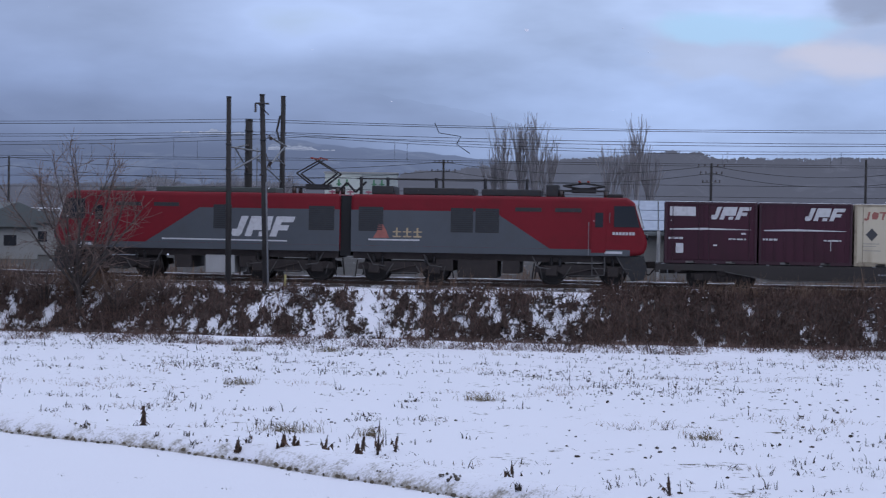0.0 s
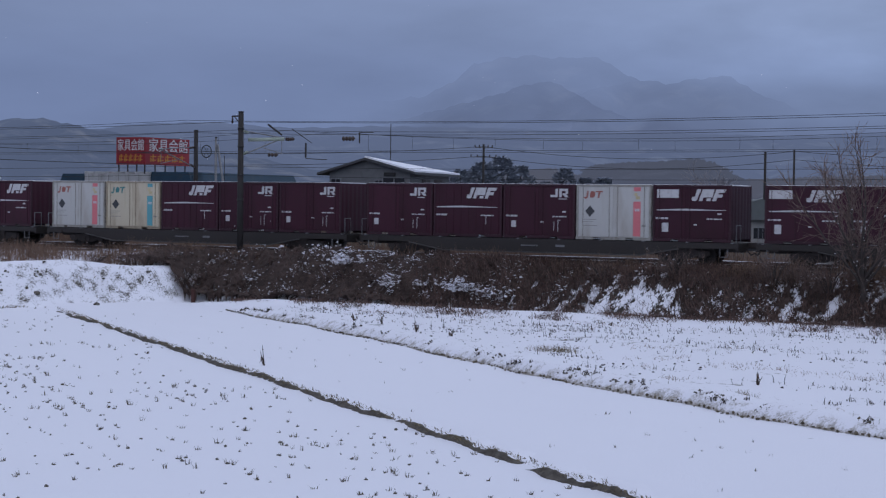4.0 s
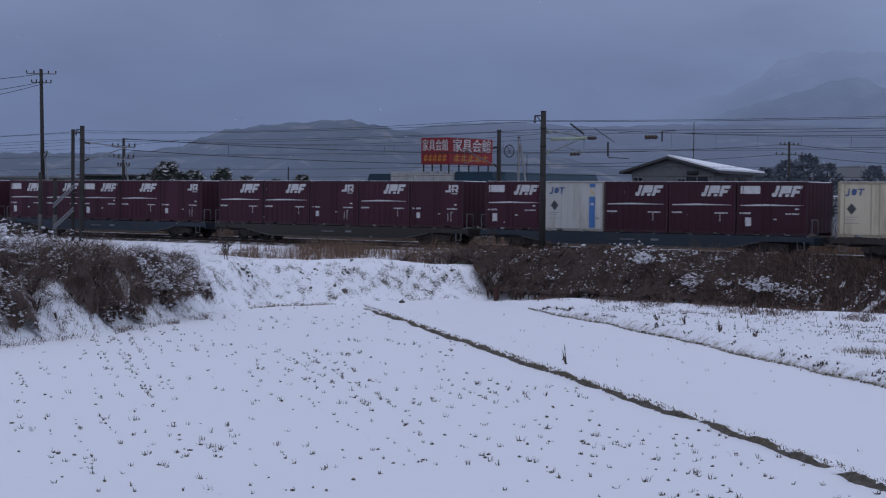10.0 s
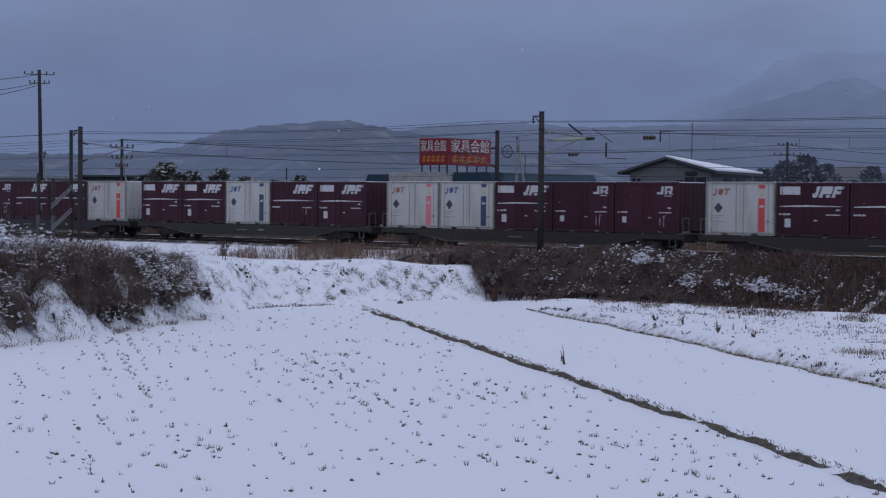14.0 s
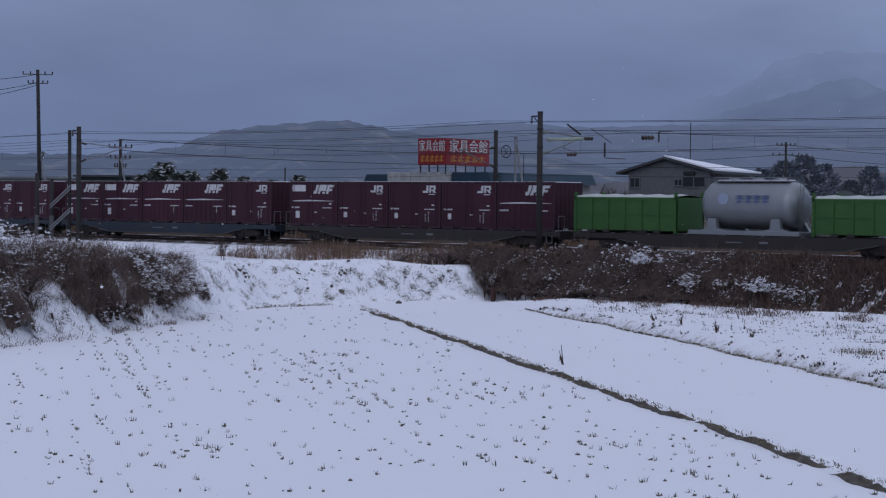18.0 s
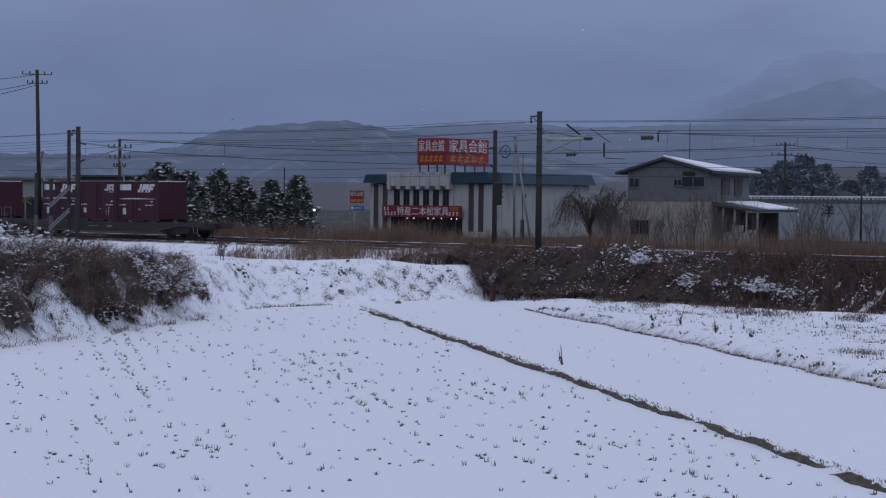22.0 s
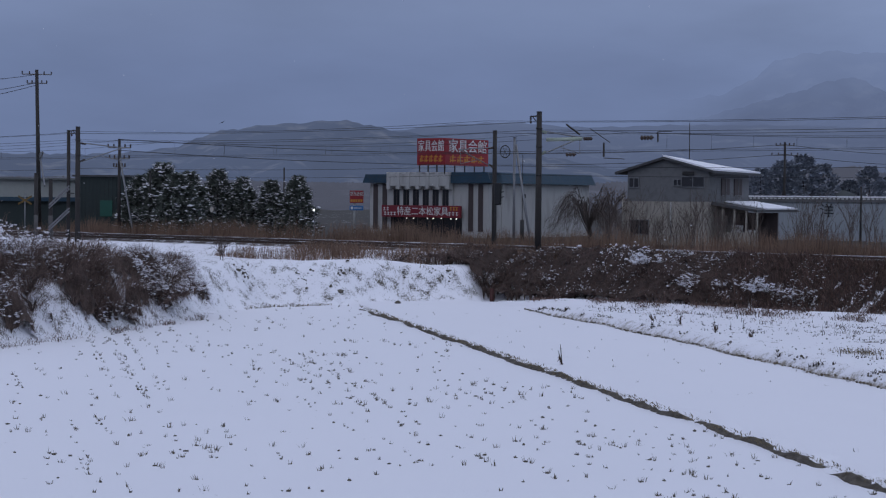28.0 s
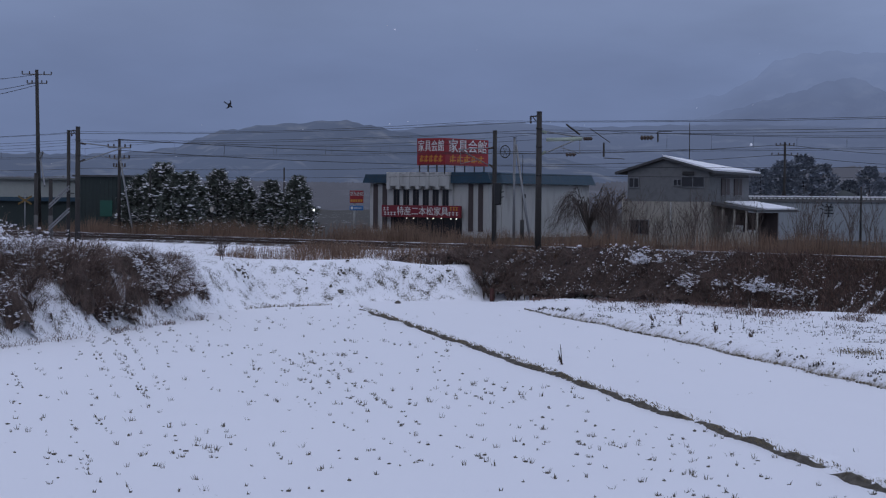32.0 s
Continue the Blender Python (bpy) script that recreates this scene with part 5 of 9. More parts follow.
def build_line():
    # near-side poles
    pa = pole("line_pole", -16.42, NEAR_POLE_Y, -0.6, 7.4, 0.125, 0.095, "weathered dark concrete pole beside the railway", lean=(-0.08, 0))
    bands(pa, (6.1, 5.1), 0.12, -0.06)
    part("bracket", tubes(((0, 0, 6.0), (0.9, 2.6, 5.9), 0.035), ((0, 0, 5.0), (0.9, 2.6, 5.9), 0.035), ((0.9, 2.6, 5.9), (1.0, 3.4, 5.2), 0.022), sides=6), M_STEEL, pa)
    pb = pole("line_pole", -14.86, NEAR_POLE_Y, -0.6, 7.5, 0.14, 0.10, "leaning dark concrete line pole beside the railway", lean=(-0.28, 0))
    top_arm(pb, 7.75, -0.5, -0.2)
    bands(pb, (6.3, 4.9), 0.13, -0.22)
    cantilever(pb, 5.2, 3.7)
    part("cable_duct", tubes(((0.10, -0.1, 0.2), (-0.05, -0.1, 4.6), 0.035), sides=6), M_STEEL, pb)
    part("conduit_post", tubes(((0.75, 0.1, -0.2), (0.75, 0.1, 0.9), 0.05), sides=8), mat("yellow_post", (0.32, 0.27, 0.10), 0.6, vary=0.2), pb, "short yellow marker post")
    # far side: a stout mast and a slim pole
    pm = pole("line_mast", -18.1, FAR_POLE_Y, -0.6, 7.1, 0.19, 0.17, "stout weathered concrete mast on the far side of the tracks")
    cantilever(pm, 5.3, 3.0, -1.0)
    bands(pm, (7.2, 6.3, 5.2), 0.2)
    pc = pole("line_pole", -16.5, FAR_POLE_Y, -0.6, 8.2, 0.14, 0.11, "slim dark concrete pole on the far side of the tracks")
    part("transformer_loop", tubes(((-0.1, -0.2, 7.9), (-0.25, -0.2, 7.2), 0.05), ((-0.25, -0.2, 7.2), (-0.1, -0.2, 6.7), 0.05), sides=6), M_DARKSTEEL, pc)
    part("bracket", tubes(((0, 0, 5.8), (-0.6, -2.8, 5.8), 0.035), ((0, 0, 4.8), (-0.6, -2.8, 5.8), 0.03), ((-0.6, -2.8, 6.3), (-0.6, -2.8, 3.9), 0.025), sides=6), M_STEEL, pc)
    pd = pole("line_mast", -53.9, NEAR_POLE_Y, -0.6, 6.9, 0.17, 0.13, "dark concrete catenary mast with steel brackets")
    top_arm(pd, 7.3, -0.52)
    bands(pd, (6.7, 5.8, 4.4, 3.2), 0.165)
    cantilever(pd, 5.35, 3.7, pale=True)
    part("long_insulator", tubes(((0.15, 0.4, 6.15), (1.75, 1.2, 6.2), 0.09), sides=8), M_PALEINS, pd, "long pale-green rod insulator")
    for p, q, r, n in (((1.85, 1.2, 6.2), (2.35, 1.2, 6.2), 0.10, 4), ((1.0, 0.9, 5.42), (1.6, 0.9, 5.42), 0.10, 3), ((5.2, 1.2, 6.2), (5.9, 1.2, 6.2), 0.12, 4)):
        bm = bmesh.new()
        insulator(bm, p, q, r, n)
        part("strain_insulator", bm, M_INSUL, pd)
    for q in (((1.2, 0.6, 6.9), (1.6, 1.2, 6.4), 0.05), ((2.2, 1.2, 6.7), (3.4, 1.2, 6.0), 0.02), ((2.9, 1.4, 6.0), (2.9, 1.4, 5.3), 0.05), ((2.9, 1.4, 5.25), (4.0, 1.6, 5.2), 0.02), ((5.9, 1.6, 6.5), (5.9, 1.6, 6.0), 0.04), ((5.9, 1.6, 6.5), (6.7, 1.6, 6.5), 0.02)):
        part("dropper_arm", tubes(q, sides=5), M_DARKSTEEL, pd)
    pe = pole("line_mast", -89.5, NEAR_POLE_Y, -0.6, 6.8, 0.17, 0.14, "dark concrete catenary mast near a level crossing")
    top_arm(pe, 7.2, -0.6)
    cantilever(pe, 5.2, 3.7)
    bands(pe, (6.6, 5.7, 3.0), 0.17)
    pe2 = pole("line_pole", -90.4, NEAR_POLE_Y, -0.6, 6.6, 0.12, 0.11, "slim dark pole tied to a catenary mast")
    for bz in (3.3, 7.0):
        part("tie_beam", tubes(((0, 0, bz), (0.9, -0.3, bz), 0.04), sides=6), M_DARKSTEEL, pe2)
    for x, y, z0, z1 in ((-91.9, 71.6, -0.6, 3.55), (-95.2, 73.0, -0.6, 3.95)):
        q = pole("short_post", x, y, z0, z1, 0.13, 0.12, "short dark post with a pale base beside the railway", "post", "short posts")
        part("pale_sleeve", tubes(((0, 0, 0), (0, 0, 1.9), 0.135), sides=12), M_FLANGE, q)
        if x > -93:
            for k in (0.0, 1.45):
                bm = tubes(((0.1, -0.2, 1.0 + k * 0.95), (2.2, -0.3, 2.2 + k * 0.95), 0.05), ((0.1, -0.2, 1.18 + k * 0.95), (2.2, -0.3, 2.38 + k * 0.95), 0.05), sides=6)
                part("guy_guard", bm, M_STEEL, q, "pale slanting guard tubes")
    # far side, around the signal
    pf = pole("line_mast", -66.3, 84.0, -0.8, 6.6, 0.15, 0.12, "dark catenary mast behind the tracks with a signal box")
    cantilever(pf, 5.2, 3.4, -1.0)
    sg = thing("railway_signal", "black railway signal seen from behind on a thin post", "signal", m=pose(-65.8, 83.7, -0.8))
    part("post", tubes(((-0.35, 0.2, 0), (-0.35, 0.2, 4.4), 0.05), sides=8), M_DARKSTEEL, sg)
    part("signal_head", boxes((-0.22, 0.22, -0.12, 0.12, 3.05, 4.35), bevel=0.06), mat("signal_black", (0.012, 0.012, 0.013), 0.6, vary=0.2), sg)
    for z in (3.5, 3.8):
        part("hood_bracket", tubes(((0.2, 0, z), (0.45, 0, z + 0.03), 0.03), sides=6), M_DARKSTEEL, sg)
    pt = pole("tension_pole", -65.3, 84.6, -0.8, 6.2, 0.08, 0.07, "grey steel tensioning pole with a wheel and stay", material=M_STEEL)
    part("stay", tubes(((0.1, 0, 6.6), (1.6, -0.3, 0.2), 0.07), sides=8), M_STEEL, pt, "slanting grey stay")
    bm = bmesh.new()
    for i in range(20):
        a, b = 2 * math.pi * i / 20, 2 * math.pi * (i + 1) / 20
        tube(bm, (-0.7 + 0.36 * math.cos(a), 0, 6.2 + 0.36 * math.sin(a)), (-0.7 + 0.36 * math.cos(b), 0, 6.2 + 0.36 * math.sin(b)), 0.03, sides=4)
    for i in range(3):
        a = math.pi * i / 3
        tube(bm, (-0.7 + 0.36 * math.cos(a), 0, 6.2 + 0.36 * math.sin(a)), (-0.7 - 0.36 * math.cos(a), 0, 6.2 - 0.36 * math.sin(a)), 0.015, sides=4)
    part("balance_wheel", bm, M_DARKSTEEL, pt)
    part("weight", tubes(((0.62, 0, 0.9), (0.62, 0, 2.2), 0.12), sides=10), M_DARKSTEEL, pt, "stacked dark balance weights")
    part("weight_rod", tubes(((0.62, 0, 2.2), (0.62, 0, 6.0), 0.02), sides=5), M_DARKSTEEL, pt)
    for x in (-127.0, -164.0, -201.0, 22.0, 60.0):
        q = pole("line_mast", x, NEAR_POLE_Y, -0.6, 6.9, 0.16, 0.13, "dark concrete catenary mast beside the railway")
        cantilever(q, 5.3, 3.7)
    # wires
    xs = (-201, -164, -127, -89.5, -53.9, -14.9, 22, 60)
    wire("feeder_wire", "dark feeder wire strung along the line poles", [(x - 0.5, 71.75, 6.42) for x in xs], 0.22, 0.017)
    wire("feeder_wire", "dark feeder wire strung along the line poles", [(x, 71.7, 6.02) for x in xs], 0.25, 0.015)
    for cy, dz in ((TRACK_Y, 0.0), (FAR_Y, 0.05)):
        wire("messenger_wire", "messenger wire of the overhead line", [(x, cy, 6.15 + dz) for x in xs], 0.55, 0.014)
        wire("contact_wire", "contact wire of the overhead line", [(x, cy + 0.1, 5.12 + dz) for x in xs], 0.04, 0.014)
        bm = bmesh.new()
        for a, b in zip(xs, xs[1:]):
            for i in range(1, 8):
                k = i / 8
                z = 6.15 + dz - 0.55 * 4 * k * (1 - k)
                tube(bm, (a + (b - a) * k, cy + 0.05, 5.12 + dz), (a + (b - a) * k, cy + 0.05, z), 0.008, sides=3, caps=False)
        tagged(part("dropper", bm, M_WIRE), "thin droppers between messenger and contact wire", "cable", "overhead wires", "stuff")
    fx = (-210, -172, -135, -103, -66.3, -18.1, 22, 60)
    for y, z, s in ((83.0, 7.15, 0.3), (83.2, 6.45, 0.3), (84.2, 4.55, 0.18), (84.3, 4.05, 0.2)):
        wire("line_cable", "dark cable along the far line poles", [(x, y, z) for x in fx], s, 0.017)
    # loose jumper in front of the hills
    bm = bmesh.new()
    zig = [(-9.2, 81, 6.95), (-9.0, 81, 6.5), (-8.0, 81, 6.35), (-8.2, 81, 6.0), (-7.6, 81, 5.6)]
    for p, q in zip(zig, zig[1:]):
        tube(bm, p, q, 0.016, sides=4)
    tagged(part("jumper_wire", bm, M_WIRE), "loose bent jumper wire hanging from the line", "cable", "overhead wires")


def utility_pole(az, dist, z0, z1, arms, label, r=0.14, stay=None, lean=0.0):
    x, y = polar(az, dist)
    th = pole("utility_pole", x, y, z0, z1, r, r * 0.7, label, "utility pole", "utility poles", lean=(lean, 0))
    for z, w in arms:
        k = (z - z0) / (z1 - z0) * lean
        ca, sa = math.cos(radians(az)), math.sin(radians(az))
        part("crossarm", tubes(((k - w * ca, -w * sa, z - z0), (k + w * ca, w * sa, z - z0), 0.05), sides=5), M_STEEL, th)
        for i in (-1, -0.5, 0.5, 1):
            part("insulator", tubes(((k + i * w * ca, i * w * sa, z - z0), (k + i * w * ca, i * w * sa, z - z0 + 0.25), 0.06), sides=6), M_INSUL, th)
    if stay:
        part("stay", tubes(((0, 0, z1 - z0 - 1.2), (stay, 0, 0), 0.07), sides=6), M_STEEL, th)
    return th


def build_utility():
    p = utility_pole(52.41, 157, -0.9, 13.1, ((12.75, 1.2), (12.0, 0.8)), "tall wooden-brown utility pole with crossarms and insulators", 0.2, lean=-0.45)
    part("strut", tubes(((0, 0, 6.9), (5.2, -3.5, 4.2), 0.07), ((0, 0, 6.4), (2.4, -1.5, 7.0), 0.06), ((0, 0, 7.0), (4.8, -3.4, 7.0), 0.05), sides=6), M_STEEL, p)
    utility_pole(50.0, 135, -0.9, 6.7, ((6.1, 0.8), (5.3, 0.7), (4.7, 0.4)), "utility pole with slanting stay and crossarms", 0.14, 1.8)
    utility_pole(49.05, 135, -0.9, 4.4, (), "thin grey post beside a dark building", 0.1)
    utility_pole(44.9, 150, -0.9, 5.0, (), "thin pole beside snowy trees", 0.08)
    utility_pole(29.27, 190, -0.9, 8.7, ((8.4, 0.9), (7.4, 1.3)), "utility pole with double crossarms", 0.16)
    utility_pole(19.62, 180, -0.9, 8.1, (), "plain thin pole far behind the tracks", 0.14)
    utility_pole(6.18, 190, -0.9, 8.9, ((8.6, 0.9), (7.7, 1.2)), "utility pole with crossarms behind the tracks", 0.16)
    utility_pole(-2.2, 175, -0.9, 8.4, ((8.1, 1.2), (7.4, 1.0), (6.6, 0.8)), "utility pole with crossarms behind the tracks", 0.16)
    utility_pole(-6.9, 140, -0.9, 7.6, (), "plain dark pole far behind the tracks", 0.12)
    utility_pole(20.5, 150, -0.9, 7.0, (), "plain dark pole far behind the tracks", 0.14)
    utility_pole(26.95, 120, -0.9, 3.6, (), "short dark post by a warehouse", 0.08)
    utility_pole(32.2, 165, -0.9, 9.6, (), "thin aerial mast behind a house", 0.05)
    # service cables behind the tracks
    def pt(az, d, z):
        x, y = polar(az, d)
        return (x, y, z)
    for pts, s in (([pt(50.0, 135, 6.7), pt(29.27, 190, 8.5), pt(19.62, 180, 8.0), pt(6.18, 190, 8.7), pt(-2.2, 175, 8.2), pt(-9, 170, 8.0)], 1.0), ([pt(50.0, 135, 5.9), pt(29.27, 190, 7.5), pt(19.62, 180, 7.2), pt(6.18, 190, 7.8), pt(-2.2, 175, 7.5), pt(-9, 170, 7.2)], 1.1),
                   ([pt(52.55, 157, 12.7), pt(60, 120, 10.5)], 0.8), ([pt(52.55, 157, 12.0), pt(60, 120, 9.0)], 0.8), ([pt(52.55, 157, 11.8), pt(60, 125, 8.0)], 0.8)):
        wire("service_cable", "dark service cable sagging between utility poles", pts, s, 0.035, 20)


build_line()
build_utility()

# ---- buildings behind the tracks ----
M_WALLGREY = mat("grey_cladding", (0.143, 0.143, 0.150), 0.75, vary=0.08, scale=1.0, dirt=(0.07, 0.07, 0.07), dirt_amount=0.4, bump=0.1)
M_WALLPALE = mat("stained_pale_wall", (0.325, 0.295, 0.260), 0.85, vary=0.12, scale=0.7, dirt=(0.12, 0.11, 0.10), dirt_amount=0.6, stretch=(1, 1, 0.4))
M_STOREWALL = mat("store_wall_paint", (0.40, 0.39, 0.385), 0.8, vary=0.07, scale=0.5, dirt=(0.19, 0.18, 0.17), dirt_amount=0.5, stretch=(1, 1, 0.3))
M_TEAL = mat("teal_roofing", (0.022, 0.053, 0.085), 0.55, 0.2, vary=0.2, scale=0.9, dirt=(0.05, 0.06, 0.07), dirt_amount=0.5)
M_SIGNRED = mat("sign_red", (0.25, 0.014, 0.022), 0.5, vary=0.06, scale=1.0)
M_SIGNWHITE = mat("sign_white", (0.62, 0.62, 0.62), 0.5, vary=0.04)
M_SIGNYELLOW = mat("sign_yellow", (0.50, 0.22, 0.03), 0.5, vary=0.06)
M_DARKWIN = mat("dark_window", (0.020, 0.019, 0.022), 0.25, vary=0.15)
M_BROWNPANEL = mat("brown_panel", (0.055, 0.040, 0.040), 0.6, vary=0.15, scale=2)
M_SHED = mat("pale_blue_cladding", (0.288, 0.312, 0.344), 0.7, vary=0.08, scale=0.4)
M_LAMP = mat("lit_lamp", (1.0, 0.97, 0.9), 0.5, emit=1.6)


def store():
    """Furniture store: two faces meeting at a corner, crenellated centre, roof sign."""
    cx, cy = polar(38.45, 166)
    th = thing("furniture_store", "pale two-storey furniture store with teal roof edge and red signs", "store", m=pose(cx, cy, -1.0, 0, 0, 4))
    # local axes: corner at origin; front face along -x (y = 0), long side wall along +y (x = 0)
    W, D, H = 13.8, 17.5, 5.0
    part("wall", boxes((-W, 0, 0, D, 0, H)), M_STOREWALL, th)
    # teal mansard edges
    for x0, x1, y0, y1 in ((-W - 0.5, -W + 2.9, -0.55, 1.5),):
        part("roof_edge", prisms([[(x0, 5.05), (x1, 5.05), (x1 + 0.0, 5.85), (x0 + 0.35, 5.85)]], y0, y1), M_TEAL, th, "teal metal roof edge")
    part("roof_edge", prisms([[(-4.15, 5.05), (0.55, 5.05), (0.2, 6.05), (-3.85, 6.05)]], -0.55, 1.5), M_TEAL, th, "teal metal roof edge")
    bm = bmesh.new()
    pts = [(0.55, -0.55, 5.05), (0.55, D + 0.4, 5.05), (0.2, D + 0.1, 6.05), (0.2, -0.4, 6.05), (-0.2, -0.4, 5.05), (-0.2, D + 0.1, 5.05), (-0.2, D, 6.05), (-0.2, -0.4, 6.05)]
    v = [bm.verts.new(p) for p in pts]
    for q in ((0, 1, 2, 3), (4, 7, 6, 5), (0, 4, 5, 1), (3, 2, 6, 7), (0, 3, 7, 4), (1, 5, 6, 2)):
        bm.faces.new([v[i] for i in q])
    part("roof_edge", bm, M_TEAL, th, "teal metal roof edge")
    part("roof_slab", boxes((-W + 0.1, -0.1, 0.5, D - 0.1, H, H + 0.25)), M_SNOW, th, "snow-covered flat roof")
    # crenellated parapet and bay piers with windows between
    part("parapet", boxes((-W + 2.8, -4.15, -0.75, 0.2, 4.75, 5.85)), M_STOREWALL, th)
    n = 6
    w = (W - 2.8 - 4.15) / n
    for i in range(n + 1):
        x = -W + 2.8 + i * w
        part("pier", boxes((x - 0.2, x + 0.2, -0.85, 0.2, 4.45, 6.05), (x - 0.21, x + 0.21, -0.27, 0.2, 2.9, 4.6), bevel=0.02), M_STOREWALL, th, "projecting pale pier")
    for i in range(n):
        x = -W + 2.8 + (i + 0.5) * w
        wd = part("window", boxes((x - 0.36, x + 0.36, -0.20, 0.05, 2.95, 4.42)), M_DARKWIN, th)
        part("window_frame", boxes((x - 0.41, x - 0.36, -0.23, 0.05, 2.9, 4.45), (x + 0.36, x + 0.41, -0.23, 0.05, 2.9, 4.45), (x - 0.025, x + 0.025, -0.22, 0.02, 2.95, 4.42)), M_BROWNPANEL, wd)
        part("lintel", boxes((x - 0.45, x + 0.45, -0.3, 0.1, 4.46, 4.78)), M_STOREWALL, th)
    # tall dark slit panels on both corners
    for x in (-W + 0.7, -W + 1.8, -2.0, -0.9):
        part("slit_panel", boxes((x - 0.26, x + 0.26, -0.07, 0.05, 0.6, 4.95)), M_BROWNPANEL, th, "tall dark slit panel")
    for y in (0.9, 2.2):
        part("pilaster", boxes((-0.05, 0.12, y - 0.2, y + 0.2, 0, 5.0), bevel=0.02), M_STOREWALL, th)
    part("wall_lamp", boxes((0.0, 0.3, 5.4, 5.7, 3.7, 4.1), bevel=0.05), M_DARKSTEEL, th)
    # ground floor shop front
    part("shop_front", boxes((-W + 2.6, -3.0, -0.10, 0.05, 0.0, 2.0)), M_DARKWIN, th)
    for i in range(6):
        x = -W + 2.9 + i * 1.45
        part("mullion", boxes((x - 0.05, x + 0.05, -0.16, 0.0, 0.0, 2.0)), M_BROWNPANEL, th)
    bn = part("banner", boxes((-W + 1.9, -2.75, -0.62, -0.42, 1.85, 2.95)), mat("banner_red", (0.17, 0.014, 0.024), 0.6, vary=0.1), th, "long red shop banner")
    text_mesh("lettering", "特産二本松家具", 0.86, 0.01, M_SIGNWHITE, bn, pose(-7.1, -0.64, 2.36, 90, 0, 0))
    for k, (x0, x1, z, mm) in enumerate(((-W + 2.1, -W + 2.9, 2.62, M_SIGNWHITE), (-W + 2.2, -W + 3.7, 2.18, M_SIGNWHITE), (-3.95, -2.95, 2.68, M_SIGNYELLOW), (-4.1, -2.85, 2.22, M_SIGNWHITE))):
        m = max(2, int((x1 - x0) / 0.32))
        for i in range(m):
            xx = x0 + (x1 - x0) * i / m
            part("small_lettering", boxes((xx, xx + 0.24, -0.635, -0.60, z - 0.15, z - 0.09), (xx, xx + 0.24, -0.635, -0.60, z + 0.06, z + 0.12), (xx + 0.08, xx + 0.15, -0.635, -0.60, z - 0.18, z + 0.16)), mm, bn)
    for x in (-9.0, -8.2, -6.6, -5.9, -5.0, -3.9, -3.3):
        part("lamp", tubes(((x, -0.5, 1.70), (x, -0.5, 1.78), 0.05), sides=8), M_LAMP, th, "small lit lamp under the banner")
    # two-faced sign on the roof
    sx, sy = -2.2, 2.6
    sg = thing("roof_sign", "red two-faced roof sign with large white lettering", "sign", m=pose(*polar(39.84, 168), -1.0, 0, 0, 4))
    f1 = part("sign_face", boxes((-3.25, 0.0, 0.0, 0.15, 6.7, 9.2)), M_SIGNRED, sg, "red sign face")
    f2 = part("sign_face", boxes((-0.15, 0.0, 0.16, 7.0, 6.7, 9.2)), M_SIGNRED, sg, "red sign face")
    text_mesh("lettering", "家具会館", 1.15, 0.02, M_SIGNWHITE, f1, pose(-1.62, -0.02, 8.42, 90, 0, 0), squash=0.66)
    text_mesh("lettering", "家具会館", 1.30, 0.02, M_SIGNWHITE, f2, pose(0.02, 3.6, 8.42, 90, 0, 90), squash=1.22)
    for i in range(5):
        x = -2.9 + i * 0.54
        part("small_lettering", boxes((x, x + 0.42, -0.03, 0, 7.1, 7.19), (x, x + 0.42, -0.03, 0, 7.43, 7.51), (x + 0.17, x + 0.25, -0.03, 0, 7.0, 7.65), (x, x + 0.08, -0.03, 0, 7.0, 7.35)), M_SIGNYELLOW, f1)
        y = 0.75 + i * 1.15
        part("small_lettering", boxes((0, 0.03, y, y + 0.9, 7.1, 7.19), (0, 0.03, y, y + 0.9, 7.43, 7.51), (0, 0.03, y + 0.35, y + 0.5, 7.0, 7.67), (0, 0.03, y, y + 0.15, 7.0, 7.35)), M_SIGNYELLOW, f2)
    for x, y in ((-3.1, 0.2), (-2.1, 0.2), (-1.1, 0.2), (-0.2, 0.2), (-0.2, 1.8), (-0.2, 3.4), (-0.2, 5.0), (-0.2, 6.6)):
        part("leg", boxes((x - 0.05, x + 0.05, y - 0.05, y + 0.05, 5.25, 6.75)), M_DARKSTEEL, sg)
    # roadside sign on a pole
    px, py = polar(42.62, 176)
    ps = thing("pole_sign", "red and blue shop sign on a pale post", "sign", m=pose(px, py, -1.0, 0, 0, 40))
    part("post", tubes(((-0.2, 0.1, 0), (-0.2, 0.1, 4.0), 0.12), sides=10), M_STOREWALL, ps)
    a = part("sign_face", boxes((-0.66, 0.66, -0.1, 0.1, 3.1, 4.3)), M_SIGNRED, ps)
    text_mesh("lettering", "家具会館", 0.42, 0.01, M_SIGNWHITE, a, pose(0, -0.12, 3.95, 90, 0, 0), squash=0.75)
    part("small_lettering", boxes(*[(-0.58 + 0.24 * i, -0.40 + 0.24 * i, -0.12, -0.1, 3.2, 3.45) for i in range(5)]), M_SIGNYELLOW, a)
    b = part("sign_face", boxes((-0.66, 0.66, -0.1, 0.1, 2.4, 2.85)), mat("sign_blue", (0.04, 0.14, 0.34), 0.5, vary=0.1), ps)
    part("small_lettering", boxes((-0.55, -0.35, -0.12, -0.1, 2.5, 2.75), (-0.28, 0.5, -0.12, -0.1, 2.58, 2.65)), M_SIGNWHITE, b)


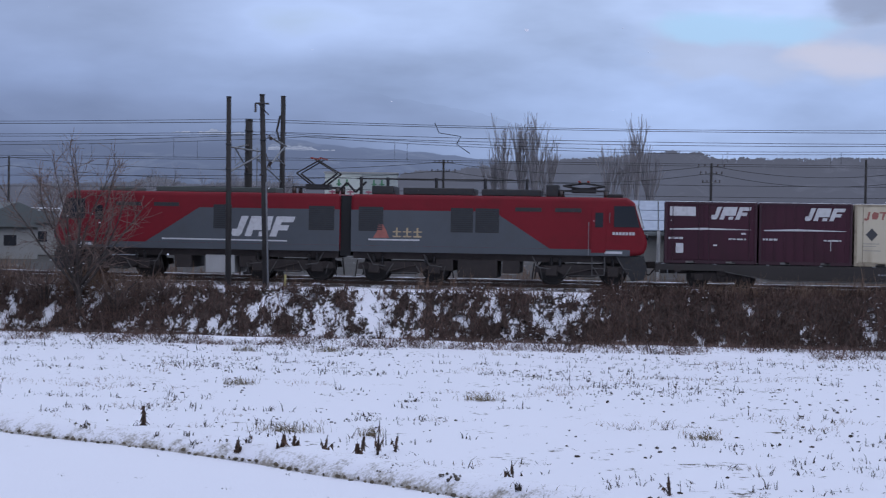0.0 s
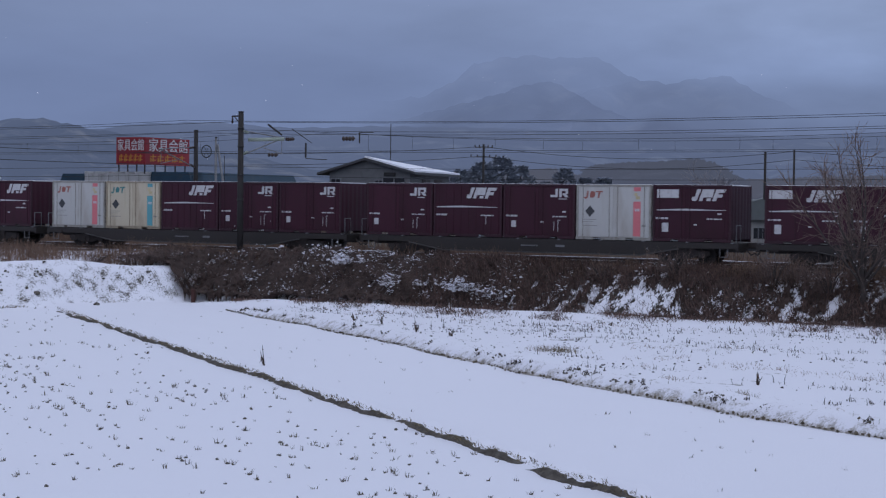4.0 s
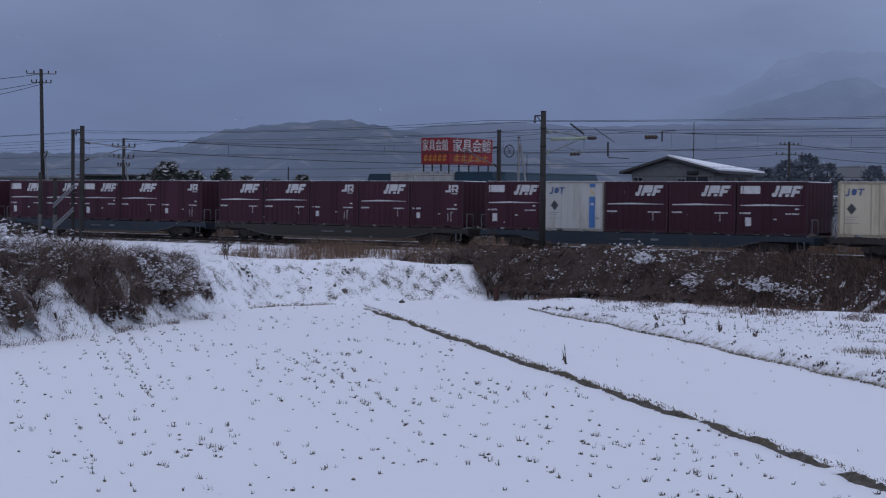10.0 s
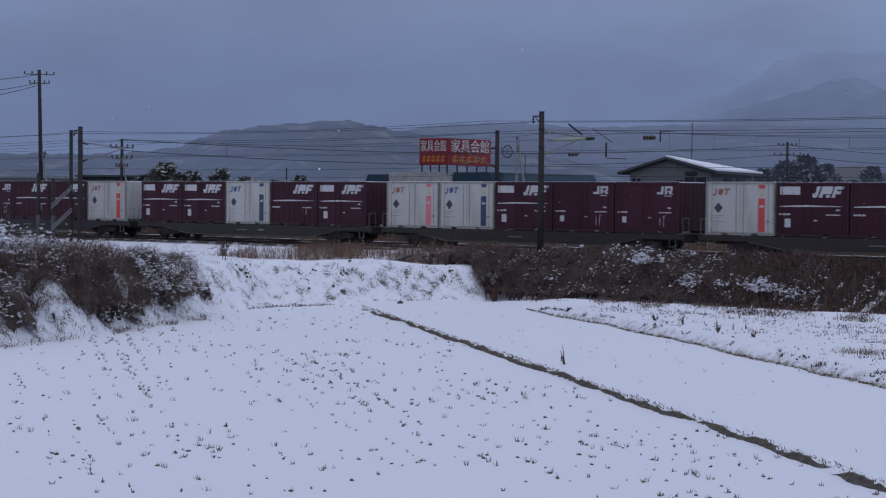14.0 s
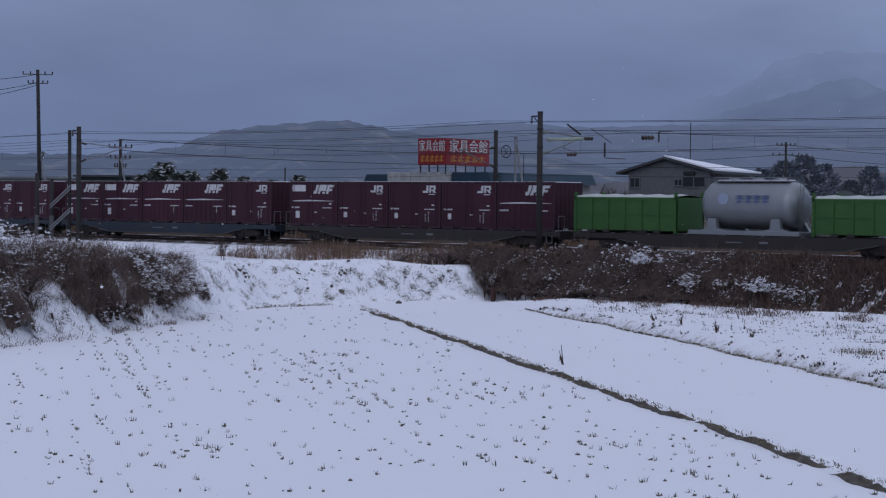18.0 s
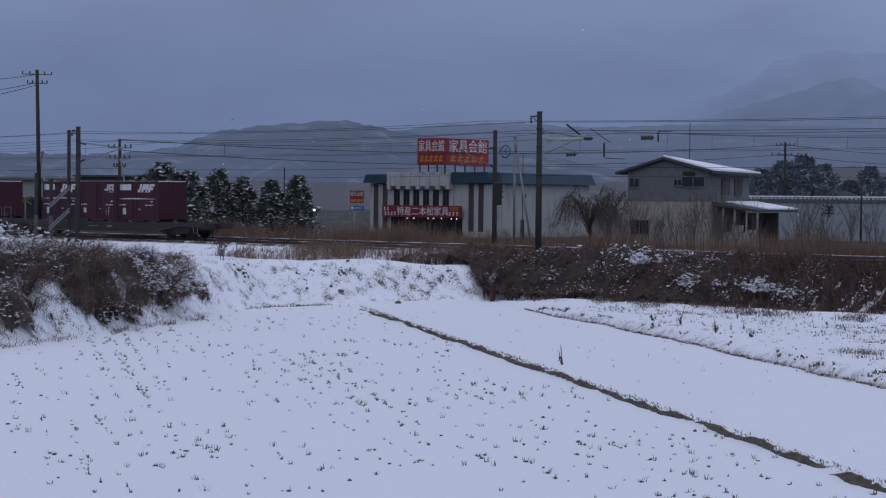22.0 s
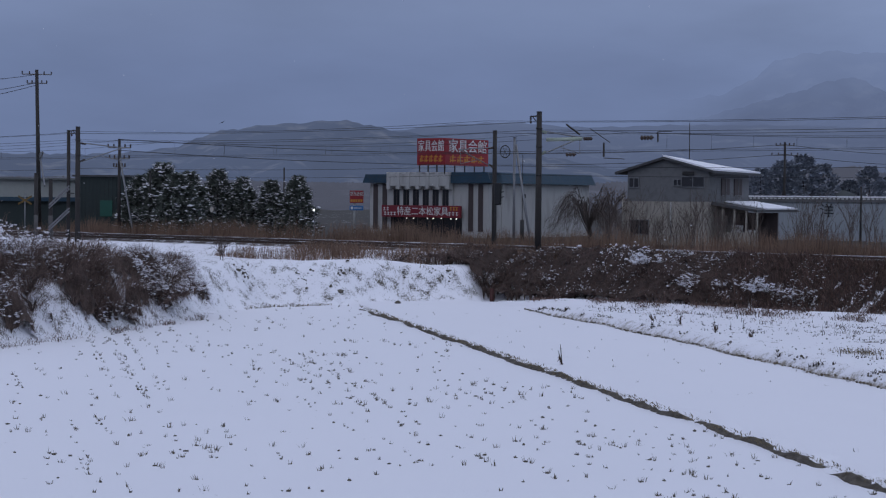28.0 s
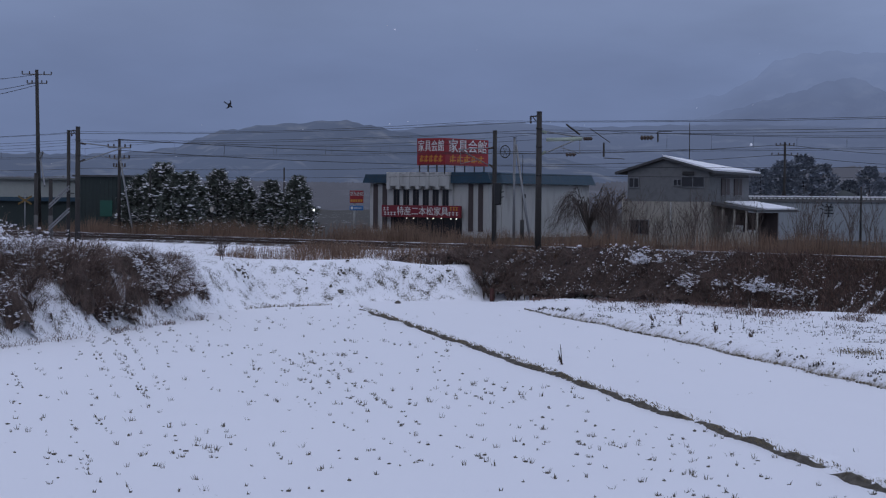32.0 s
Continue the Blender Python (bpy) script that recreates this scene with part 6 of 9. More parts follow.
def house():
    cx, cy = polar(31.6, 146)
    th = thing("house", "grey two-storey house over a stained pale ground floor", "house", m=pose(cx, cy, -1.0, 0, 0, 8))
    # local: near corner at origin, gable face along -x, side wall along +y
    W, D = 7.1, 8.2
    part("lower_wall", boxes((-W - 0.35, 0, 0, D, 0, 3.55)), M_WALLPALE, th, "stained pale ground-floor wall")
    up = part("upper_wall", prisms([[(-W, 3.55), (0.05, 3.55), (0.05, 6.0), (-3.75, 6.95), (-W, 5.95)]], -0.03, 2.0), M_WALLGREY, th, "grey clad upper wall")
    part("rear_wall", boxes((-W, 0.05, 2.0, D, 3.55, 5.85)), M_WALLGREY, th, "grey clad rear of the upper storey")
    yb = D + 0.9
    slabs = {"roof": ((-W - 0.95, 5.90, 5.90, 0.2, "dark metal roof slope"), (0.75, 6.0, 5.92, 0.2, "dark metal roof slope")), "roof_snow": ((0.70, 6.14, 6.06, 0.13, "snow on the roof slope"),)}
    for nm, rows in slabs.items():
        for ex, zf, zb, thick, lab in rows:
            up_ = 0.14 if nm == "roof_snow" else 0.0
            bm = bmesh.new()
            a = [(-3.75, -0.5, 7.14 + up_), (ex, -0.5, zf), (ex, yb, zb), (-3.75, yb, 6.62 + up_)]
            v = [bm.verts.new(p) for p in a] + [bm.verts.new((p[0], p[1], p[2] - thick)) for p in a]
            for q in ((0, 1, 2, 3), (7, 6, 5, 4), (0, 4, 5, 1), (1, 5, 6, 2), (2, 6, 7, 3), (3, 7, 4, 0)):
                bm.faces.new([v[k] for k in q])
            bmesh.ops.recalc_face_normals(bm, faces=bm.faces)
            part(nm, bm, M_SNOW if up_ else mat("dark_roofing", (0.06, 0.06, 0.065), 0.6, vary=0.2), th, lab)
    for x0, x1, z0, z1 in ((-6.9, -6.1, 4.7, 5.4), (-2.95, -2.35, 4.85, 5.3), (-2.25, -0.35, 4.75, 5.5), (-6.75, -5.2, 0.9, 2.0)):
        wn_ = part("window", boxes((x0, x1, -0.10, 0.0, z0, z1)), M_DARKWIN, th)
        part("window_frame", boxes((x0 - 0.07, x1 + 0.07, -0.13, -0.04, z0 - 0.08, z0), (x0 - 0.07, x1 + 0.07, -0.13, -0.04, z1, z1 + 0.06), ((x0 + x1) / 2 - 0.03, (x0 + x1) / 2 + 0.03, -0.13, -0.04, z0, z1), (x0 - 0.07, x0, -0.13, -0.04, z0, z1), (x1, x1 + 0.07, -0.13, -0.04, z0, z1)), M_STEEL, wn_)
    part("fan_unit", boxes((-2.2, -1.2, -0.2, 0, 5.65, 5.95), bevel=0.05), M_DARKSTEEL, th)
    for y0, y1 in ((2.4, 4.0), (5.0, 6.6)):
        wn_ = part("window", boxes((0.05, 0.13, y0, y1, 4.1, 5.45)), M_BROWNPANEL, th, "brown shuttered window")
        part("window_frame", boxes((0.1, 0.17, (y0 + y1) / 2 - 0.05, (y0 + y1) / 2 + 0.05, 4.1, 5.45), (0.1, 0.17, y0, y1, 4.05, 4.12)), M_WALLGREY, wn_)
    part("downpipe", tubes(((-3.2, -0.08, 0.2), (-3.2, -0.08, 3.5), 0.06), sides=8), M_STOREWALL, th)
    part("corner_pipe", tubes(((-W - 0.3, -0.2, 0.2), (-W - 0.3, -0.2, 4.1), 0.1), sides=8), M_WALLPALE, th)
    # lean-to at the side with posts
    part("annex_roof", prisms([[(0.0, 3.3), (3.9, 2.75), (3.9, 2.95), (0.0, 3.55)]], 0.6, D + 1.2), mat("dark_roofing", (0.06, 0.06, 0.065), 0.6), th, "low lean-to roof")
    bm = bmesh.new()
    a = [(0.2, 2.8, 3.55), (3.9, 2.8, 2.98), (3.9, D + 1.15, 2.98), (0.2, D + 1.15, 3.55)]
    v = [bm.verts.new(p) for p in a] + [bm.verts.new((p[0], p[1], p[2] + 0.1)) for p in a]
    for q in ((4, 5, 6, 7), (0, 1, 5, 4), (1, 2, 6, 5), (2, 3, 7, 6), (3, 0, 4, 7)):
        bm.faces.new([v[i] for i in q])
    part("roof_snow", bm, M_SNOW, th, "snow on the lean-to roof")
    for x in (0.9, 1.9, 2.9, 3.8):
        part("post", boxes((x - 0.07, x + 0.07, 0.8, 0.94, 0, 3.0)), M_WALLPALE, th)
    part("annex_wall", boxes((0.1, 3.8, 5.2, 5.4, 0, 2.7)), M_BROWNPANEL, th, "dark recessed wall under the lean-to")
    part("low_wall", boxes((0.6, 3.7, 0.9, 1.05, 0.0, 1.15)), M_WALLPALE, th)
    part("stored_box", boxes((1.4, 2.2, 1.4, 2.0, 1.1, 1.7), (2.5, 3.4, 1.6, 2.2, 0.9, 1.35), bevel=0.03), M_STOREWALL, th)


def warehouse():
    x0, y0 = polar(30.4, 172)
    th = thing("warehouse", "long pale-blue clad warehouse with a dotted eave line", "warehouse", m=pose(x0, y0, -1.0, 0, 0, 12))
    L, D, H = 46, 14, 4.05
    part("wall", boxes((0, L, 0, D, 0, H - 0.2)), M_SHED, th)
    for i in range(58):
        x = 0.4 + i * 0.79
        part("cladding_rib", boxes((x - 0.05, x + 0.05, -0.05, 0.0, 0.1, H - 0.3)), M_SHED, th)
        for e in (0.0, 0.395):
            part("eave_block", boxes((x + e - 0.10, x + e + 0.10, -0.28, -0.18, H - 0.17, H - 0.06)), M_SIGNWHITE, th)
    part("eave_beam", boxes((-0.3, L + 0.3, -0.18, 0.1, H - 0.42, H)), M_WALLGREY, th)
    part("roof", prisms([[(-0.3, H), (L + 0.3, H), (L + 0.3, H + 0.12), (-0.3, H + 0.12)]], -0.2, D), M_SNOW, th, "snow-covered low roof")
    ink = mat("dark_sign_paint", (0.02, 0.02, 0.025), 0.6, vary=0.1)
    text_mesh("sign_lettering", "\u6d0b", 1.35, 0.02, ink, th, pose(7.6, -0.09, 2.75, 90, 0, 0), "dark painted sign character")


def west_buildings():
    x0, y0 = polar(50.9, 150)
    th = thing("corrugated_shed", "dark green corrugated shed beside snowy trees", "shed", m=pose(x0, y0, -1.0, 0, 0, 36))
    m_ = mat("dark_green_cladding", (0.022, 0.032, 0.032), 0.7, vary=0.15, scale=0.6)
    part("wall", boxes((-1.2, 3.2, 0, 6, 0, 5.1)), m_, th)
    for i in range(14):
        x = -1.05 + i * 0.32
        part("cladding_rib", boxes((x - 0.05, x + 0.05, -0.05, 0, 0.05, 5.05)), m_, th)
    part("roof", boxes((-1.4, 3.4, -0.2, 6.2, 5.1, 5.25)), mat("dark_roofing", (0.06, 0.06, 0.065), 0.6), th)
    part("green_board", boxes((0.9, 1.9, -0.16, -0.06, 1.9, 3.2)), mat("green_board", (0.013, 0.075, 0.055), 0.6, vary=0.2), th, "bright green board")
    x0, y0 = polar(56.5, 165)
    th = thing("depot_building", "low pale building with a dark band below its wall", "building", m=pose(x0, y0, -1.0, 0, 0, 40))
    part("wall", boxes((-6, 16.5, 0, 10, 3.4, 4.9)), mat("pale_grey_wall", (0.27, 0.28, 0.27), 0.8, vary=0.1), th)
    part("dark_wall", boxes((-6, 16.5, 0.4, 10, 0, 3.4)), mat("dark_green_cladding", (0.022, 0.032, 0.032), 0.7), th, "dark lower wall")
    part("roof", boxes((-6.3, 16.8, -0.4, 10.3, 4.9, 5.05)), M_FARROOF, th)
    part("teal_band", boxes((-6, 16.5, 0.0, 0.4, 3.05, 3.4)), M_TEAL, th)
    x0, y0 = polar(52.85, 140)
    th = thing("crossing_sign", "yellow and black crossed level-crossing sign on a post", "crossing sign", m=pose(x0, y0, -0.9, 0, 0, 50))
    part("post", tubes(((0, 0, 0), (0, 0, 3.6), 0.05), sides=8), M_STEEL, th)
    ye = mat("warning_yellow", (0.13, 0.08, 0.024), 0.6, vary=0.4, scale=5)
    for s in (-1, 1):
        part("board", prisms([[(-0.5, 3.0 - s * 0.30), (-0.5, 3.16 - s * 0.30), (0.5, 3.16 + s * 0.30), (0.5, 3.0 + s * 0.30)]], -0.06 - 0.02 * s, -0.03 - 0.02 * s), ye, th)


def yard_fittings():
    x, y = polar(43.94, 130)
    th = thing("yard_lamp", "small lit lamp on a thin post", "lamp", m=pose(x, y, -1.0))
    part("post", tubes(((0, 0, 0), (0, 0, 2.70), 0.04), sides=6), M_STEEL, th)
    bm = bmesh.new()
    bmesh.ops.create_uvsphere(bm, u_segments=10, v_segments=6, radius=0.075)
    bmesh.ops.translate(bm, verts=bm.verts, vec=(0, -0.06, 2.70))
    part("bulb", bm, mat("lit_bulb", (0.9, 0.95, 1.0), 0.5, emit=2.5), th, "glowing white bulb")
    x, y = polar(47.13, 112)
    th = thing("round_marker", "small round pale marker disc on a post beside the railway", "marker", m=pose(x, y, -1.0))
    part("post", tubes(((0, 0, 0), (0, 0, 2.80), 0.025), sides=6), M_BARK, th)
    part("disc", tubes(((0, -0.06, 2.80), (0, -0.03, 2.80), 0.17), sides=16), M_WALLPALE, th)


M_FARROOF = mat("grey_roofing", (0.12, 0.13, 0.13), 0.7, vary=0.15)
store()
house()
warehouse()
west_buildings()
yard_fittings()


def far_houses():
    """Small houses of the far town and the yard seen between passing wagons."""
    rs = np.random.default_rng(61)
    wall_m = [mat("far_wall_a", (0.22, 0.21, 0.20), 0.85, vary=0.15), mat("far_wall_b", (0.16, 0.155, 0.15), 0.85, vary=0.15), mat("far_wall_c", (0.28, 0.27, 0.26), 0.85, vary=0.15)]
    for az, d, w, h, dz in ((43.95, 720, 8, 4.5, 0), (43.6, 820, 8, 5, 1.0), (43.3, 760, 7, 4.5, 0), (44.2, 860, 9, 5, 2.0), (43.1, 900, 9, 5, 3), (42.9, 800, 8, 5, 1), (43.8, 980, 9, 5, 4), (43.45, 1050, 9, 5, 6),
                            (19.9, 165, 9, 4.6, 0), (20.9, 150, 10, 4.2, 0), (14.0, 240, 11, 5, 0), (11.8, 260, 10, 5.5, 0), (-4.2, 170, 10, 4.5, 0), (-7.4, 180, 11, 4.8, 0), (2.0, 210, 10, 4.6, 0), (27.5, 240, 9, 5.2, 0), (26.4, 260, 10, 5.5, 0), (24.5, 210, 9, 4.4, 0)):
        x, y = polar(az, d)
        th = thing("house", "small distant house with a snow-covered roof", "house", "distant houses", m=pose(x, y, -1.0 + dz, 0, 0, az + rs.uniform(-30, 30)))
        part("wall", boxes((-w / 2, w / 2, -w * 0.35, w * 0.35, 0, h * 0.62)), wall_m[int(rs.integers(3))], th)
        part("roof", prisms([[(-w / 2 - 0.5, h * 0.6), (w / 2 + 0.5, h * 0.6), (0, h)]], -w * 0.4, w * 0.4), M_SNOW if rs.uniform() < 0.35 and not 19 < az < 21.5 else M_FARROOF, th)
        for i in (-1, 0, 1):
            part("window", boxes((i * w * 0.28 - 0.5, i * w * 0.28 + 0.5, -w * 0.35 - 0.04, -w * 0.35 + 0.02, h * 0.25, h * 0.45)), M_DARKWIN, th)
    # white hall with printed pink and green marks
    x, y = polar(8.76, 250)
    th = thing("white_hall", "pale hall with faded pink and green printed wall", "building", m=pose(x, y, -0.4, 0, 0, 8))
    part("wall", boxes((-5.0, 5.0, 0, 9, -0.9, 9.2)), mat("hall_wall", (0.62, 0.65, 0.60), 0.8, vary=0.1), th)
    # greyer panel laid over the front, standing in for the hall's second face
    part("grey_bay", boxes((0.0, 5.0, -0.03, 0.02, 0, 9.2)), mat("hall_grey", (0.42, 0.45, 0.44), 0.8, vary=0.1), th, "greyer panel in place of a second face")
    pk, gn = mat("faded_pink", (0.42, 0.16, 0.20), 0.7, vary=0.3), mat("faded_green", (0.10, 0.26, 0.14), 0.7, vary=0.3)
    for i in range(2):
        for j in range(3):
            xx = -4.4 + i * 5.0 + j * 1.25
            part("printed_mark", boxes((xx, xx + 0.9, -0.08, -0.03, 6.0, 6.3), (xx + 0.3, xx + 0.55, -0.08, -0.03, 5.6, 6.9), (xx, xx + 0.9, -0.08, -0.03, 6.6, 6.8)), pk, th)
        for j in range(2):
            xx = -3.4 + i * 4.8 + j * 1.1
            part("printed_mark", boxes((xx, xx + 0.7, -0.08, -0.03, 7.7, 7.85), (xx + 0.2, xx + 0.45, -0.08, -0.03, 7.5, 8.4)), gn, th)
    part("roof_edge", boxes((-5.15, 5.15, -0.15, 9.1, 9.2, 9.45)), M_STOREWALL, th)
    # house with solar panels
    x, y = polar(-0.6, 112)
    th = thing("house", "house with solar panels on its pitched roof", "house", m=pose(x, y, -1.0, 0, 0, 0))
    part("wall", boxes((-5, 5, 0, 7, 0, 3.2)), wall_m[0], th)
    bm = bmesh.new()
    ra = [[bm.verts.new((xx, yy, zz)) for yy, zz in ((-0.7, 3.0), (2.6, 5.05), (7.4, 3.0), (7.4, 2.85), (2.6, 4.9), (-0.7, 2.85))] for xx in (-5.2, 5.2)]
    for i in range(6):
        bm.faces.new((ra[0][i], ra[0][(i + 1) % 6], ra[1][(i + 1) % 6], ra[1][i]))
    bm.faces.new(ra[0])
    bm.faces.new(ra[1][::-1])
    bmesh.ops.recalc_face_normals(bm, faces=bm.faces)
    part("roof", bm, M_FARROOF, th)
    # pale blue base colour paints the sky's reflection on the panels
    pan = mat("sky_tinted_cells", (0.34, 0.38, 0.46), 0.2, vary=0.2)
    for i in range(8):
        for j in range(3):
            bm = bmesh.new()
            xx = -4.8 + i * 1.2
            y0_, z0_ = -0.6 + j * 1.0, 3.2 + j * 0.62
            v = [bm.verts.new(p) for p in ((xx, y0_, z0_), (xx + 1.14, y0_, z0_), (xx + 1.14, y0_ + 0.95, z0_ + 0.58), (xx, y0_ + 0.95, z0_ + 0.58), (xx, y0_ + 0.05, z0_ - 0.06), (xx + 1.14, y0_ + 0.05, z0_ - 0.06), (xx + 1.14, y0_ + 1.0, z0_ + 0.5), (xx, y0_ + 1.0, z0_ + 0.5))]
            for q in ((0, 1, 2, 3), (7, 6, 5, 4), (0, 4, 5, 1), (1, 5, 6, 2), (2, 6, 7, 3), (3, 7, 4, 0)):
                bm.faces.new([v[k] for k in q])
            part("solar_panel", bm, pan, th)
    for xx in (-4.8, -2.4, 0.0, 2.4, 4.8):
        part("post", boxes((xx - 0.1, xx + 0.1, -0.9, -0.7, 0, 3.2)), M_STOREWALL, th)


def weeping_tree(x, y, h, r, rs):
    """Limbs rise from a short trunk, arch over and trail fine twigs towards the ground."""
    th = thing("weeping_tree", "bare weeping tree with fine hanging twigs beside a house", "tree", m=pose(x, y, float(ground_z(x, y)) - 0.1))
    bt, bb = bmesh.new(), bmesh.new()
    rings_tube(bt, [Vector((0, 0, 0)), Vector((0.15, 0, h * 0.22)), Vector((-0.05, 0, h * 0.42))], [0.20, 0.15, 0.11], 8)
    for i in range(30):
        a = i * 2.4 + rs.uniform(-0.4, 0.4)
        f, reach, top = rs.uniform(0.2, 0.42), r * rs.uniform(0.5, 1.05), h * rs.uniform(0.62, 1.0)
        c, q = math.cos(a), math.sin(a)
        end = h * rs.uniform(0.10, 0.36)
        pts = []
        for u in (0.0, 0.12, 0.26, 0.42, 0.6, 0.8, 1.0):
            z = h * f + (top - h * f) * math.sin(min(u / 0.45, 1.0) * math.pi / 2) if u < 0.45 else top + (end - top) * ((u - 0.45) / 0.55) ** 1.6
            pts.append(Vector((c * reach * u ** 0.8 + rs.normal(0, 0.08), q * reach * u ** 0.8 + rs.normal(0, 0.08), z)))
        pts[0] = Vector((0, 0, h * f))
        rings_tube(bt, pts, [0.06, 0.045, 0.034, 0.026, 0.019, 0.013, 0.008], 4)
        for k in range(32):
            u = rs.uniform(1.5, 5.9)
            p = pts[int(u)].lerp(pts[int(u) + 1], u - int(u))
            w = Vector((c * rs.uniform(0.1, 0.7) + rs.normal(0, 0.25), q * rs.uniform(0.1, 0.7) + rs.normal(0, 0.25), 0))
            ln_ = rs.uniform(0.15, 0.45) * p.z
            rings_tube(bb, [p, p + w * 0.55 + Vector((0, 0, 0.10)), p + w - Vector((0, 0, ln_ * 0.4)), p + w * 1.15 - Vector((0, 0, ln_))], [0.010, 0.008, 0.007, 0.006], 3)
    part("trunk", bt, M_BARK, th, "short dark trunk and arching limbs")
    part("crown", bb, M_SAPLING, th, "fine hanging twigs")
    return th


def far_trees():
    rs = np.random.default_rng(71)
    for px_az, top, r, d in ((48.65, 5.2, 2.5, 136), (47.85, 4.6, 2.2, 135), (46.95, 5.0, 2.0, 137), (46.2, 4.4, 1.75, 136), (45.3, 4.2, 1.7, 135), (44.47, 4.6, 1.75, 134), (49.3, 4.3, 2.2, 138), (48.2, 4.2, 2.2, 133)):
        x, y = polar(px_az, d)
        conifer(x, y, top + 0.5, r * 1.12, rs, 0.75, 4200, group="row of snowy conifers", shape=0.62)
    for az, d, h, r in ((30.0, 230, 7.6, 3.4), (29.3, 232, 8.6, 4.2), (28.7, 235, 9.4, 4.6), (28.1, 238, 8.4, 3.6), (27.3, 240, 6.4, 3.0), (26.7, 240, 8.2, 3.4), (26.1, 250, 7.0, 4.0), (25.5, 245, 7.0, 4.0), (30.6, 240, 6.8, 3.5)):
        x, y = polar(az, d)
        conifer(x, y, h, r, rs, 0.02, 3200, group="snowy conifers behind a house", shape=0.5, needles=M_HAZENEEDLE)
    weeping_tree(*polar(35.3, 143), 5.0, 3.2, rs)
    x, y = polar(34.65, 141)
    bare_tree(x, y, 6.4, 5, rs, 4, 0.13, "bare crooked tree leaning at a house's corner", 0.75, trunk=0.28, rmin=0.016, bark=M_SAPLING)
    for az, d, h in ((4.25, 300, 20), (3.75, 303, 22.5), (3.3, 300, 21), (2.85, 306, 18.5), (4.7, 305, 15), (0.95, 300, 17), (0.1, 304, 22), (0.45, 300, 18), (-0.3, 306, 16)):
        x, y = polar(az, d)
        bare_tree(x, y, h * 1.62, 7, rs, 4, 0.26, "tall bare poplar far behind the tracks", 0.22, trunk=0.2, limbs=3, rmin=0.022, bark=M_HAZETWIG)
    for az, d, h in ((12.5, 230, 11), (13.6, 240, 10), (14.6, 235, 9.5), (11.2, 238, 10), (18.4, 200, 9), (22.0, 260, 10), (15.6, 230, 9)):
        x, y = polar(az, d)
        bare_tree(x, y, h * 1.25, 6, rs, 5, 0.2, "bare broad tree far behind the tracks", 0.6, trunk=0.25, bark=M_HAZETWIG)
    # brushwood in front of the house and warehouse
    for i in range(105):
        az, d = rs.uniform(26.3, 34.8), rs.uniform(104, 132)
        x, y = polar(az, d)
        bare_tree(x, y, rs.uniform(2.6, 5.6), 4, rs, 3, 0.026, "thin bare sapling behind the tracks", 0.45, trunk=0.30, limbs=2, rmin=0.008, bark=M_SAPLING)


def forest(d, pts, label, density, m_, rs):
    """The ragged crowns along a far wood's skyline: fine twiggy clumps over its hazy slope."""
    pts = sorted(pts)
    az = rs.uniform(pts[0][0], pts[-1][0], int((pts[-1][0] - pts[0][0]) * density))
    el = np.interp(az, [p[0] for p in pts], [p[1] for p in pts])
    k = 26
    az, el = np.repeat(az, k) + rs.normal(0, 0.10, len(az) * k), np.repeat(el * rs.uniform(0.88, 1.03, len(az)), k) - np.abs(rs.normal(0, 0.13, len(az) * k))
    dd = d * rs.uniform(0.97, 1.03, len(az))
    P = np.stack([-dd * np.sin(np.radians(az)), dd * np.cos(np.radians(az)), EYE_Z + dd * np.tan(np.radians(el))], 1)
    # m_ is the slope's own emissive haze colour, so the crowns glow too
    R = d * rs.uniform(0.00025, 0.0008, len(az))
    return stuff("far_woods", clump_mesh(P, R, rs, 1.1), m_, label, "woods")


far_houses()
far_trees()
RSF = np.random.default_rng(81)
WOODS = ((620, ((-9.5, 2.0), (-7.5, 2.04), (-6.3, 2.07), (-4.6, 2.02), (-3.1, 2.05), (-2.7, 1.95), (-1.8, 2.2), (-1.0, 2.23), (0.6, 2.05), (2.4, 1.94), (4.1, 1.82), (5.9, 1.55), (7.0, 1.5), (8.0, 1.2), (10, 1.0)), "haze-grey wooded ridge with bare trees", 60),
         (420, ((26.3, 0.8), (25.9, 1.18), (24.8, 1.29), (23.4, 1.36), (22.7, 1.42), (22.2, 1.34), (21.8, 1.12), (21.2, 0.8)), "clump of dark far woodland", 90),
         (520, ((21.6, 0.8), (19, 0.9), (16, 1.0), (15.2, 1.2), (14.2, 0.96), (12, 1.1), (9, 1.0), (8, 0.9)), "low line of far woodland", 50),
         (640, ((60, 0.6), (48, 0.5), (40, 0.45), (33, 0.6), (28.0, 1.05), (27.0, 1.1), (26, 0.8)), "low line of far woodland", 40))

# ---- hills and cloud-wrapped mountains on the horizon ----


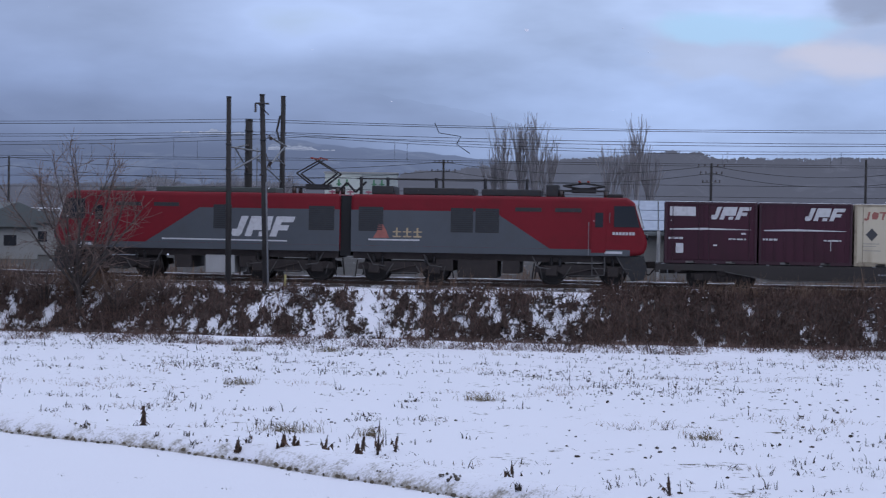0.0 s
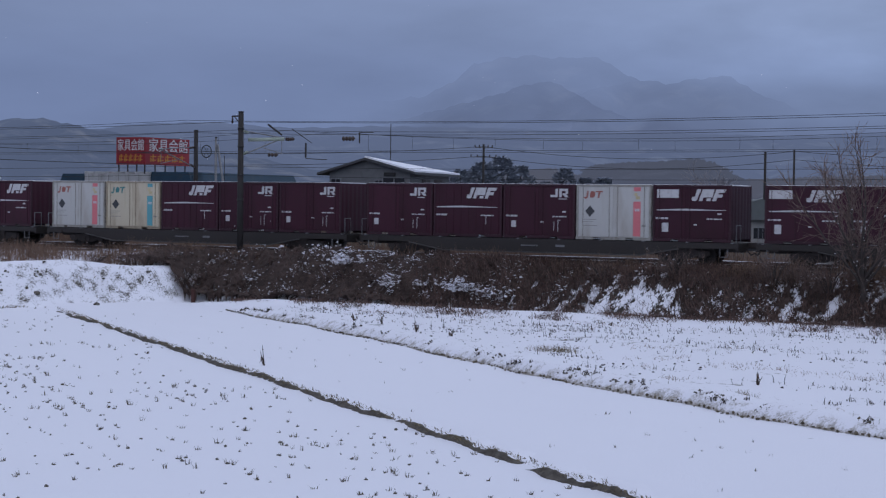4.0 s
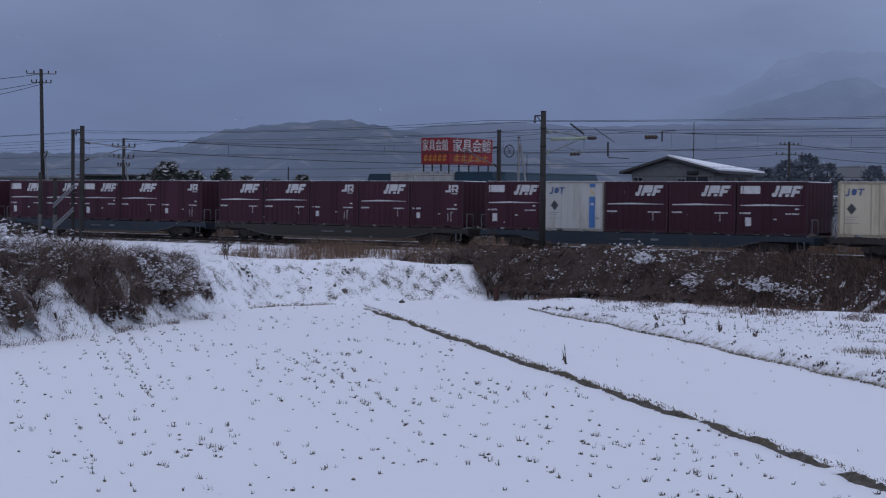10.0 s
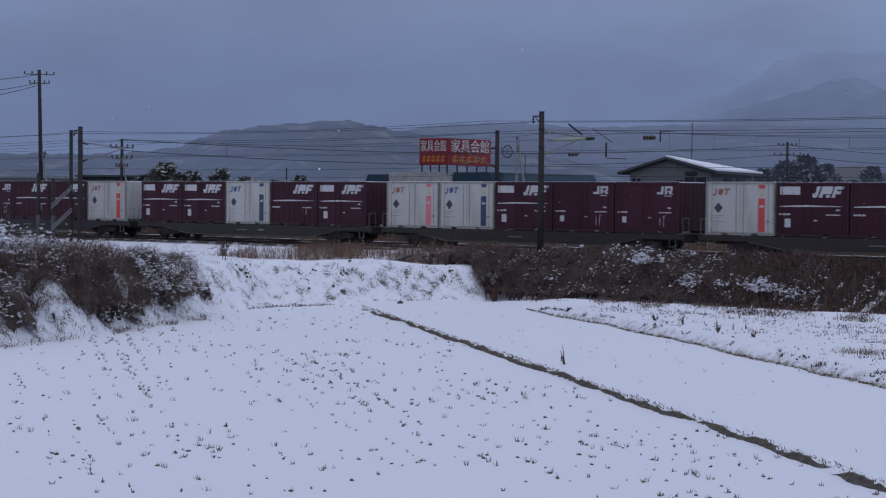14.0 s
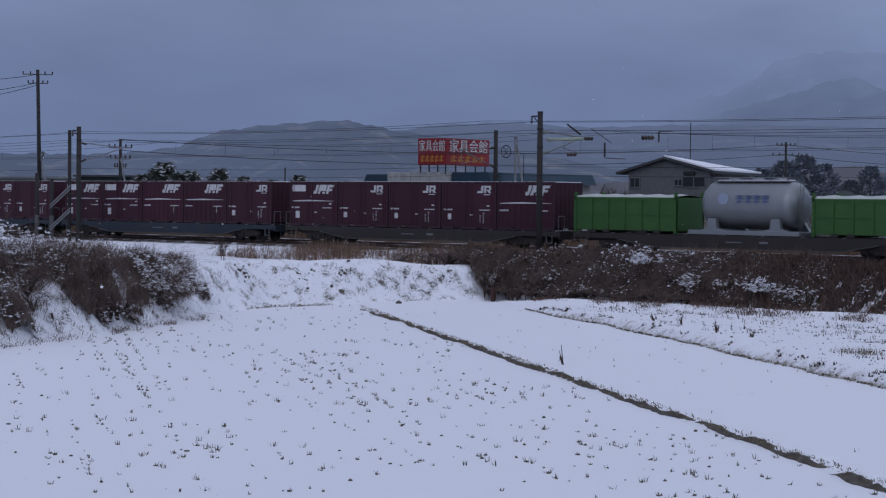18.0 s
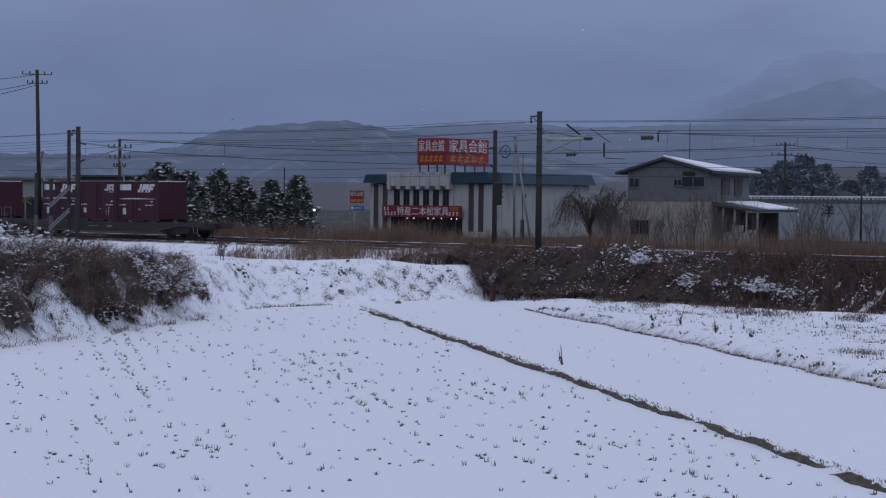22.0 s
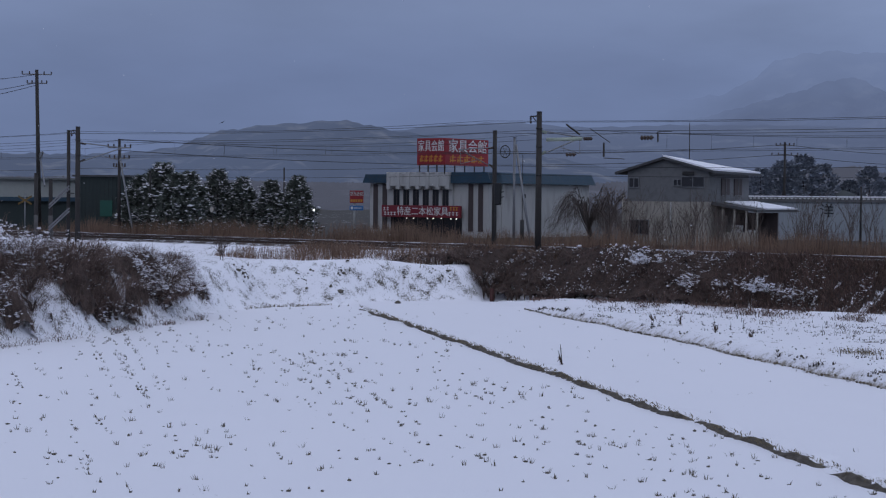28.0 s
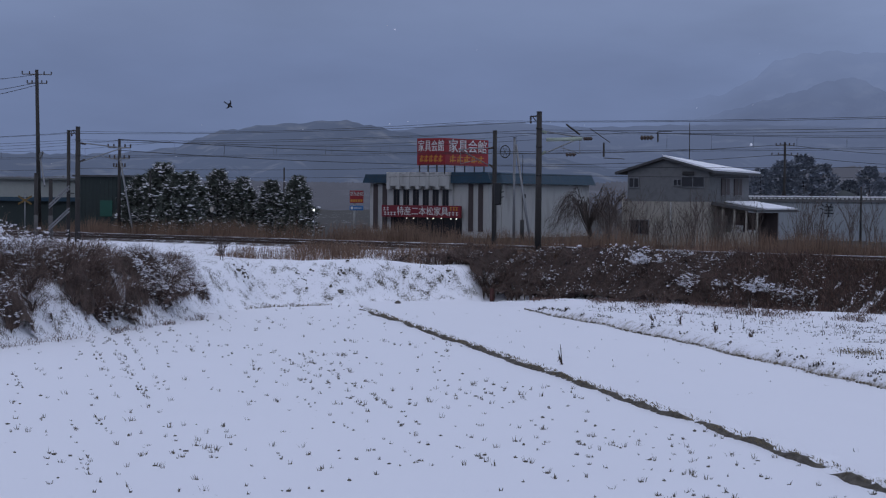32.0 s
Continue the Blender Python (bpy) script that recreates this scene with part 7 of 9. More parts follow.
def mountain(name, pts, d, base_el, c_low, c_high, fade, label, snow=0.3, rough=0.12, seed=0, sides=None):
    """A far ridge as a relief: its foot stands nearer than its crest; mist thins it towards the top."""
    rs = np.random.default_rng(seed)
    pts = sorted(pts)
    az0, az1 = pts[0][0], pts[-1][0]
    n, m_ = 150, 22
    V = []
    for j in range(m_ + 1):
        k = j / m_
        for i in range(n + 1):
            az = az0 + (az1 - az0) * i / n
            top = float(np.interp(az, [p[0] for p in pts], [p[1] for p in pts]))
            a = az * 2.1
            jag = rough * (math.sin(a * 3.1 + seed) * 0.5 + math.sin(a * 7.7 + 2 * seed) * 0.3 + math.sin(a * 17.3 + seed) * 0.2 + math.sin(a * 41 + seed) * 0.08)
            el = base_el + (top + jag - base_el) * k
            dd = d * (0.80 + 0.20 * k) * (1 + 0.03 * math.sin(a * 1.3 + k * 4) * (1 - k))
            x, y = polar(az, dd)
            V.append((x, y, EYE_Z + dd * math.tan(radians(el))))
    F = [(j * (n + 1) + i, j * (n + 1) + i + 1, (j + 1) * (n + 1) + i + 1, (j + 1) * (n + 1) + i) for j in range(m_) for i in range(n)]
    mm = bpy.data.materials.new(name + "_surface")
    mm.use_nodes = True
    nt, ln = mm.node_tree.nodes, mm.node_tree.links
    nt.clear()
    out = nt.new("ShaderNodeOutputMaterial")
    co = nt.new("ShaderNodeTexCoord")
    n1 = nt.new("ShaderNodeTexNoise")
    n1.inputs["Scale"].default_value, n1.inputs["Detail"].default_value = 46.0 / d, 9.0
    n1.inputs["Roughness"].default_value = 0.62
    mp = nt.new("ShaderNodeMapping")
    mp.inputs["Scale"].default_value = (1, 1, 1.3)
    ln.new(co.outputs["Object"], mp.inputs["Vector"])
    ln.new(mp.outputs["Vector"], n1.inputs["Vector"])
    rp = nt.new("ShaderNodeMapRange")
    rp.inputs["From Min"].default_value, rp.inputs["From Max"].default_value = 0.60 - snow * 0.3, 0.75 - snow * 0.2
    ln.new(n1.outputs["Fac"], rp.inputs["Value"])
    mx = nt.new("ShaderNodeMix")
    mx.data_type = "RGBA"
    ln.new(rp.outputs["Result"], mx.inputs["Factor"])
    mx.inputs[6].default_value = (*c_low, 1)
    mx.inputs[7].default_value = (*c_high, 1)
    # emission only: the ridge glows, its haze already in c_low and c_high
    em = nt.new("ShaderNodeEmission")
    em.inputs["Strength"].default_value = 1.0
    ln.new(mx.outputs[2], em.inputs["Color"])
    ad = em
    sp = nt.new("ShaderNodeSeparateXYZ")
    ln.new(co.outputs["Object"], sp.inputs[0])
    n2 = nt.new("ShaderNodeTexNoise")
    n2.inputs["Scale"].default_value, n2.inputs["Detail"].default_value = 9.0 / d, 4.0
    ln.new(co.outputs["Object"], n2.inputs["Vector"])
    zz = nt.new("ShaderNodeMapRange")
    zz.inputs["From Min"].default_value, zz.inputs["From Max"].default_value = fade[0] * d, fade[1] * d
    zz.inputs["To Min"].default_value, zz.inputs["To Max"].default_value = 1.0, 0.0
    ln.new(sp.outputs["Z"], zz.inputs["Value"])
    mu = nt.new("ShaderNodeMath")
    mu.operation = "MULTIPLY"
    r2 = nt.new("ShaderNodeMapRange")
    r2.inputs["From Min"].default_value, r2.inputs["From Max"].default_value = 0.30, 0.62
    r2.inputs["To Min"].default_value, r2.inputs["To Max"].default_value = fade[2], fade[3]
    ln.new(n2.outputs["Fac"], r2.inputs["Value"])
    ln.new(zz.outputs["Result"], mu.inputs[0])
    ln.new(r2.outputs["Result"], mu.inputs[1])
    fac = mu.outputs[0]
    for xa, xb in sides or ():                # cloud that closes over the flanks
        sd = nt.new("ShaderNodeMapRange")
        sd.interpolation_type = "SMOOTHSTEP"
        sd.inputs["From Min"].default_value, sd.inputs["From Max"].default_value = min(xa, xb), max(xa, xb)
        sd.inputs["To Min"].default_value, sd.inputs["To Max"].default_value = (0.0, 1.0) if xa < xb else (1.0, 0.0)
        ln.new(sp.outputs["X"], sd.inputs["Value"])
        m2 = nt.new("ShaderNodeMath")
        m2.operation = "MULTIPLY"
        ln.new(fac, m2.inputs[0])
        ln.new(sd.outputs["Result"], m2.inputs[1])
        fac = m2.outputs[0]
    tr = nt.new("ShaderNodeBsdfTransparent")
    ms = nt.new("ShaderNodeMixShader")
    ln.new(fac, ms.inputs["Fac"])
    ln.new(tr.outputs[0], ms.inputs[1])
    ln.new(ad.outputs[0], ms.inputs[2])
    ln.new(ms.outputs[0], out.inputs["Surface"])
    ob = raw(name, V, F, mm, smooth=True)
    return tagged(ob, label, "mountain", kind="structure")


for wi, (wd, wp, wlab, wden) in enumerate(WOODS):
    # greys of the woods as seen through haze, given off as light
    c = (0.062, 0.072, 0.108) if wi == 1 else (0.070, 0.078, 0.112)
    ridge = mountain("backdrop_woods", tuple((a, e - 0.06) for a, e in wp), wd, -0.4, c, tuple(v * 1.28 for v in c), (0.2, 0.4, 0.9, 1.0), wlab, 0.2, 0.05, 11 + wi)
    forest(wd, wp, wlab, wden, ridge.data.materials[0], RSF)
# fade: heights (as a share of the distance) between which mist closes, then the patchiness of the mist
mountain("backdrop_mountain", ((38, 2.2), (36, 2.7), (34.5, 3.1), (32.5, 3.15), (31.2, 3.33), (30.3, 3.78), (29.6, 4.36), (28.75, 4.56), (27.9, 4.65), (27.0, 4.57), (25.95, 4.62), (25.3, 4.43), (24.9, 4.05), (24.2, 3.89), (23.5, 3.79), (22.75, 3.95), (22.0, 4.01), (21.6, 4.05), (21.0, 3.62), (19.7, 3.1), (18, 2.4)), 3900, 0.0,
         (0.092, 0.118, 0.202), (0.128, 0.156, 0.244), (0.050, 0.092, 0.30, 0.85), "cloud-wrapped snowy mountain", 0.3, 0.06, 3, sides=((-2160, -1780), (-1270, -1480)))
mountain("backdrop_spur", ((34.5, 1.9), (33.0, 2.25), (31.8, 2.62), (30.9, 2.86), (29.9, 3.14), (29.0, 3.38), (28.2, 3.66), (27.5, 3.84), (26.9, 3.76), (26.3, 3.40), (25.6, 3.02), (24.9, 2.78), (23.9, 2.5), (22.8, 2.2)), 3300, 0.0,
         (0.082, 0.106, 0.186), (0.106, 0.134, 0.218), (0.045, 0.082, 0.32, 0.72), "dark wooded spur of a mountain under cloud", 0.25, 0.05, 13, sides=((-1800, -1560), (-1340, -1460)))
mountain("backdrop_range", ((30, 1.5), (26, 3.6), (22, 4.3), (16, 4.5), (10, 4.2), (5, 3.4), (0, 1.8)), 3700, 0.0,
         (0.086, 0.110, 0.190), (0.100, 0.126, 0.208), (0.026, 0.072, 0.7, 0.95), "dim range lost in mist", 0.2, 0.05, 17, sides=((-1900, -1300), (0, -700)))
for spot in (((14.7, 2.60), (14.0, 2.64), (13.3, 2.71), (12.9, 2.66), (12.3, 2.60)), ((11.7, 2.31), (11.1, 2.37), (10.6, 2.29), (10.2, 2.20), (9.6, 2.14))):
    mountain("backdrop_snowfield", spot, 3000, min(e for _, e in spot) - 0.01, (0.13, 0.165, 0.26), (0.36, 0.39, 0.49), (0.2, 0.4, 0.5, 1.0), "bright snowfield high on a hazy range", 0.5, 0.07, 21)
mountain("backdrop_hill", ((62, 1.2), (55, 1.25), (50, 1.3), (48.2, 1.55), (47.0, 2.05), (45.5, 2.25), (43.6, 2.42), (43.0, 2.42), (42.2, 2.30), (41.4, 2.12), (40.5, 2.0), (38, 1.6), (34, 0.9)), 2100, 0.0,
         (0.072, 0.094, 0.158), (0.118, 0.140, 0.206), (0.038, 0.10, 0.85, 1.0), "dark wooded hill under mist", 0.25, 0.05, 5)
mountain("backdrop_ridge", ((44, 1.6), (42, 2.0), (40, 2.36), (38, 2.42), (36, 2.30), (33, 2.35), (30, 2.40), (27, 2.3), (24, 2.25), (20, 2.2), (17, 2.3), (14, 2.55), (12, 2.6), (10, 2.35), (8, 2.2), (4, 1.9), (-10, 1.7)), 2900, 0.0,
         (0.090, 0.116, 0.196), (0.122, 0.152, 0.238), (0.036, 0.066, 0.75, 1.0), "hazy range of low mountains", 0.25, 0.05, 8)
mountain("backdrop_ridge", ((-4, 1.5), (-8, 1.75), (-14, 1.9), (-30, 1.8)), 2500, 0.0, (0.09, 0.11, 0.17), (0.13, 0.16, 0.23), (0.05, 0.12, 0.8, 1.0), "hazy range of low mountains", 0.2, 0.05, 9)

# ---- the train ----
X0 = [(0.0, 1.03), (1.0, -21.55), (2.0, -44.15), (3.0, -66.65), (4.0, -89.05), (6.5, -144.78), (8.0, -178.35), (9.0, -200.45),
      (10.0, -222.85), (11.0, -245.13), (12.0, -267.4), (13.0, -289.65), (14.0, -311.3), (15.0, -333.6), (18.0, -400.23),
      (20.0, -444.15), (22.0, -487.9), (25.0, -553.5), (32.0, -706.0)]
PITCH, SLOT, FACE_Y, DECK_Z = 20.4, 3.79, 74.5, 1.0
LOGO_A = [[(0.0, 0.05), (0.03, 0.0), (0.16, 0.0), (0.21, 0.05), (0.36, 0.42), (0.21, 0.42), (0.12, 0.15), (0.02, 0.15)],
          [(0.27, 0.0), (0.41, 0.0), (0.455, 0.13), (0.80, 0.13), (0.87, 0.42), (0.42, 0.42)], [(0.56, 0.0), (0.72, 0.0), (0.735, 0.10), (0.58, 0.10)],
          [(0.79, 0.0), (0.93, 0.0), (0.975, 0.13), (1.16, 0.13), (1.20, 0.24), (1.02, 0.24), (1.04, 0.30), (1.28, 0.30), (1.33, 0.42), (0.94, 0.42)]]


def shifted(shapes, x, z, s):
    return [[(x + px * s, z + pz * s) for px, pz in q] for q in shapes]


def container_body(root, paint, frame_paint, doors, ribs):
    """Shell of a twelve-foot box: 3.715 x 2.45 x 2.5 m, near face towards -y."""
    L, W, H = 1.8575, 1.225, 2.5
    bm = boxes((-L + 0.02, L - 0.02, -W + 0.035, W - 0.035, 0.12, H - 0.03))
    part("body", bm, paint, root)
    for sx in (-1, 1):
        for sy in (-1, 1):
            part("corner_post", boxes((sx * L - (0.1 if sx > 0 else 0), sx * L + (0 if sx > 0 else 0.1), sy * W - (0.1 if sy > 0 else 0), sy * W + (0 if sy > 0 else 0.1), 0.0, H), bevel=0.012), frame_paint, root)
    for sy in (-1, 1):
        y0, y1 = (sy * W - 0.07, sy * W) if sy > 0 else (sy * W, sy * W + 0.07)
        part("top_rail", boxes((-L + 0.1, L - 0.1, y0, y1, H - 0.09, H)), frame_paint, root)
        bm = boxes((-L + 0.1, -1.0, y0, y1, 0.0, 0.13), (-0.62, 0.62, y0, y1, 0.0, 0.13), (1.0, L - 0.1, y0, y1, 0.0, 0.13), (-1.0, -0.62, y0, y1, 0.1, 0.13), (0.62, 1.0, y0, y1, 0.1, 0.13))
        part("bottom_rail", bm, frame_paint, root)
    for sx in (-1, 1):
        # corrugated end sheet
        bm = bmesh.new()
        cols = []
        for k in range(25):
            y = -1.12 + k * 2.24 / 24
            d = (0.0, 0.022, 0.022, 0.0)[k % 4]
            cols.append([bm.verts.new((sx * (L - 0.016 + d * 0.6), y, z)) for z in (0.15, H - 0.1)])
        for a, b in zip(cols, cols[1:]):
            bm.faces.new((a[0], b[0], b[1], a[1]))
        bmesh.ops.recalc_face_normals(bm, faces=bm.faces)
        part("end_panel", bm, paint, root)
    part("roof_snow", boxes((-L + 0.05, L - 0.05, -W + 0.06, W - 0.05, H - 0.03, H + 0.012), bevel=0.01), M_SNOW, root, "thin film of snow on the roof")
    yf = -W + 0.035
    if doors:
        for a, b in ((-1.7, -0.02), (0.02, 1.7)) if doors == 2 else ((-1.72, -0.30), (-0.26, 1.72)):
            d = part("door", boxes((a, b, yf - 0.018, yf + 0.01, 0.16, H - 0.12), bevel=0.006), paint, root)
            for x in (a + 0.18, b - 0.18):
                part("locking_bar", tubes(((x, yf - 0.033, 0.14), (x, yf - 0.033, H - 0.1), 0.016), sides=5), frame_paint, d)
    else:
        bm = bmesh.new()
        for k in range(ribs):
            x = -1.62 + k * 3.24 / (ribs - 1)
            box(bm, x - 0.055, x + 0.055, yf - 0.018, yf + 0.005, 0.15, H - 0.11)
        part("side_rib", bm, paint, root)
    return yf - 0.022


def marks(root, name, specs, y, material, label=""):
    part(name, prisms([[(a, c), (b, c), (b, d), (a, d)] for a, b, c, d in specs], y - 0.006, y + 0.004), material, root, label)


def maroon(kind):
    c = {"S": "maroon freight container, white plate and slanted emblem", "J": "maroon freight container, white slanted emblem and stripe",
         "R": "plain maroon freight container with a small white emblem", "r": "dark maroon freight container with a small slanted emblem"}[kind]
    root = thing("freight_container", c + ", on flat wagon", "container", "containers on the train")
    y = container_body(root, M_MAROON, M_MAROONDK, {"S": 3, "R": 2}.get(kind, 0), 9)
    if kind in "SJ":
        ex = 0.0 if kind == "S" else -0.04
        part("emblem", prisms(shifted(LOGO_A, ex, 1.80, 1.22), y - 0.006, y + 0.004), M_WHITE, root, "white slanted company emblem")
        part("stripe", prisms([[(-1.66, 1.36), (1.62, 1.385), (1.62, 1.40), (-0.3, 1.455), (-1.66, 1.405)]], y - 0.006, y + 0.004), M_WHITE, root, "tapering white stripe")
    if kind == "S":
        marks(root, "plate", [(-1.66, -0.62, 1.93, 2.30)], y, M_WHITE, "white notice plate")
        marks(root, "label_plate", [(-1.40, -1.10, 0.42, 0.82)], y, M_WHITE)
    if kind in "Rr":
        if kind == "R":
            sh = [[(0.9, 2.05), (1.14, 2.05), (1.16, 2.31), (1.07, 2.31), (1.06, 2.12), (0.9, 2.12)], [(1.20, 2.05), (1.28, 2.05), (1.28, 2.31), (1.20, 2.31)],
                  [(1.28, 2.24), (1.50, 2.24), (1.52, 2.31), (1.28, 2.31)], [(1.42, 2.16), (1.52, 2.16), (1.52, 2.24), (1.42, 2.24)], [(1.30, 2.13), (1.46, 2.13), (1.46, 2.17), (1.30, 2.17)], [(1.40, 2.05), (1.54, 2.05), (1.44, 2.13), (1.34, 2.13)]]
            sh = [[(0.60 + (px - 0.9) * 1.5, 1.90 + (pz - 2.05) * 1.5) for px, pz in q] for q in sh]
            part("emblem", prisms(sh, y - 0.006, y + 0.004), M_WHITE, root, "small white emblem")
            marks(root, "caption", [(1.02, 1.44, 1.80, 1.84)], y, M_WHITE)
        else:
            part("emblem", prisms(shifted(LOGO_A, 1.0, 2.05, 0.5), y - 0.006, y + 0.004), M_WHITE, root, "small white slanted emblem")
        marks(root, "label_plate", [(-1.42, -1.18, 0.50, 0.80)], y, M_WHITE)
        marks(root, "weight_marking", [(0.78, 0.80, 0.35, 0.78), (0.99, 1.015, 0.33, 0.86), (0.99, 1.10, 0.83, 0.86)], y, M_WHITE)
    marks(root, "serial_marking", [(-1.70, -1.62, 0.98, 1.06), (-1.58, -1.50, 0.98, 1.06), (-1.46, -1.30, 0.98, 1.06), (-1.27, -1.12, 0.98, 1.06)], y, M_WHITE)
    marks(root, "number_marking", [(0.72, 0.84, 0.98, 1.04), (0.88, 1.0, 0.98, 1.04), (1.05, 1.30, 0.98, 1.04), (1.34, 1.42, 0.98, 1.04)], y, M_WHITE)
    if kind == "J":
        marks(root, "weight_marking", [(0.99, 1.015, 0.58, 1.02), (0.94, 1.06, 0.985, 1.02)], y, M_WHITE)
    if kind in "SR":
        marks(root, "notice", [(0.10, 0.26, 0.72, 0.78)], y, M_WHITE)
        marks(root, "notice", [(1.22, 1.40, 1.20, 1.27)], y, M_WHITE)
    return root


def stripe_mat(name, c):
    return mat(name, c, 0.55, vary=0.12, scale=2, dirt=tuple(v * 0.7 + 0.06 for v in c), dirt_amount=0.4)


def pale(paint, stripe, text, cname, doors=2):
    root = thing("freight_container", f"{'cream' if paint is M_CREAM else 'white'} freight container with a {cname} stripe, on flat wagon", "container", "containers on the train")
    y = container_body(root, paint, M_CREAMEDGE if paint is M_CREAM else M_WHITEEDGE, doors, 9)
    ink = mat("dark_ink", (0.05, 0.05, 0.055), 0.6, vary=0.2)
    s = 0.9
    tx = -1.50
    sh = [[(tx, 1.88), (tx + 0.10, 1.84), (tx + 0.20, 1.88), (tx + 0.26, 2.20), (tx + 0.18, 2.20), (tx + 0.13, 1.92), (tx + 0.04, 1.94)],
          [(tx + 0.33, 1.90), (tx + 0.52, 1.90), (tx + 0.58, 2.02), (tx + 0.58, 2.16), (tx + 0.40, 2.20), (tx + 0.32, 2.08)], [(tx + 0.70, 1.88), (tx + 0.78, 1.88), (tx + 0.84, 2.14), (tx + 0.96, 2.14), (tx + 0.97, 2.20), (tx + 0.62, 2.20), (tx + 0.62, 2.14), (tx + 0.75, 2.14)]]
    part("emblem", prisms(sh, y - 0.006, y + 0.004), text, root, "slanted company emblem")
    part("diamond", prisms([[(-1.17, 1.02), (-0.93, 1.28), (-1.17, 1.54), (-1.41, 1.28)]], y - 0.006, y + 0.004), ink, root, "black diamond label")
    marks(root, "stripe", [(0.98, 1.34, 0.18, 1.74)], y, stripe, f"{cname} vertical stripe")
    marks(root, "stripe_cap", [(1.0, 1.34, 2.20, 2.38)], y, stripe)
    marks(root, "picture", [(1.02, 1.18, 1.98, 2.12), (1.10, 1.30, 1.84, 1.98)], y, mat("pale_print", (0.5, 0.42, 0.25), 0.6, vary=0.3))
    marks(root, "caption", [(1.06, 1.12, 1.30, 1.42), (1.14, 1.20, 1.30, 1.42), (1.22, 1.28, 1.30, 1.42)], y - 0.004, M_WHITE)
    for sp in ((-1.52, -0.86, 0.90, 0.925), (-1.52, -1.0, 0.80, 0.82), (-1.52, -0.80, 0.62, 0.645), (1.40, 1.60, 0.62, 0.70)):
        marks(root, "small_print", [sp], y, mat("grey_ink", (0.25, 0.24, 0.23), 0.7, vary=0.2))
    return root


TXT_RED, TXT_BLUE, TXT_TEAL = stripe_mat("red_ink", (0.30, 0.10, 0.08)), stripe_mat("blue_ink", (0.05, 0.09, 0.20)), stripe_mat("teal_ink", (0.05, 0.18, 0.18))
S_PINK, S_RED, S_TEAL = stripe_mat("pink_stripe", (0.62, 0.17, 0.19)), stripe_mat("red_stripe", (0.55, 0.07, 0.06)), stripe_mat("teal_stripe", (0.10, 0.32, 0.36))
S_BLUE, S_NAVY, S_SKY = stripe_mat("blue_stripe", (0.05, 0.15, 0.36)), stripe_mat("navy_stripe", (0.035, 0.055, 0.10)), stripe_mat("sky_stripe", (0.07, 0.35, 0.46))
# five slots a wagon: S, J, R, r maroon kinds; the rest pale boxes
LOADS = ["SJpSS", "PTJRR", "RJRPS", "SRbSJ", "RSKJR", "SnSSR", "SJSJR", "JJRJR", "SBJJS", "GJrSJ",
         "SRJJD", "SSNJS", "PNSRR", "DSJRJ", "PBrRR", "SSJJR", "SRRRJ", "t", "JSRSS", ".SRS."]
BLUE_WAGONS = (5, 7, 9, 15, 16)


def build_masters():
    k = {c: maroon(c) for c in "SJRr"}
    k["p"] = pale(M_CREAM, S_PINK, TXT_RED, "pink")
    k["P"] = pale(M_WHITEBOX, S_PINK, TXT_RED, "pink")
    k["D"] = pale(M_WHITEBOX, S_RED, TXT_RED, "red")
    k["T"] = pale(M_CREAM, S_TEAL, TXT_TEAL, "teal")
    k["K"] = pale(M_WHITEBOX, S_SKY, TXT_TEAL, "sky-blue")
    k["b"] = pale(M_CREAM, S_BLUE, TXT_BLUE, "blue", 0)
    k["n"] = pale(M_CREAM, S_NAVY, TXT_BLUE, "navy", 0)
    k["B"] = pale(M_WHITEBOX, S_BLUE, TXT_BLUE, "blue", 0)
    k["N"] = pale(M_WHITEBOX, S_NAVY, TXT_BLUE, "navy")
    k["G"] = pale(M_CREAM, S_NAVY, TXT_BLUE, "faded grey")
    return k


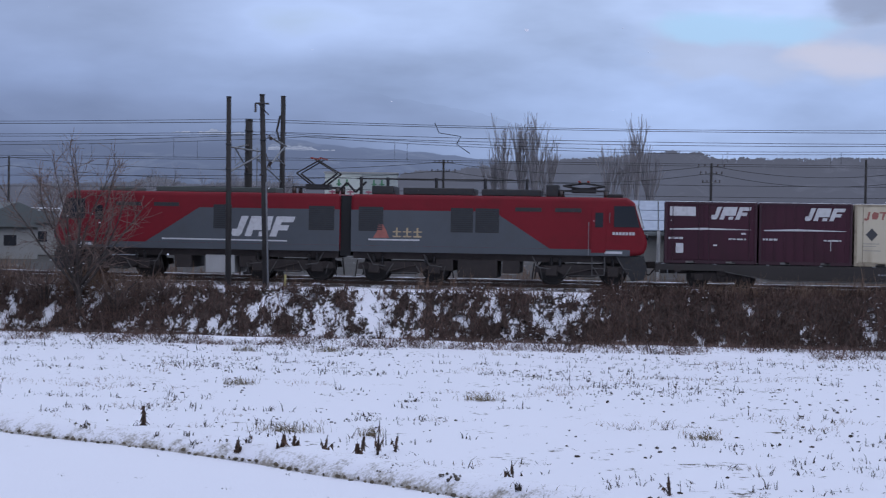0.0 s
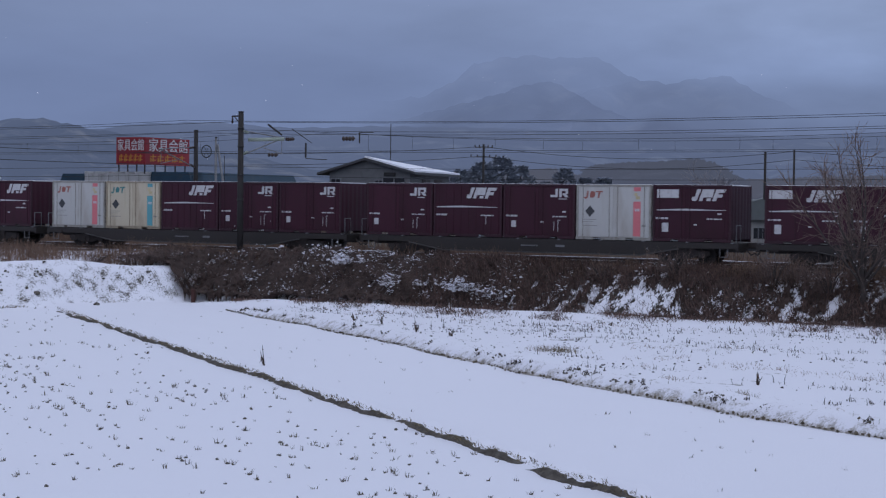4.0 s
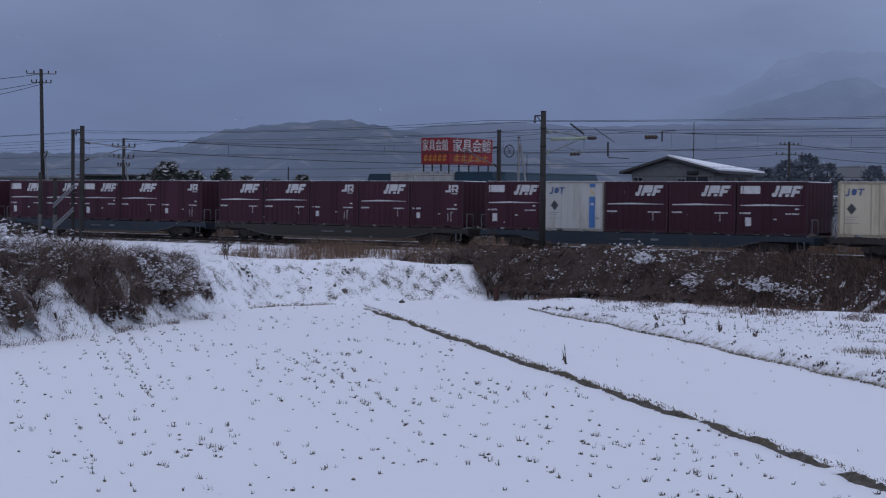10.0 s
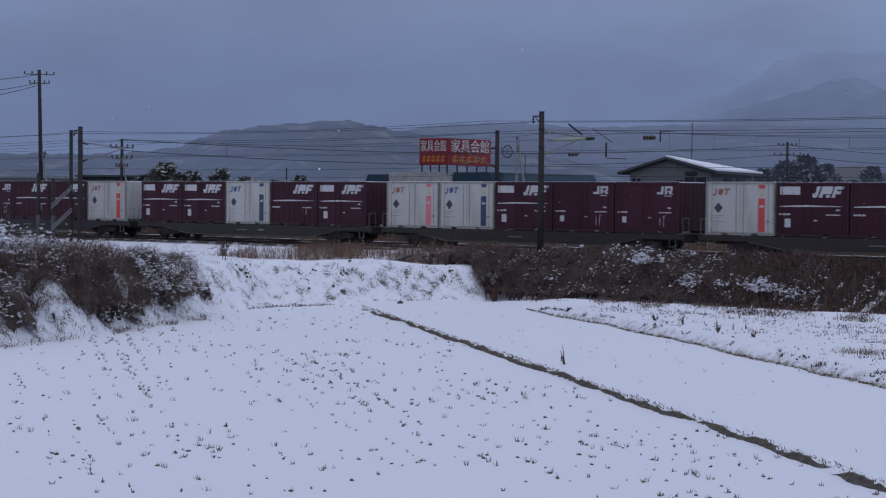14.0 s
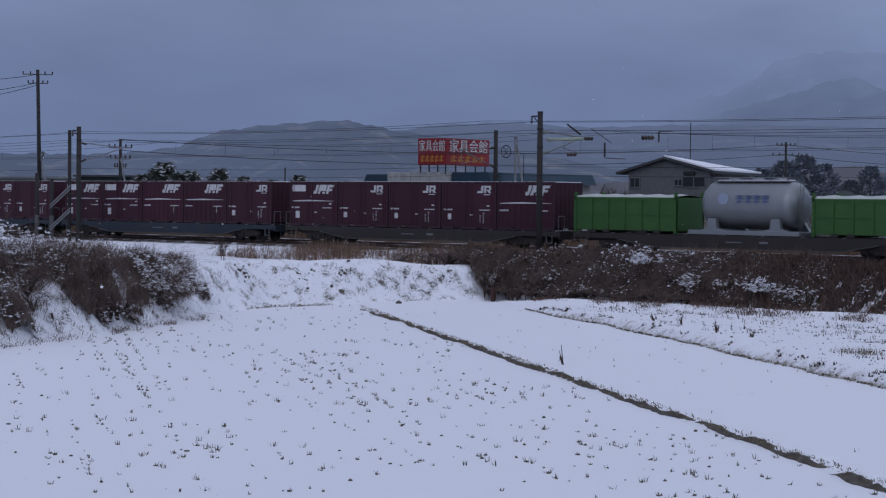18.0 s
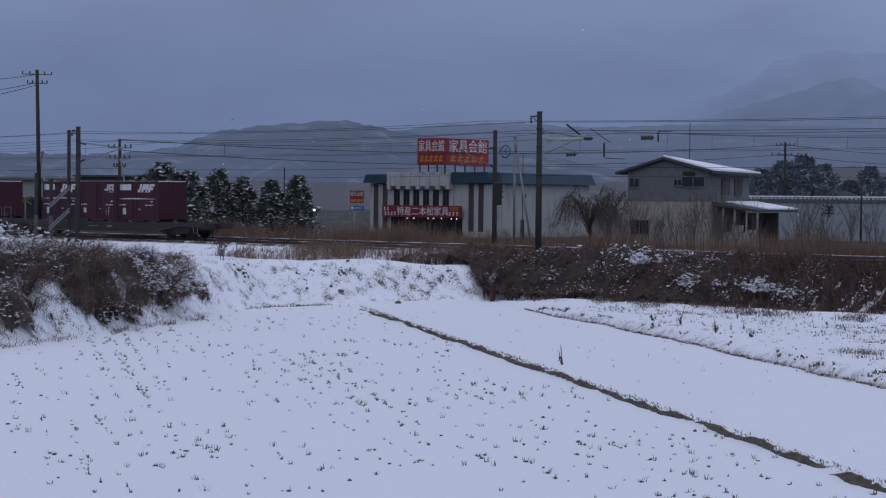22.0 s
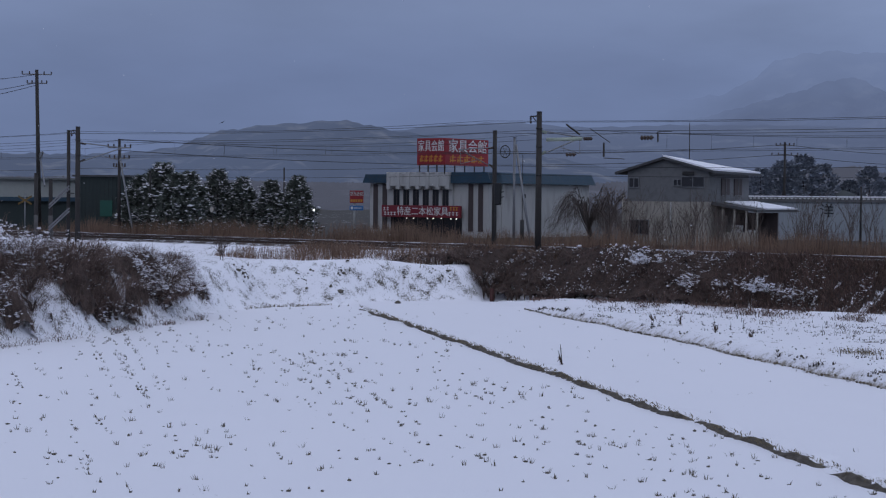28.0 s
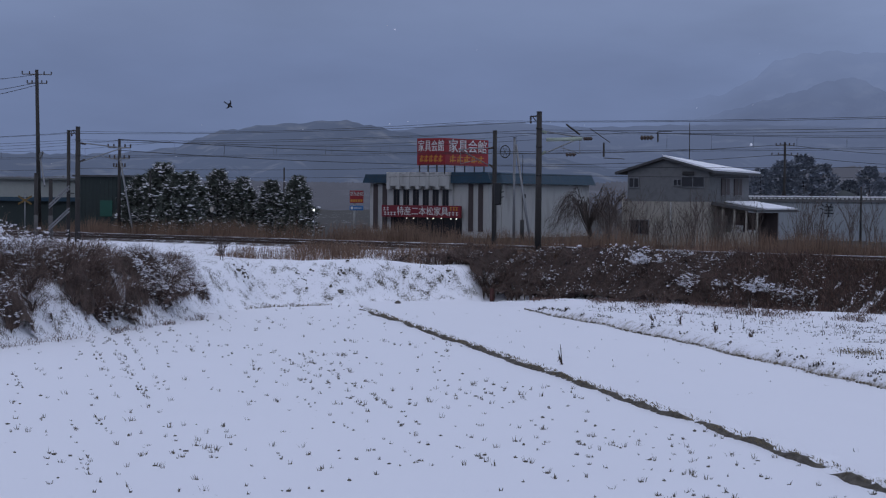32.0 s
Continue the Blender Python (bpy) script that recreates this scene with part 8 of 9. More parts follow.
def green_open_container():
    root = thing("open_top_container", "bright green open-topped steel container with pale cover sheet", "container", "green open containers")
    L, W, H = 3.03, 1.22, 1.75
    bm = bmesh.new()
    box(bm, -L, L, -W, -W + 0.06, 0.18, H)
    box(bm, -L, L, W - 0.06, W, 0.18, H)
    box(bm, -L, -L + 0.06, -W, W, 0.18, H)
    box(bm, L - 0.06, L, -W, W, 0.18, H)
    box(bm, -L, L, -W, W, 0.12, 0.20)
    part("body", bm, M_GREEN, root)
    part("top_rail", boxes((-L, L, -W - 0.05, -W + 0.02, H - 0.12, H), (-L, L, W - 0.02, W + 0.05, H - 0.12, H)), M_GREEN, root)
    for i in range(7):
        x = -L + 0.06 + i * (2 * L - 0.12) / 6
        for y0 in (-W - 0.06, W):
            part("side_rib", boxes((x - 0.06, x + 0.06, y0, y0 + 0.06, 0.15, H - 0.12)), M_GREEN, root)
    part("mid_rail", boxes((-L, L, -W - 0.045, -W, 0.88, 0.98)), M_GREEN, root)
    for x in (-1.9, -1.1, 1.1, 1.9):
        part("fork_pocket", boxes((x - 0.2, x + 0.2, -W - 0.05, W + 0.05, 0.0, 0.16), bevel=0.01), M_BOGIE, root, "dark fork-lift pocket")
    for sx in (-1, 1):
        x = sx * L
        part("end_post", boxes((min(x, x - sx * 0.14), max(x, x - sx * 0.14), -W - 0.05, -W + 0.1, 0, H + 0.25), (min(x, x - sx * 0.14), max(x, x - sx * 0.14), W - 0.1, W + 0.05, 0, H + 0.25), bevel=0.01), M_GREEN, root)
    bm = bmesh.new()
    n = 14
    a = []
    for i in range(n + 1):
        x = -L + 0.1 + i * (2 * L - 0.2) / n
        z = H + 0.10 + 0.03 * math.sin(i * 2.1)
        a.append([bm.verts.new((x, -W, H - 0.02)), bm.verts.new((x, -W + 0.12, z - 0.03)), bm.verts.new((x, 0, z + 0.05)), bm.verts.new((x, W - 0.12, z - 0.03)), bm.verts.new((x, W, H - 0.02))])
    for p, q in zip(a, a[1:]):
        for j in range(4):
            bm.faces.new((p[j], q[j], q[j + 1], p[j + 1])).smooth = True
    part("cover_sheet", bm, mat("cover_sheet", (0.45, 0.47, 0.44), 0.7, vary=0.2, scale=1.5), root, "pale sagging cover sheet with snow")
    return root


def tank_container():
    root = thing("tank_container", "silver steel tank container with a snow-dusted top", "tank container")
    L = 2.55
    bm = bmesh.new()
    prof = [(-L, 0.0), (-L, 0.55), (-L + 0.10, 0.88), (-L + 0.32, 1.08), (-L + 0.55, 1.12), (L - 0.55, 1.12), (L - 0.32, 1.08), (L - 0.10, 0.88), (L, 0.55), (L, 0.0)]
    n = 28
    rings = []
    for x, r in prof:
        rings.append([bm.verts.new((x, max(r, 0.01) * math.cos(2 * math.pi * i / n), 1.42 + max(r, 0.01) * math.sin(2 * math.pi * i / n))) for i in range(n)])
    for a, b in zip(rings, rings[1:]):
        for i in range(n):
            bm.faces.new((a[i], a[(i + 1) % n], b[(i + 1) % n], b[i])).smooth = True
    bmesh.ops.recalc_face_normals(bm, faces=bm.faces)
    part("tank", bm, M_TANK, root)
    for x in (-1.7, 1.7):
        bm = bmesh.new()
        prism(bm, [(x - 0.75, 0.0), (x + 0.75, 0.0), (x + 0.72, 0.2), (x + 0.28, 0.32), (x + 0.22, 0.78), (x - 0.22, 0.78), (x - 0.28, 0.32), (x - 0.72, 0.2)], -1.2, -0.95)
        b2 = bmesh.new()
        part("saddle", bm, M_TANK, root)
        b2.free()
        bm = bmesh.new()
        prism(bm, [(x - 0.75, 0.0), (x + 0.75, 0.0), (x + 0.22, 0.78), (x - 0.22, 0.78)], 0.95, 1.2)
        part("saddle", bm, M_TANK, root)
    part("base_frame", boxes((-3.0, 3.0, -1.22, -1.06, 0.0, 0.22), (-3.0, 3.0, 1.06, 1.22, 0.0, 0.22), (-3.0, -2.84, -1.06, 1.06, 0, 0.2), (2.84, 3.0, -1.06, 1.06, 0, 0.2), bevel=0.015), M_TANK, root)
    part("walkway", boxes((-2.0, 2.0, -0.45, 0.45, 2.53, 2.57)), M_STEEL, root)
    part("walkway_rail", tubes(((-2.0, -0.45, 2.72), (2.0, -0.45, 2.72), 0.02), ((-2.0, 0.45, 2.72), (2.0, 0.45, 2.72), 0.02), *[((x, s, 2.5), (x, s, 2.72), 0.018) for x in (-2, -1, 0, 1, 2) for s in (-0.45, 0.45)], sides=5), M_STEEL, root)
    part("roof_snow", boxes((-1.9, 1.9, -0.40, 0.40, 2.575, 2.62), bevel=0.02), M_SNOW, root)
    for x in (-1.2, 0.1, 1.3):
        part("hatch", tubes(((x, 0, 2.5), (x, 0, 2.74), 0.26), sides=12), M_TANK, root)
    ink = mat("tank_lettering", (0.10, 0.13, 0.24), 0.6, vary=0.2)
    bm = bmesh.new()
    tube(bm, (-1.15, -1.09, 1.72), (-1.15, -1.125, 1.72), 0.28, sides=18)
    part("emblem", bm, mat("tank_emblem", (0.30, 0.34, 0.44), 0.5, vary=0.2), root, "round faded emblem")
    for i in range(4):
        x = -0.45 + i * 0.46
        part("lettering", prisms([[(x, 1.55), (x + 0.36, 1.55), (x + 0.36, 1.62), (x, 1.62)], [(x, 1.70), (x + 0.36, 1.70), (x + 0.36, 1.76), (x, 1.76)], [(x + 0.14, 1.5), (x + 0.21, 1.5), (x + 0.21, 1.9), (x + 0.14, 1.9)], [(x, 1.83), (x + 0.36, 1.83), (x + 0.36, 1.88), (x, 1.88)]], -1.135, -1.05), ink, root)
    part("ladder", tubes(((2.62, -0.5, 0.2), (2.62, -0.5, 2.55), 0.02), ((2.62, -0.2, 0.2), (2.62, -0.2, 2.55), 0.02), *[((2.62, -0.5, 0.5 + 0.33 * i), (2.62, -0.2, 0.5 + 0.33 * i), 0.015) for i in range(7)], sides=5), M_STEEL, root)
    return root


def wheelset(parent, x, r, y=0.0):
    ax = thing("wheelset", "", "")
    ax.parent = parent
    ax.matrix_basis = pose(x, y, r)
    return ax


def wheel_mesh(r, spokes=False):
    bm = bmesh.new()
    for s in (-1, 1):
        prof = [(0.0, 0.10), (0.02, 0.30), (0.0, r - 0.07), (-0.03, r - 0.07), (-0.03, r + 0.027), (0.0, r + 0.027), (0.01, r), (0.10, r - 0.004), (0.10, r - 0.07), (0.07, r - 0.075), (0.075, 0.16), (0.13, 0.13), (0.13, 0.02)]
        n = 24
        rings = [[bm.verts.new((rr * math.cos(2 * math.pi * i / n), s * (0.50 + d), rr * math.sin(2 * math.pi * i / n))) for i in range(n)] for d, rr in prof]
        for a, b in zip(rings, rings[1:]):
            for i in range(n):
                bm.faces.new((a[i], a[(i + 1) % n], b[(i + 1) % n], b[i]))
        bm.faces.new(rings[-1])
        for i in range(6):
            a = 2 * math.pi * i / 6
            box(bm, 0.6 * r * math.cos(a) - 0.03, 0.6 * r * math.cos(a) + 0.03, min(s * 0.57, s * 0.585), max(s * 0.57, s * 0.585), 0.6 * r * math.sin(a) - 0.03, 0.6 * r * math.sin(a) + 0.03)
    tube(bm, (0, -0.62, 0), (0, 0.62, 0), 0.085, sides=8)
    bmesh.ops.recalc_face_normals(bm, faces=bm.faces)
    return bm


def wagon_master(paint, label):
    root = thing("flat_wagon", label, "flat wagon", "wagons of the freight train")
    a, W = 9.8, 1.22
    # fish-bellied side sills, deck members, end beams
    for s in (-1, 1):
        y0, y1 = (-W, -W + 0.09) if s < 0 else (W - 0.09, W)
        bm = bmesh.new()
        prism(bm, [(-a, 0.72), (-7.0, 0.70), (-5.1, 0.36), (5.1, 0.36), (7.0, 0.70), (a, 0.72), (a, 0.97), (-a, 0.97)], y0, y1)
        part("side_sill", bm, paint, root)
        bm = bmesh.new()
        prism(bm, [(-7.0, 0.66), (-5.1, 0.32), (5.1, 0.32), (7.0, 0.66), (7.0, 0.70), (5.1, 0.37), (-5.1, 0.37), (-7.0, 0.70)], y0 - (0.08 if s < 0 else 0), y1 + (0.08 if s > 0 else 0))
        part("sill_flange", bm, M_FLANGE, root, "pale dusty lower flange")
    for sx in (-1, 1):
        part("end_beam", boxes((min(sx * a, sx * (a - 0.15)), max(sx * a, sx * (a - 0.15)), -W, W, 0.62, 0.97), bevel=0.01), paint, root)
        part("coupler", boxes((min(sx * 9.8, sx * 10.25), max(sx * 9.8, sx * 10.25), -0.12, 0.12, 0.74, 1.0), bevel=0.03), M_BOGIE, root, "knuckle coupler")
        part("grab_rail", tubes(((sx * (a - 0.1), -W - 0.02, 0.97), (sx * (a - 0.1), -W - 0.02, 1.75), 0.018), ((sx * (a - 0.1), -W - 0.02, 1.75), (sx * (a - 0.1), -W + 0.5, 1.75), 0.018), ((sx * (a - 0.1), -W + 0.5, 0.97), (sx * (a - 0.1), -W + 0.5, 1.75), 0.014), sides=5), M_STEEL, root, "pale grab rail")
        part("step", tubes(((sx * (a - 0.5), -W - 0.02, 0.72), (sx * (a - 0.5), -W - 0.02, 0.34), 0.02), ((sx * (a - 0.85), -W - 0.02, 0.72), (sx * (a - 0.85), -W - 0.02, 0.34), 0.02), ((sx * (a - 0.85), -W - 0.02, 0.36), (sx * (a - 0.5), -W - 0.02, 0.36), 0.018), sides=5), M_STEEL, root, "pale shunter's step")
        part("brake_hose", tubes(((sx * 9.8, -0.4, 0.75), (sx * 10.05, -0.35, 0.45), 0.03), ((sx * 10.05, -0.35, 0.45), (sx * 10.2, -0.3, 0.55), 0.03), sides=6), M_BOGIE, root)
    bm = bmesh.new()
    for k in range(11):
        x = -9.3 + k * 1.86
        box(bm, x - 0.06, x + 0.06, -W + 0.09, W - 0.09, 0.80, 0.96)
    box(bm, -9.6, 9.6, -0.22, 0.22, 0.55, 0.94)
    part("deck_frame", bm, paint, root)
    for k in range(10):
        x = -9.5 + k * 19.0 / 9
        part("lashing_cone", boxes((x - 0.06, x + 0.06, -W - 0.03, -W + 0.15, 0.95, 0.995), bevel=0.005), M_STEEL, root)
    part("brake_reservoir", tubes(((-1.2, -0.55, 0.58), (-0.1, -0.55, 0.58), 0.2), sides=14), M_BOGIE, root)
    part("valve_box", boxes((0.8, 1.5, -0.95, -0.6, 0.42, 0.78), bevel=0.03), M_BOGIE, root)
    part("hand_brake_wheel", tubes(((-8.9, -W - 0.02, 0.80), (-8.9, -W - 0.05, 0.80), 0.17), sides=14), M_BOGIE, root)
    marks(root, "number_marking", [(-0.9 + 0.13 * i, -0.81 + 0.13 * i, 0.63, 0.69) for i in range(7)], -W - 0.004, M_STEEL)
    marks(root, "emblem", [(0.9, 1.35, 0.62, 0.72)], -W - 0.004, M_STEEL)
    for bx in (-7.1, 7.1):
        bg = thing("bogie", "", "")
        bg.parent = root
        bg.matrix_basis = pose(bx, 0, 0)
        for s in (-1, 1):
            bm = bmesh.new()
            prism(bm, [(-1.25, 0.40), (-1.22, 0.60), (-0.5, 0.66), (0.5, 0.66), (1.22, 0.60), (1.25, 0.40), (0.75, 0.38), (0.35, 0.24), (-0.35, 0.24), (-0.75, 0.38)], s * 0.96 - 0.07, s * 0.96 + 0.07)
            part("side_frame", bm, M_BOGIE, bg)
        part("bolster", boxes((-0.22, 0.22, -1.1, 1.1, 0.50, 0.72), bevel=0.02), M_BOGIE, bg)
        for x in (-0.95, 0.95):
            for s in (-1, 1):
                part("axle_box", boxes((x - 0.17, x + 0.17, s * 0.98 - 0.12, s * 0.98 + 0.12, 0.28, 0.58), bevel=0.03), M_BOGIE, bg)
            me = WHEELS["wagon"]
            ws = new("wheelset", me)
            ws.parent = bg
            ws.matrix_basis = pose(x, 0, 0.43)
        for x in (-0.15, 0.15):
            part("spring", tubes(((x, -1.0, 0.30), (x, -1.0, 0.52), 0.08), sides=8), M_BOGIE, bg)
    return root


def wheel_data(name, r):
    bm = wheel_mesh(r)
    me = bpy.data.meshes.new(name)
    bm.to_mesh(me)
    bm.free()
    me.materials.append(M_WHEEL)
    return me


WHEELS = {"wagon": wheel_data("wheelset", 0.43), "loco": wheel_data("wheelset", 0.56)}
TRAIN = []      # (thing, offset of its origin from x0, y, z)


def assemble_train():
    kinds = build_masters()
    grey = wagon_master(M_WAGON, "grey container flat wagon with bogies, road-grimed")
    blue = wagon_master(M_WAGONBLUE, "faded blue container flat wagon with bogies")
    green, tank = green_open_container(), tank_container()
    used = set()

    def place(master, off, z):
        ob = master if master.name not in used else copy_thing(master, pose(0, 0, 0))
        used.add(master.name)
        TRAIN.append((ob, off, TRACK_Y, z))
    for n, load in enumerate(LOADS):
        start = PITCH * n
        place(blue if n + 1 in BLUE_WAGONS else grey, start + 9.44, 0.0)
        if load == "t":
            place(green, start + 2.75, DECK_Z)
            place(tank, start + 9.44, DECK_Z)
            place(green, start + 16.1, DECK_Z)
            continue
        for k, c in enumerate(load):
            if c != ".":
                place(kinds[c], start + SLOT * k + 1.8575, DECK_Z)


assemble_train()


def build_loco():
    """Two-body electric locomotive, 25 m; origin at its middle on the rail."""
    root = thing("electric_locomotive", "red and grey two-section electric freight locomotive with raised pantograph", "locomotive")
    W = 1.4
    for sx in (-1, 1):
        # sx = 1: rear half, cab to the right; sx = -1 mirrors it
        def mx(pts):
            return [(sx * x, z) for x, z in pts]
        body = part("body", prisms([mx([(0.22, 1.24), (11.45, 1.24), (12.05, 1.30), (12.22, 1.78), (12.0, 2.35), (11.72, 3.40), (11.35, 3.62), (0.22, 3.62)])], -W, W), M_RED, root)
        bv = body.modifiers.new("round", "BEVEL")
        bv.width, bv.segments, bv.limit_method, bv.angle_limit = 0.16, 3, "ANGLE", radians(40)
        for sy in (-1, 1):
            y0, y1 = sy * W - 0.012, sy * W + 0.012
            part("grey_panel", prisms([mx([(0.24, 1.50), (8.3, 1.50), (6.05, 2.97), (0.24, 2.97)])], y0, y1), M_LGREY, body, "slate grey side panel")
            part("sill_band", prisms([mx([(0.24, 1.24), (11.5, 1.24), (11.5, 1.495), (0.24, 1.495)])], y0, y1), M_LGREY, body)
        ys = -W - 0.02
        for x0, x1, z0, z1 in ((0.55, 1.55, 2.1, 3.1), (4.3, 5.2, 2.1, 3.1), (5.3, 6.25, 2.1, 3.1)) if sx > 0 else ((0.45, 1.5, 2.1, 3.1), (4.7, 5.45, 2.1, 3.1)):
            xa, xb = sorted((sx * x0, sx * x1))
            gr = part("louvre", boxes((xa, xb, ys, ys + 0.03, z0, z1)), M_DARKSTEEL, body, "dark ventilation louvre")
            part("louvre_slat", boxes(*[(xa + 0.03, xb - 0.03, ys - 0.02, ys, z0 + 0.05 + i * 0.085, z0 + 0.10 + i * 0.085) for i in range(11)]), mat("louvre_grey", (0.030, 0.032, 0.036), 0.6, vary=0.2), gr)
        for x0 in (6.9, 8.5):
            xa, xb = sorted((sx * x0, sx * (x0 + 1.05)))
            part("vent", boxes((xa, xb, ys, ys + 0.02, 3.0, 3.16)), M_DARKSTEEL, body)
        # cab door, side window, windscreen
        xa, xb = sorted((sx * 9.95, sx * 10.55))
        d = part("cab_door", boxes((xa, xb, ys, ys + 0.02, 1.36, 3.2), bevel=0.01), M_RED, body)
        xa, xb = sorted((sx * 10.1, sx * 10.42))
        part("door_window", boxes((xa, xb, ys - 0.01, ys + 0.01, 2.4, 3.0)), M_GLASS, d)
        part("handrail", tubes(((sx * 9.85, ys - 0.06, 1.25), (sx * 9.85, ys - 0.06, 2.6), 0.014), sides=5), M_STEEL, body)
        part("handrail", tubes(((sx * 10.68, ys - 0.06, 2.6), (sx * 10.68, ys - 0.06, 3.0), 0.018), sides=5), M_STEEL, body)
        part("cab_window", prisms([mx([(10.85, 2.42), (11.88, 2.42), (11.66, 3.28), (10.85, 3.28)])], ys - 0.005, ys + 0.02), M_GLASS, body)
        part("windscreen", prisms([mx([(12.02, 2.38), (12.06, 2.38), (11.80, 3.32), (11.74, 3.32)])], -1.15, 1.15), M_GLASS, body)
        part("windscreen_frame", prisms([mx([(11.96, 2.40), (12.03, 2.42), (11.76, 3.36), (11.68, 3.34)])], -1.36, -1.2), mat("pale_trim", (0.5, 0.5, 0.5), 0.5, vary=0.1), body)
        for sy in (-0.95, 0.95):
            part("headlight", tubes(((sx * 12.12, sy, 2.0), (sx * 12.22, sy, 2.0), 0.13), sides=12), M_GLASS, body)
        xa, xb = sorted((sx * 10.5, sx * 11.2))
        part("maker_plate", boxes((xa, xb, ys, ys + 0.02, 1.33, 1.43)), M_WHITE, body)
        part("skirt", prisms([mx([(10.9, 1.23), (12.08, 1.23), (12.2, 0.62), (12.1, 0.30), (11.6, 0.22)])], -1.25, 1.25), M_DARKSTEEL, root, "dark grey front skirt")
        part("coupler", boxes((min(sx * 12.2, sx * 12.55), max(sx * 12.2, sx * 12.55), -0.14, 0.14, 0.74, 1.02), bevel=0.03), M_BOGIE, root)
        # underframe boxes
        for x0, x1, z0, z1 in ((4.6, 6.2 if sx > 0 else 5.8, 0.25, 1.0), (6.4, 7.1, 0.45, 1.0), (3.7, 4.4, 0.5, 1.0)):
            xa, xb = sorted((sx * x0, sx * x1))
            part("underframe_box", boxes((xa, xb, -1.2, 1.2, z0, z1), bevel=0.02), M_STOREWALL if sx < 0 and x0 == 4.6 else M_BOGIE, root)
        part("underframe", boxes((min(sx * 0.3, sx * 11.5), max(sx * 0.3, sx * 11.5), -1.1, 1.1, 0.95, 1.25)), M_BOGIE, root)
        for bx in (2.4, 9.6):
            bg = thing("bogie", "", "")
            bg.parent = root
            bg.matrix_basis = pose(sx * bx, 0, 0)
            for s in (-1, 1):
                bm = bmesh.new()
                prism(bm, [(-1.95, 0.52), (-1.9, 0.78), (-0.6, 0.86), (0.6, 0.86), (1.9, 0.78), (1.95, 0.52), (0.9, 0.50), (0.5, 0.34), (-0.5, 0.34), (-0.9, 0.50)], s * 1.08 - 0.07, s * 1.08 + 0.07)
                part("side_frame", bm, M_BOGIE, bg)
                part("damper", tubes(((-0.6, s * 1.2, 0.45), (0.5, s * 1.2, 0.72), 0.05), ((-1.6, s * 1.2, 0.80), (-0.9, s * 1.2, 0.55), 0.035), ((0.9, s * 1.2, 0.55), (1.6, s * 1.2, 0.80), 0.035), sides=6), M_BOGIE, bg)
                for x in (-1.25, -0.9, 0.9, 1.25):
                    part("coil_spring", tubes(*[((x - 0.02, s * 1.14, 0.80 + 0.06 * q), (x + 0.02, s * 1.14, 0.83 + 0.06 * q), 0.085) for q in range(5)], sides=8), M_DARKSTEEL, bg)
                part("brake_rod", tubes(((-0.75, s * 1.19, 0.30), (-0.45, s * 1.19, 0.78), 0.022), ((0.75, s * 1.19, 0.30), (0.45, s * 1.19, 0.78), 0.022), ((-0.55, s * 1.19, 0.40), (0.55, s * 1.19, 0.40), 0.018), ((-1.62, s * 1.19, 0.28), (-1.72, s * 1.19, 0.70), 0.02), ((1.62, s * 1.19, 0.28), (1.72, s * 1.19, 0.70), 0.02), sides=5), M_FLANGE, bg, "pale worn brake rods")
                part("sand_pipe", tubes(((-1.95, s * 1.15, 0.9), (-2.05, s * 1.0, 0.2), 0.03), ((1.95, s * 1.15, 0.9), (2.05, s * 1.0, 0.2), 0.03), sides=5), M_BOGIE, bg)
            for x in (-1.25, 1.25):
                for s in (-1, 1):
                    part("axle_box", boxes((x - 0.24, x + 0.24, s * 1.1 - 0.14, s * 1.1 + 0.14, 0.36, 0.78), bevel=0.04), M_BOGIE, bg)
                ws = new("wheelset", WHEELS["loco"])
                ws.parent = bg
                ws.matrix_basis = pose(x, 0, 0.56)
                LOCO_WHEELS.append(ws)
        part("cab_step", tubes(((sx * 10.0, -1.32, 1.2), (sx * 10.0, -1.32, 0.42), 0.025), ((sx * 10.5, -1.32, 1.2), (sx * 10.5, -1.32, 0.42), 0.025), *[((sx * 10.0, -1.32, z), (sx * 10.5, -1.32, z), 0.02) for z in (0.44, 0.72, 0.98)], sides=5), M_FLANGE, root, "pale cab steps")
        for x in (0.9, 3.2, 7.6, 11.0):
            part("air_pipe", tubes(((sx * x, -1.25, 1.18), (sx * (x + 0.25), -1.25, 0.72), 0.025), ((sx * (x + 0.25), -1.25, 0.72), (sx * (x + 0.75), -1.22, 0.66), 0.025), sides=5), M_FLANGE, root)
        # roof gear
        if sx > 0:
            part("roof_box", boxes((1.0, 1.9, -0.9, 0.9, 3.62, 3.98), (2.3, 5.2, -1.0, 0.9, 3.62, 3.92), (5.5, 7.9, -1.0, 0.8, 3.62, 3.90), (8.1, 8.6, -0.7, 0.5, 3.62, 4.12), bevel=0.03), M_DARKSTEEL, root)
            part("bus_bar", tubes(((0.3, -0.5, 4.28), (7.4, -0.5, 4.28), 0.035), *[((x, -0.5, 3.62), (x, -0.5, 4.34), 0.07) for x in (0.5, 1.6, 3.6, 5.6, 7.3)], sides=6), M_DARKSTEEL, root)
            part("horn", boxes((10.4, 11.2, -0.3, 0.3, 3.62, 3.78), bevel=0.04), M_DARKSTEEL, root)
        else:
            part("roof_box", boxes((-10.4, -8.9, -0.9, 0.9, 3.62, 3.78), (-8.0, -3.0, -0.9, 0.9, 3.62, 3.84), bevel=0.03), mat("roof_grey_green", (0.07, 0.08, 0.075), 0.7, vary=0.2), root)
